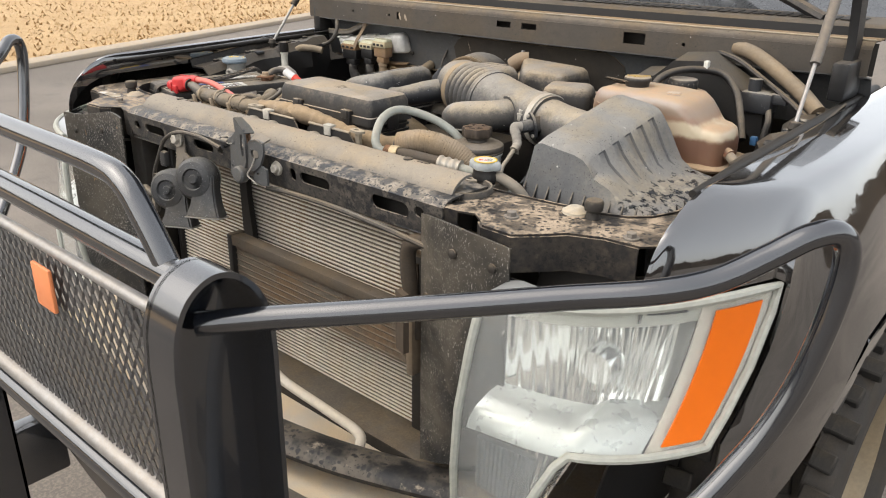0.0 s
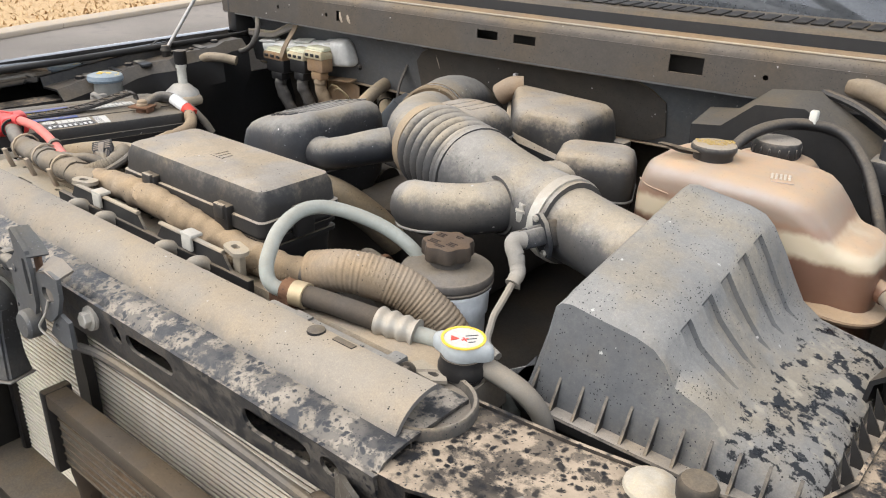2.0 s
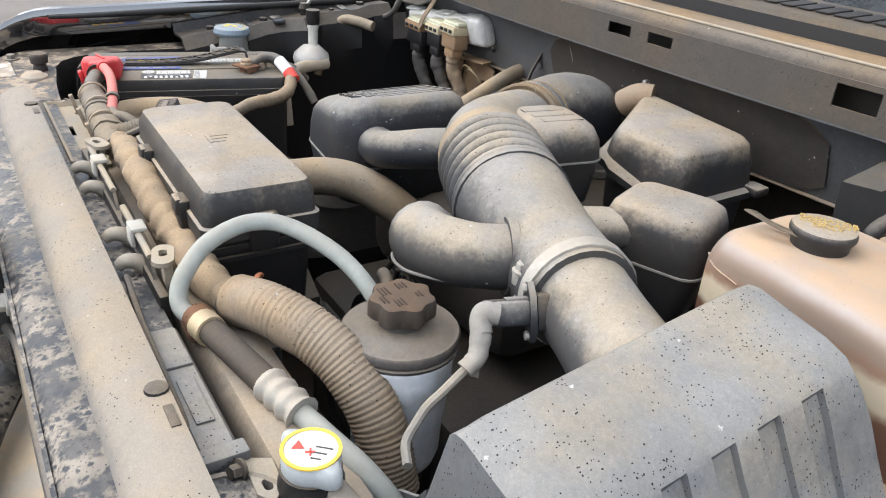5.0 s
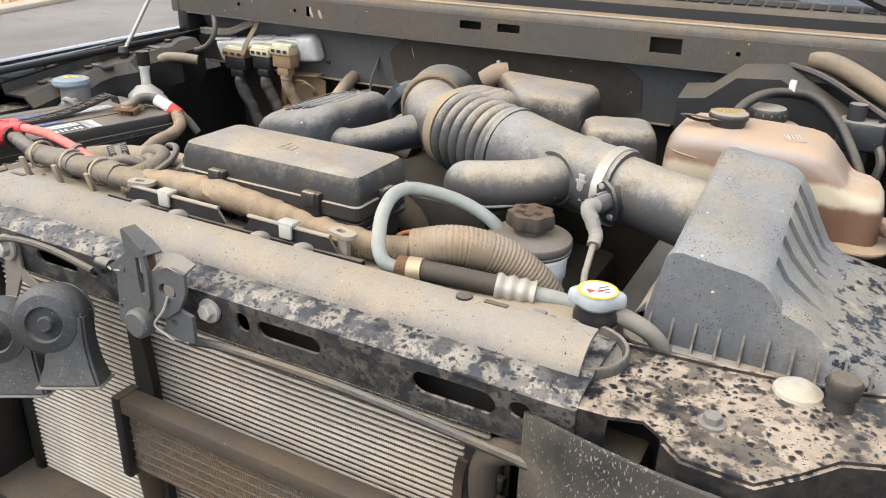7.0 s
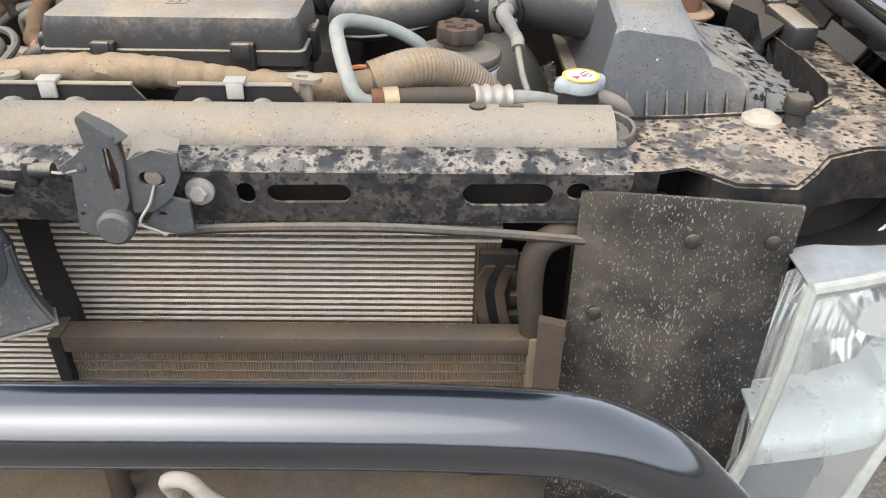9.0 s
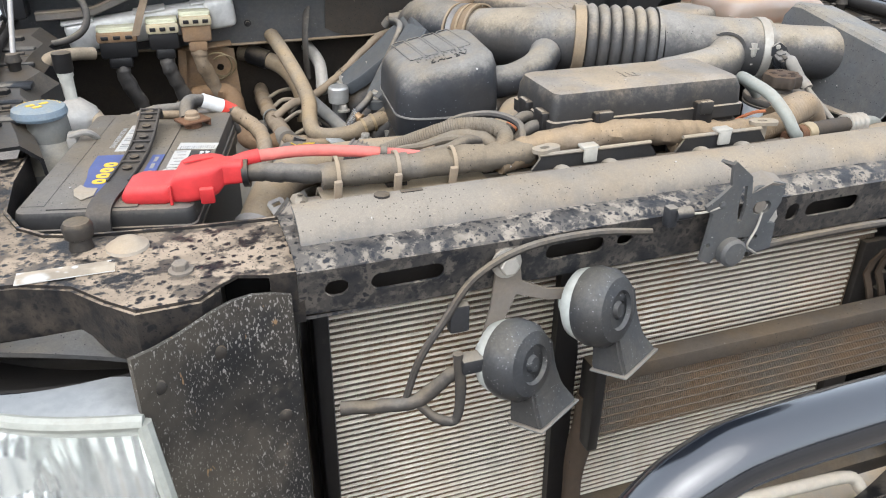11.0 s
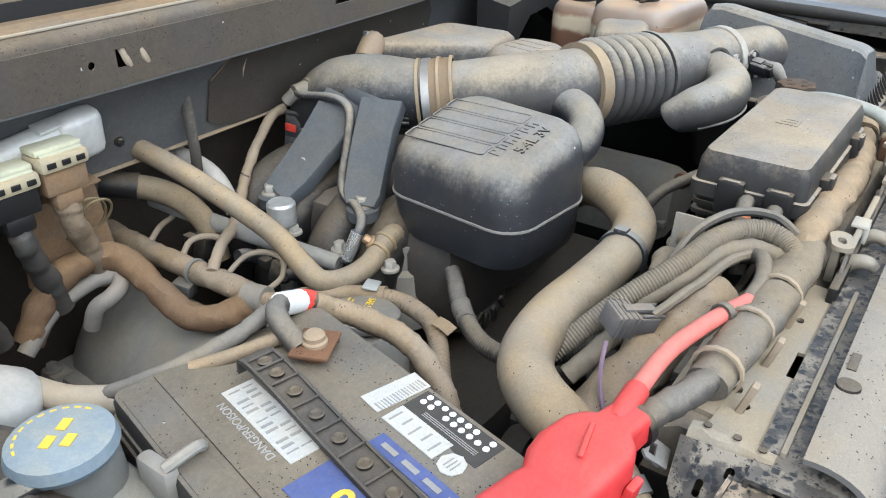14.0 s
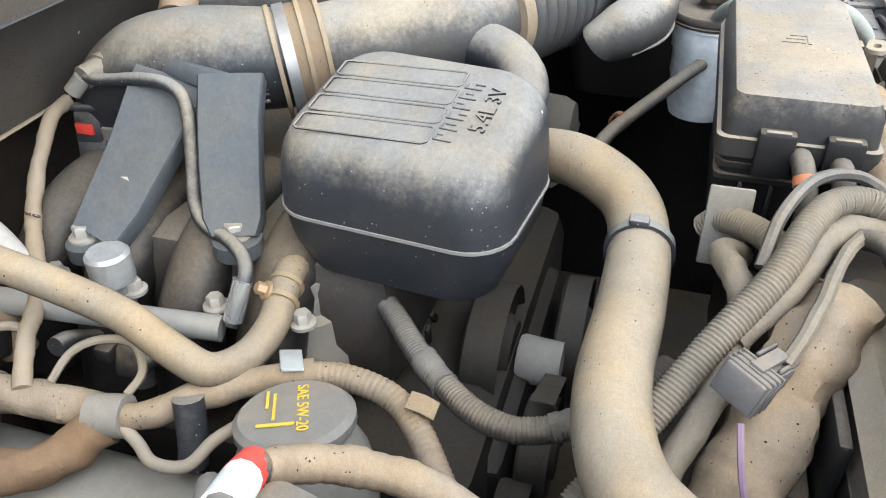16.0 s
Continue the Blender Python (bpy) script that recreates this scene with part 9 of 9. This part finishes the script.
for i in range(-20, n + 20):
    for sgn in (1, -1):
        x0, x1 = -0.4 + step * i, -0.4 + step * i + sgn * hgt
        z0, z1 = low_m, top_m
        lo, hi = (x0, x1) if x0 < x1 else (x1, x0)
        if hi < -0.4 or lo > 0.4:
            continue
        pts = []
        for x, z in ((x0, z0), (x1, z1)):
            if x < -0.4 or x > 0.4:
                edge_x = -0.4 if x < -0.4 else 0.4
                t = (edge_x - x0) / (x1 - x0)
                x, z = edge_x, z0 + (z1 - z0) * t
            pts.append((x, GY - 0.012, z))
        strand(*pts)
me = bpy.data.meshes.new("mesh_panel")
me.from_pydata([tuple(v) for v in verts], [], faces)
me.materials.append(dusty("grey_mesh_steel", (0.055, 0.056, 0.06), 0.4, 0.3, 0.1))
mp = new("mesh_panel", me)
mp.parent, mp.matrix_parent_inverse = guard, BASES[guard]
part("reflector", box((0.14, GY - 0.03, 1.12), (0.05, 0.006, 0.06), 0.008), plain("faded_orange", (0.75, 0.25, 0.1), 0.4), guard, "faded orange marker")
for s in (1, -1):
    loop = [(-0.455, 0.4), (-0.456, 1.14), (-0.451, 1.185), (-0.434, 1.219), (-0.405, 1.235), (-0.376, 1.228), (-0.351, 1.202), (-0.338, 1.165), (-0.335, 1.12), (-0.336, 0.4)]
    loop = loop[:1] + [(p.x, p.y) for p in spline([(y, z, 0) for y, z in loop[1:-1]], 3)] + loop[-1:]
    up = sheet([[(s * x, y, z) for x in (0.432, 0.45, 0.487)] for y, z in loop], 0.006)
    add(up, plate([(y, z) for y, z in loop], (), 0.005, Matrix.Translation((s * 0.437, 0, 0)) @ Matrix(((0, 0, 1, 0), (1, 0, 0, 0), (0, 1, 0, 0), (0, 0, 0, 1)))))
    part("upright", up, GUARD_COAT, guard)
    part("mount", box((s * 0.46, -0.3, 0.5), (0.05, 0.12, 0.14), 0.008), GUARD_COAT, guard)
    part("lamp_hoop", tube([(s * x, y, z) for x, y, z in ((0.45, -0.405, 1.17), (0.5, -0.355, 1.175), (0.58, -0.295, 1.187), (0.66, -0.235, 1.2), (0.74, -0.18, 1.215), (0.81, -0.135, 1.228), (0.852, -0.095, 1.24), (0.885, -0.055, 1.262), (0.912, -0.025, 1.282), (0.93, -0.0, 1.28), (0.938, 0.01, 1.25), (0.934, 0.0, 1.18), (0.92, -0.02, 1.1), (0.895, -0.05, 1.03), (0.85, -0.11, 0.95), (0.76, -0.2, 0.87), (0.6, -0.31, 0.83), (0.45, -0.4, 0.83))], 0.013, 14, 6), GUARD_COAT, guard)

# ---- front wheels ----
TREAD = dusty("tread_rubber", (0.016, 0.016, 0.016), 0.8, 0.3, 0.15, (0.17, 0.145, 0.115))


def wheel(s):
    w = thing("wheel", (s * 0.79, 0.77, 0.0), "mud terrain tyre on a dusty steel-coloured rim", "wheel", "front wheels")
    m = Matrix.Translation((s * 0.79, 0.77, 0.455)) @ pose(0, 0, 0, 0, 90, 0)
    tyre = part("tyre", lathe([(0.26, -0.1), (0.3, -0.125), (0.38, -0.13), (0.425, -0.122), (0.44, -0.1), (0.44, 0.1), (0.425, 0.122), (0.38, 0.13), (0.3, 0.125), (0.26, 0.1), (0.24, 0.0)], m, 64), dusty("tyre_rubber", (0.02, 0.02, 0.02), 0.8, 0.3, 0.25, (0.18, 0.15, 0.12)), w)
    tread = mesh_of("tread_block", box((0, 0, 0), (0.022, 0.034, 0.05), 0.003, seg=1), TREAD)
    for i in range(44):
        a = 360 * i / 44
        rot = m @ pose(0, 0, 0, 0, 0, a)
        for x, k in ((-0.1, 4), (-0.035, -14), (0.035, 14), (0.1, -4)):
            ob = new("tread_block", tread)
            ob.matrix_basis = rot @ pose(0.444, 0, x + (0.008 if i % 2 else -0.008), k, 0, 0)
            ob.parent = tyre
    rim = part("rim", lathe([(0, -0.04), (0.12, -0.04), (0.16, 0.0), (0.22, 0.04), (0.245, 0.09), (0.262, 0.105), (0.262, -0.105), (0.24, -0.09), (0.2, -0.08), (0, -0.08)], m, 40), dusty("bronze_rim", (0.3, 0.24, 0.16), 0.4, 0.4, 0.2, metal=0.4), w)
    return w


wheel(1)
wheel(-1)
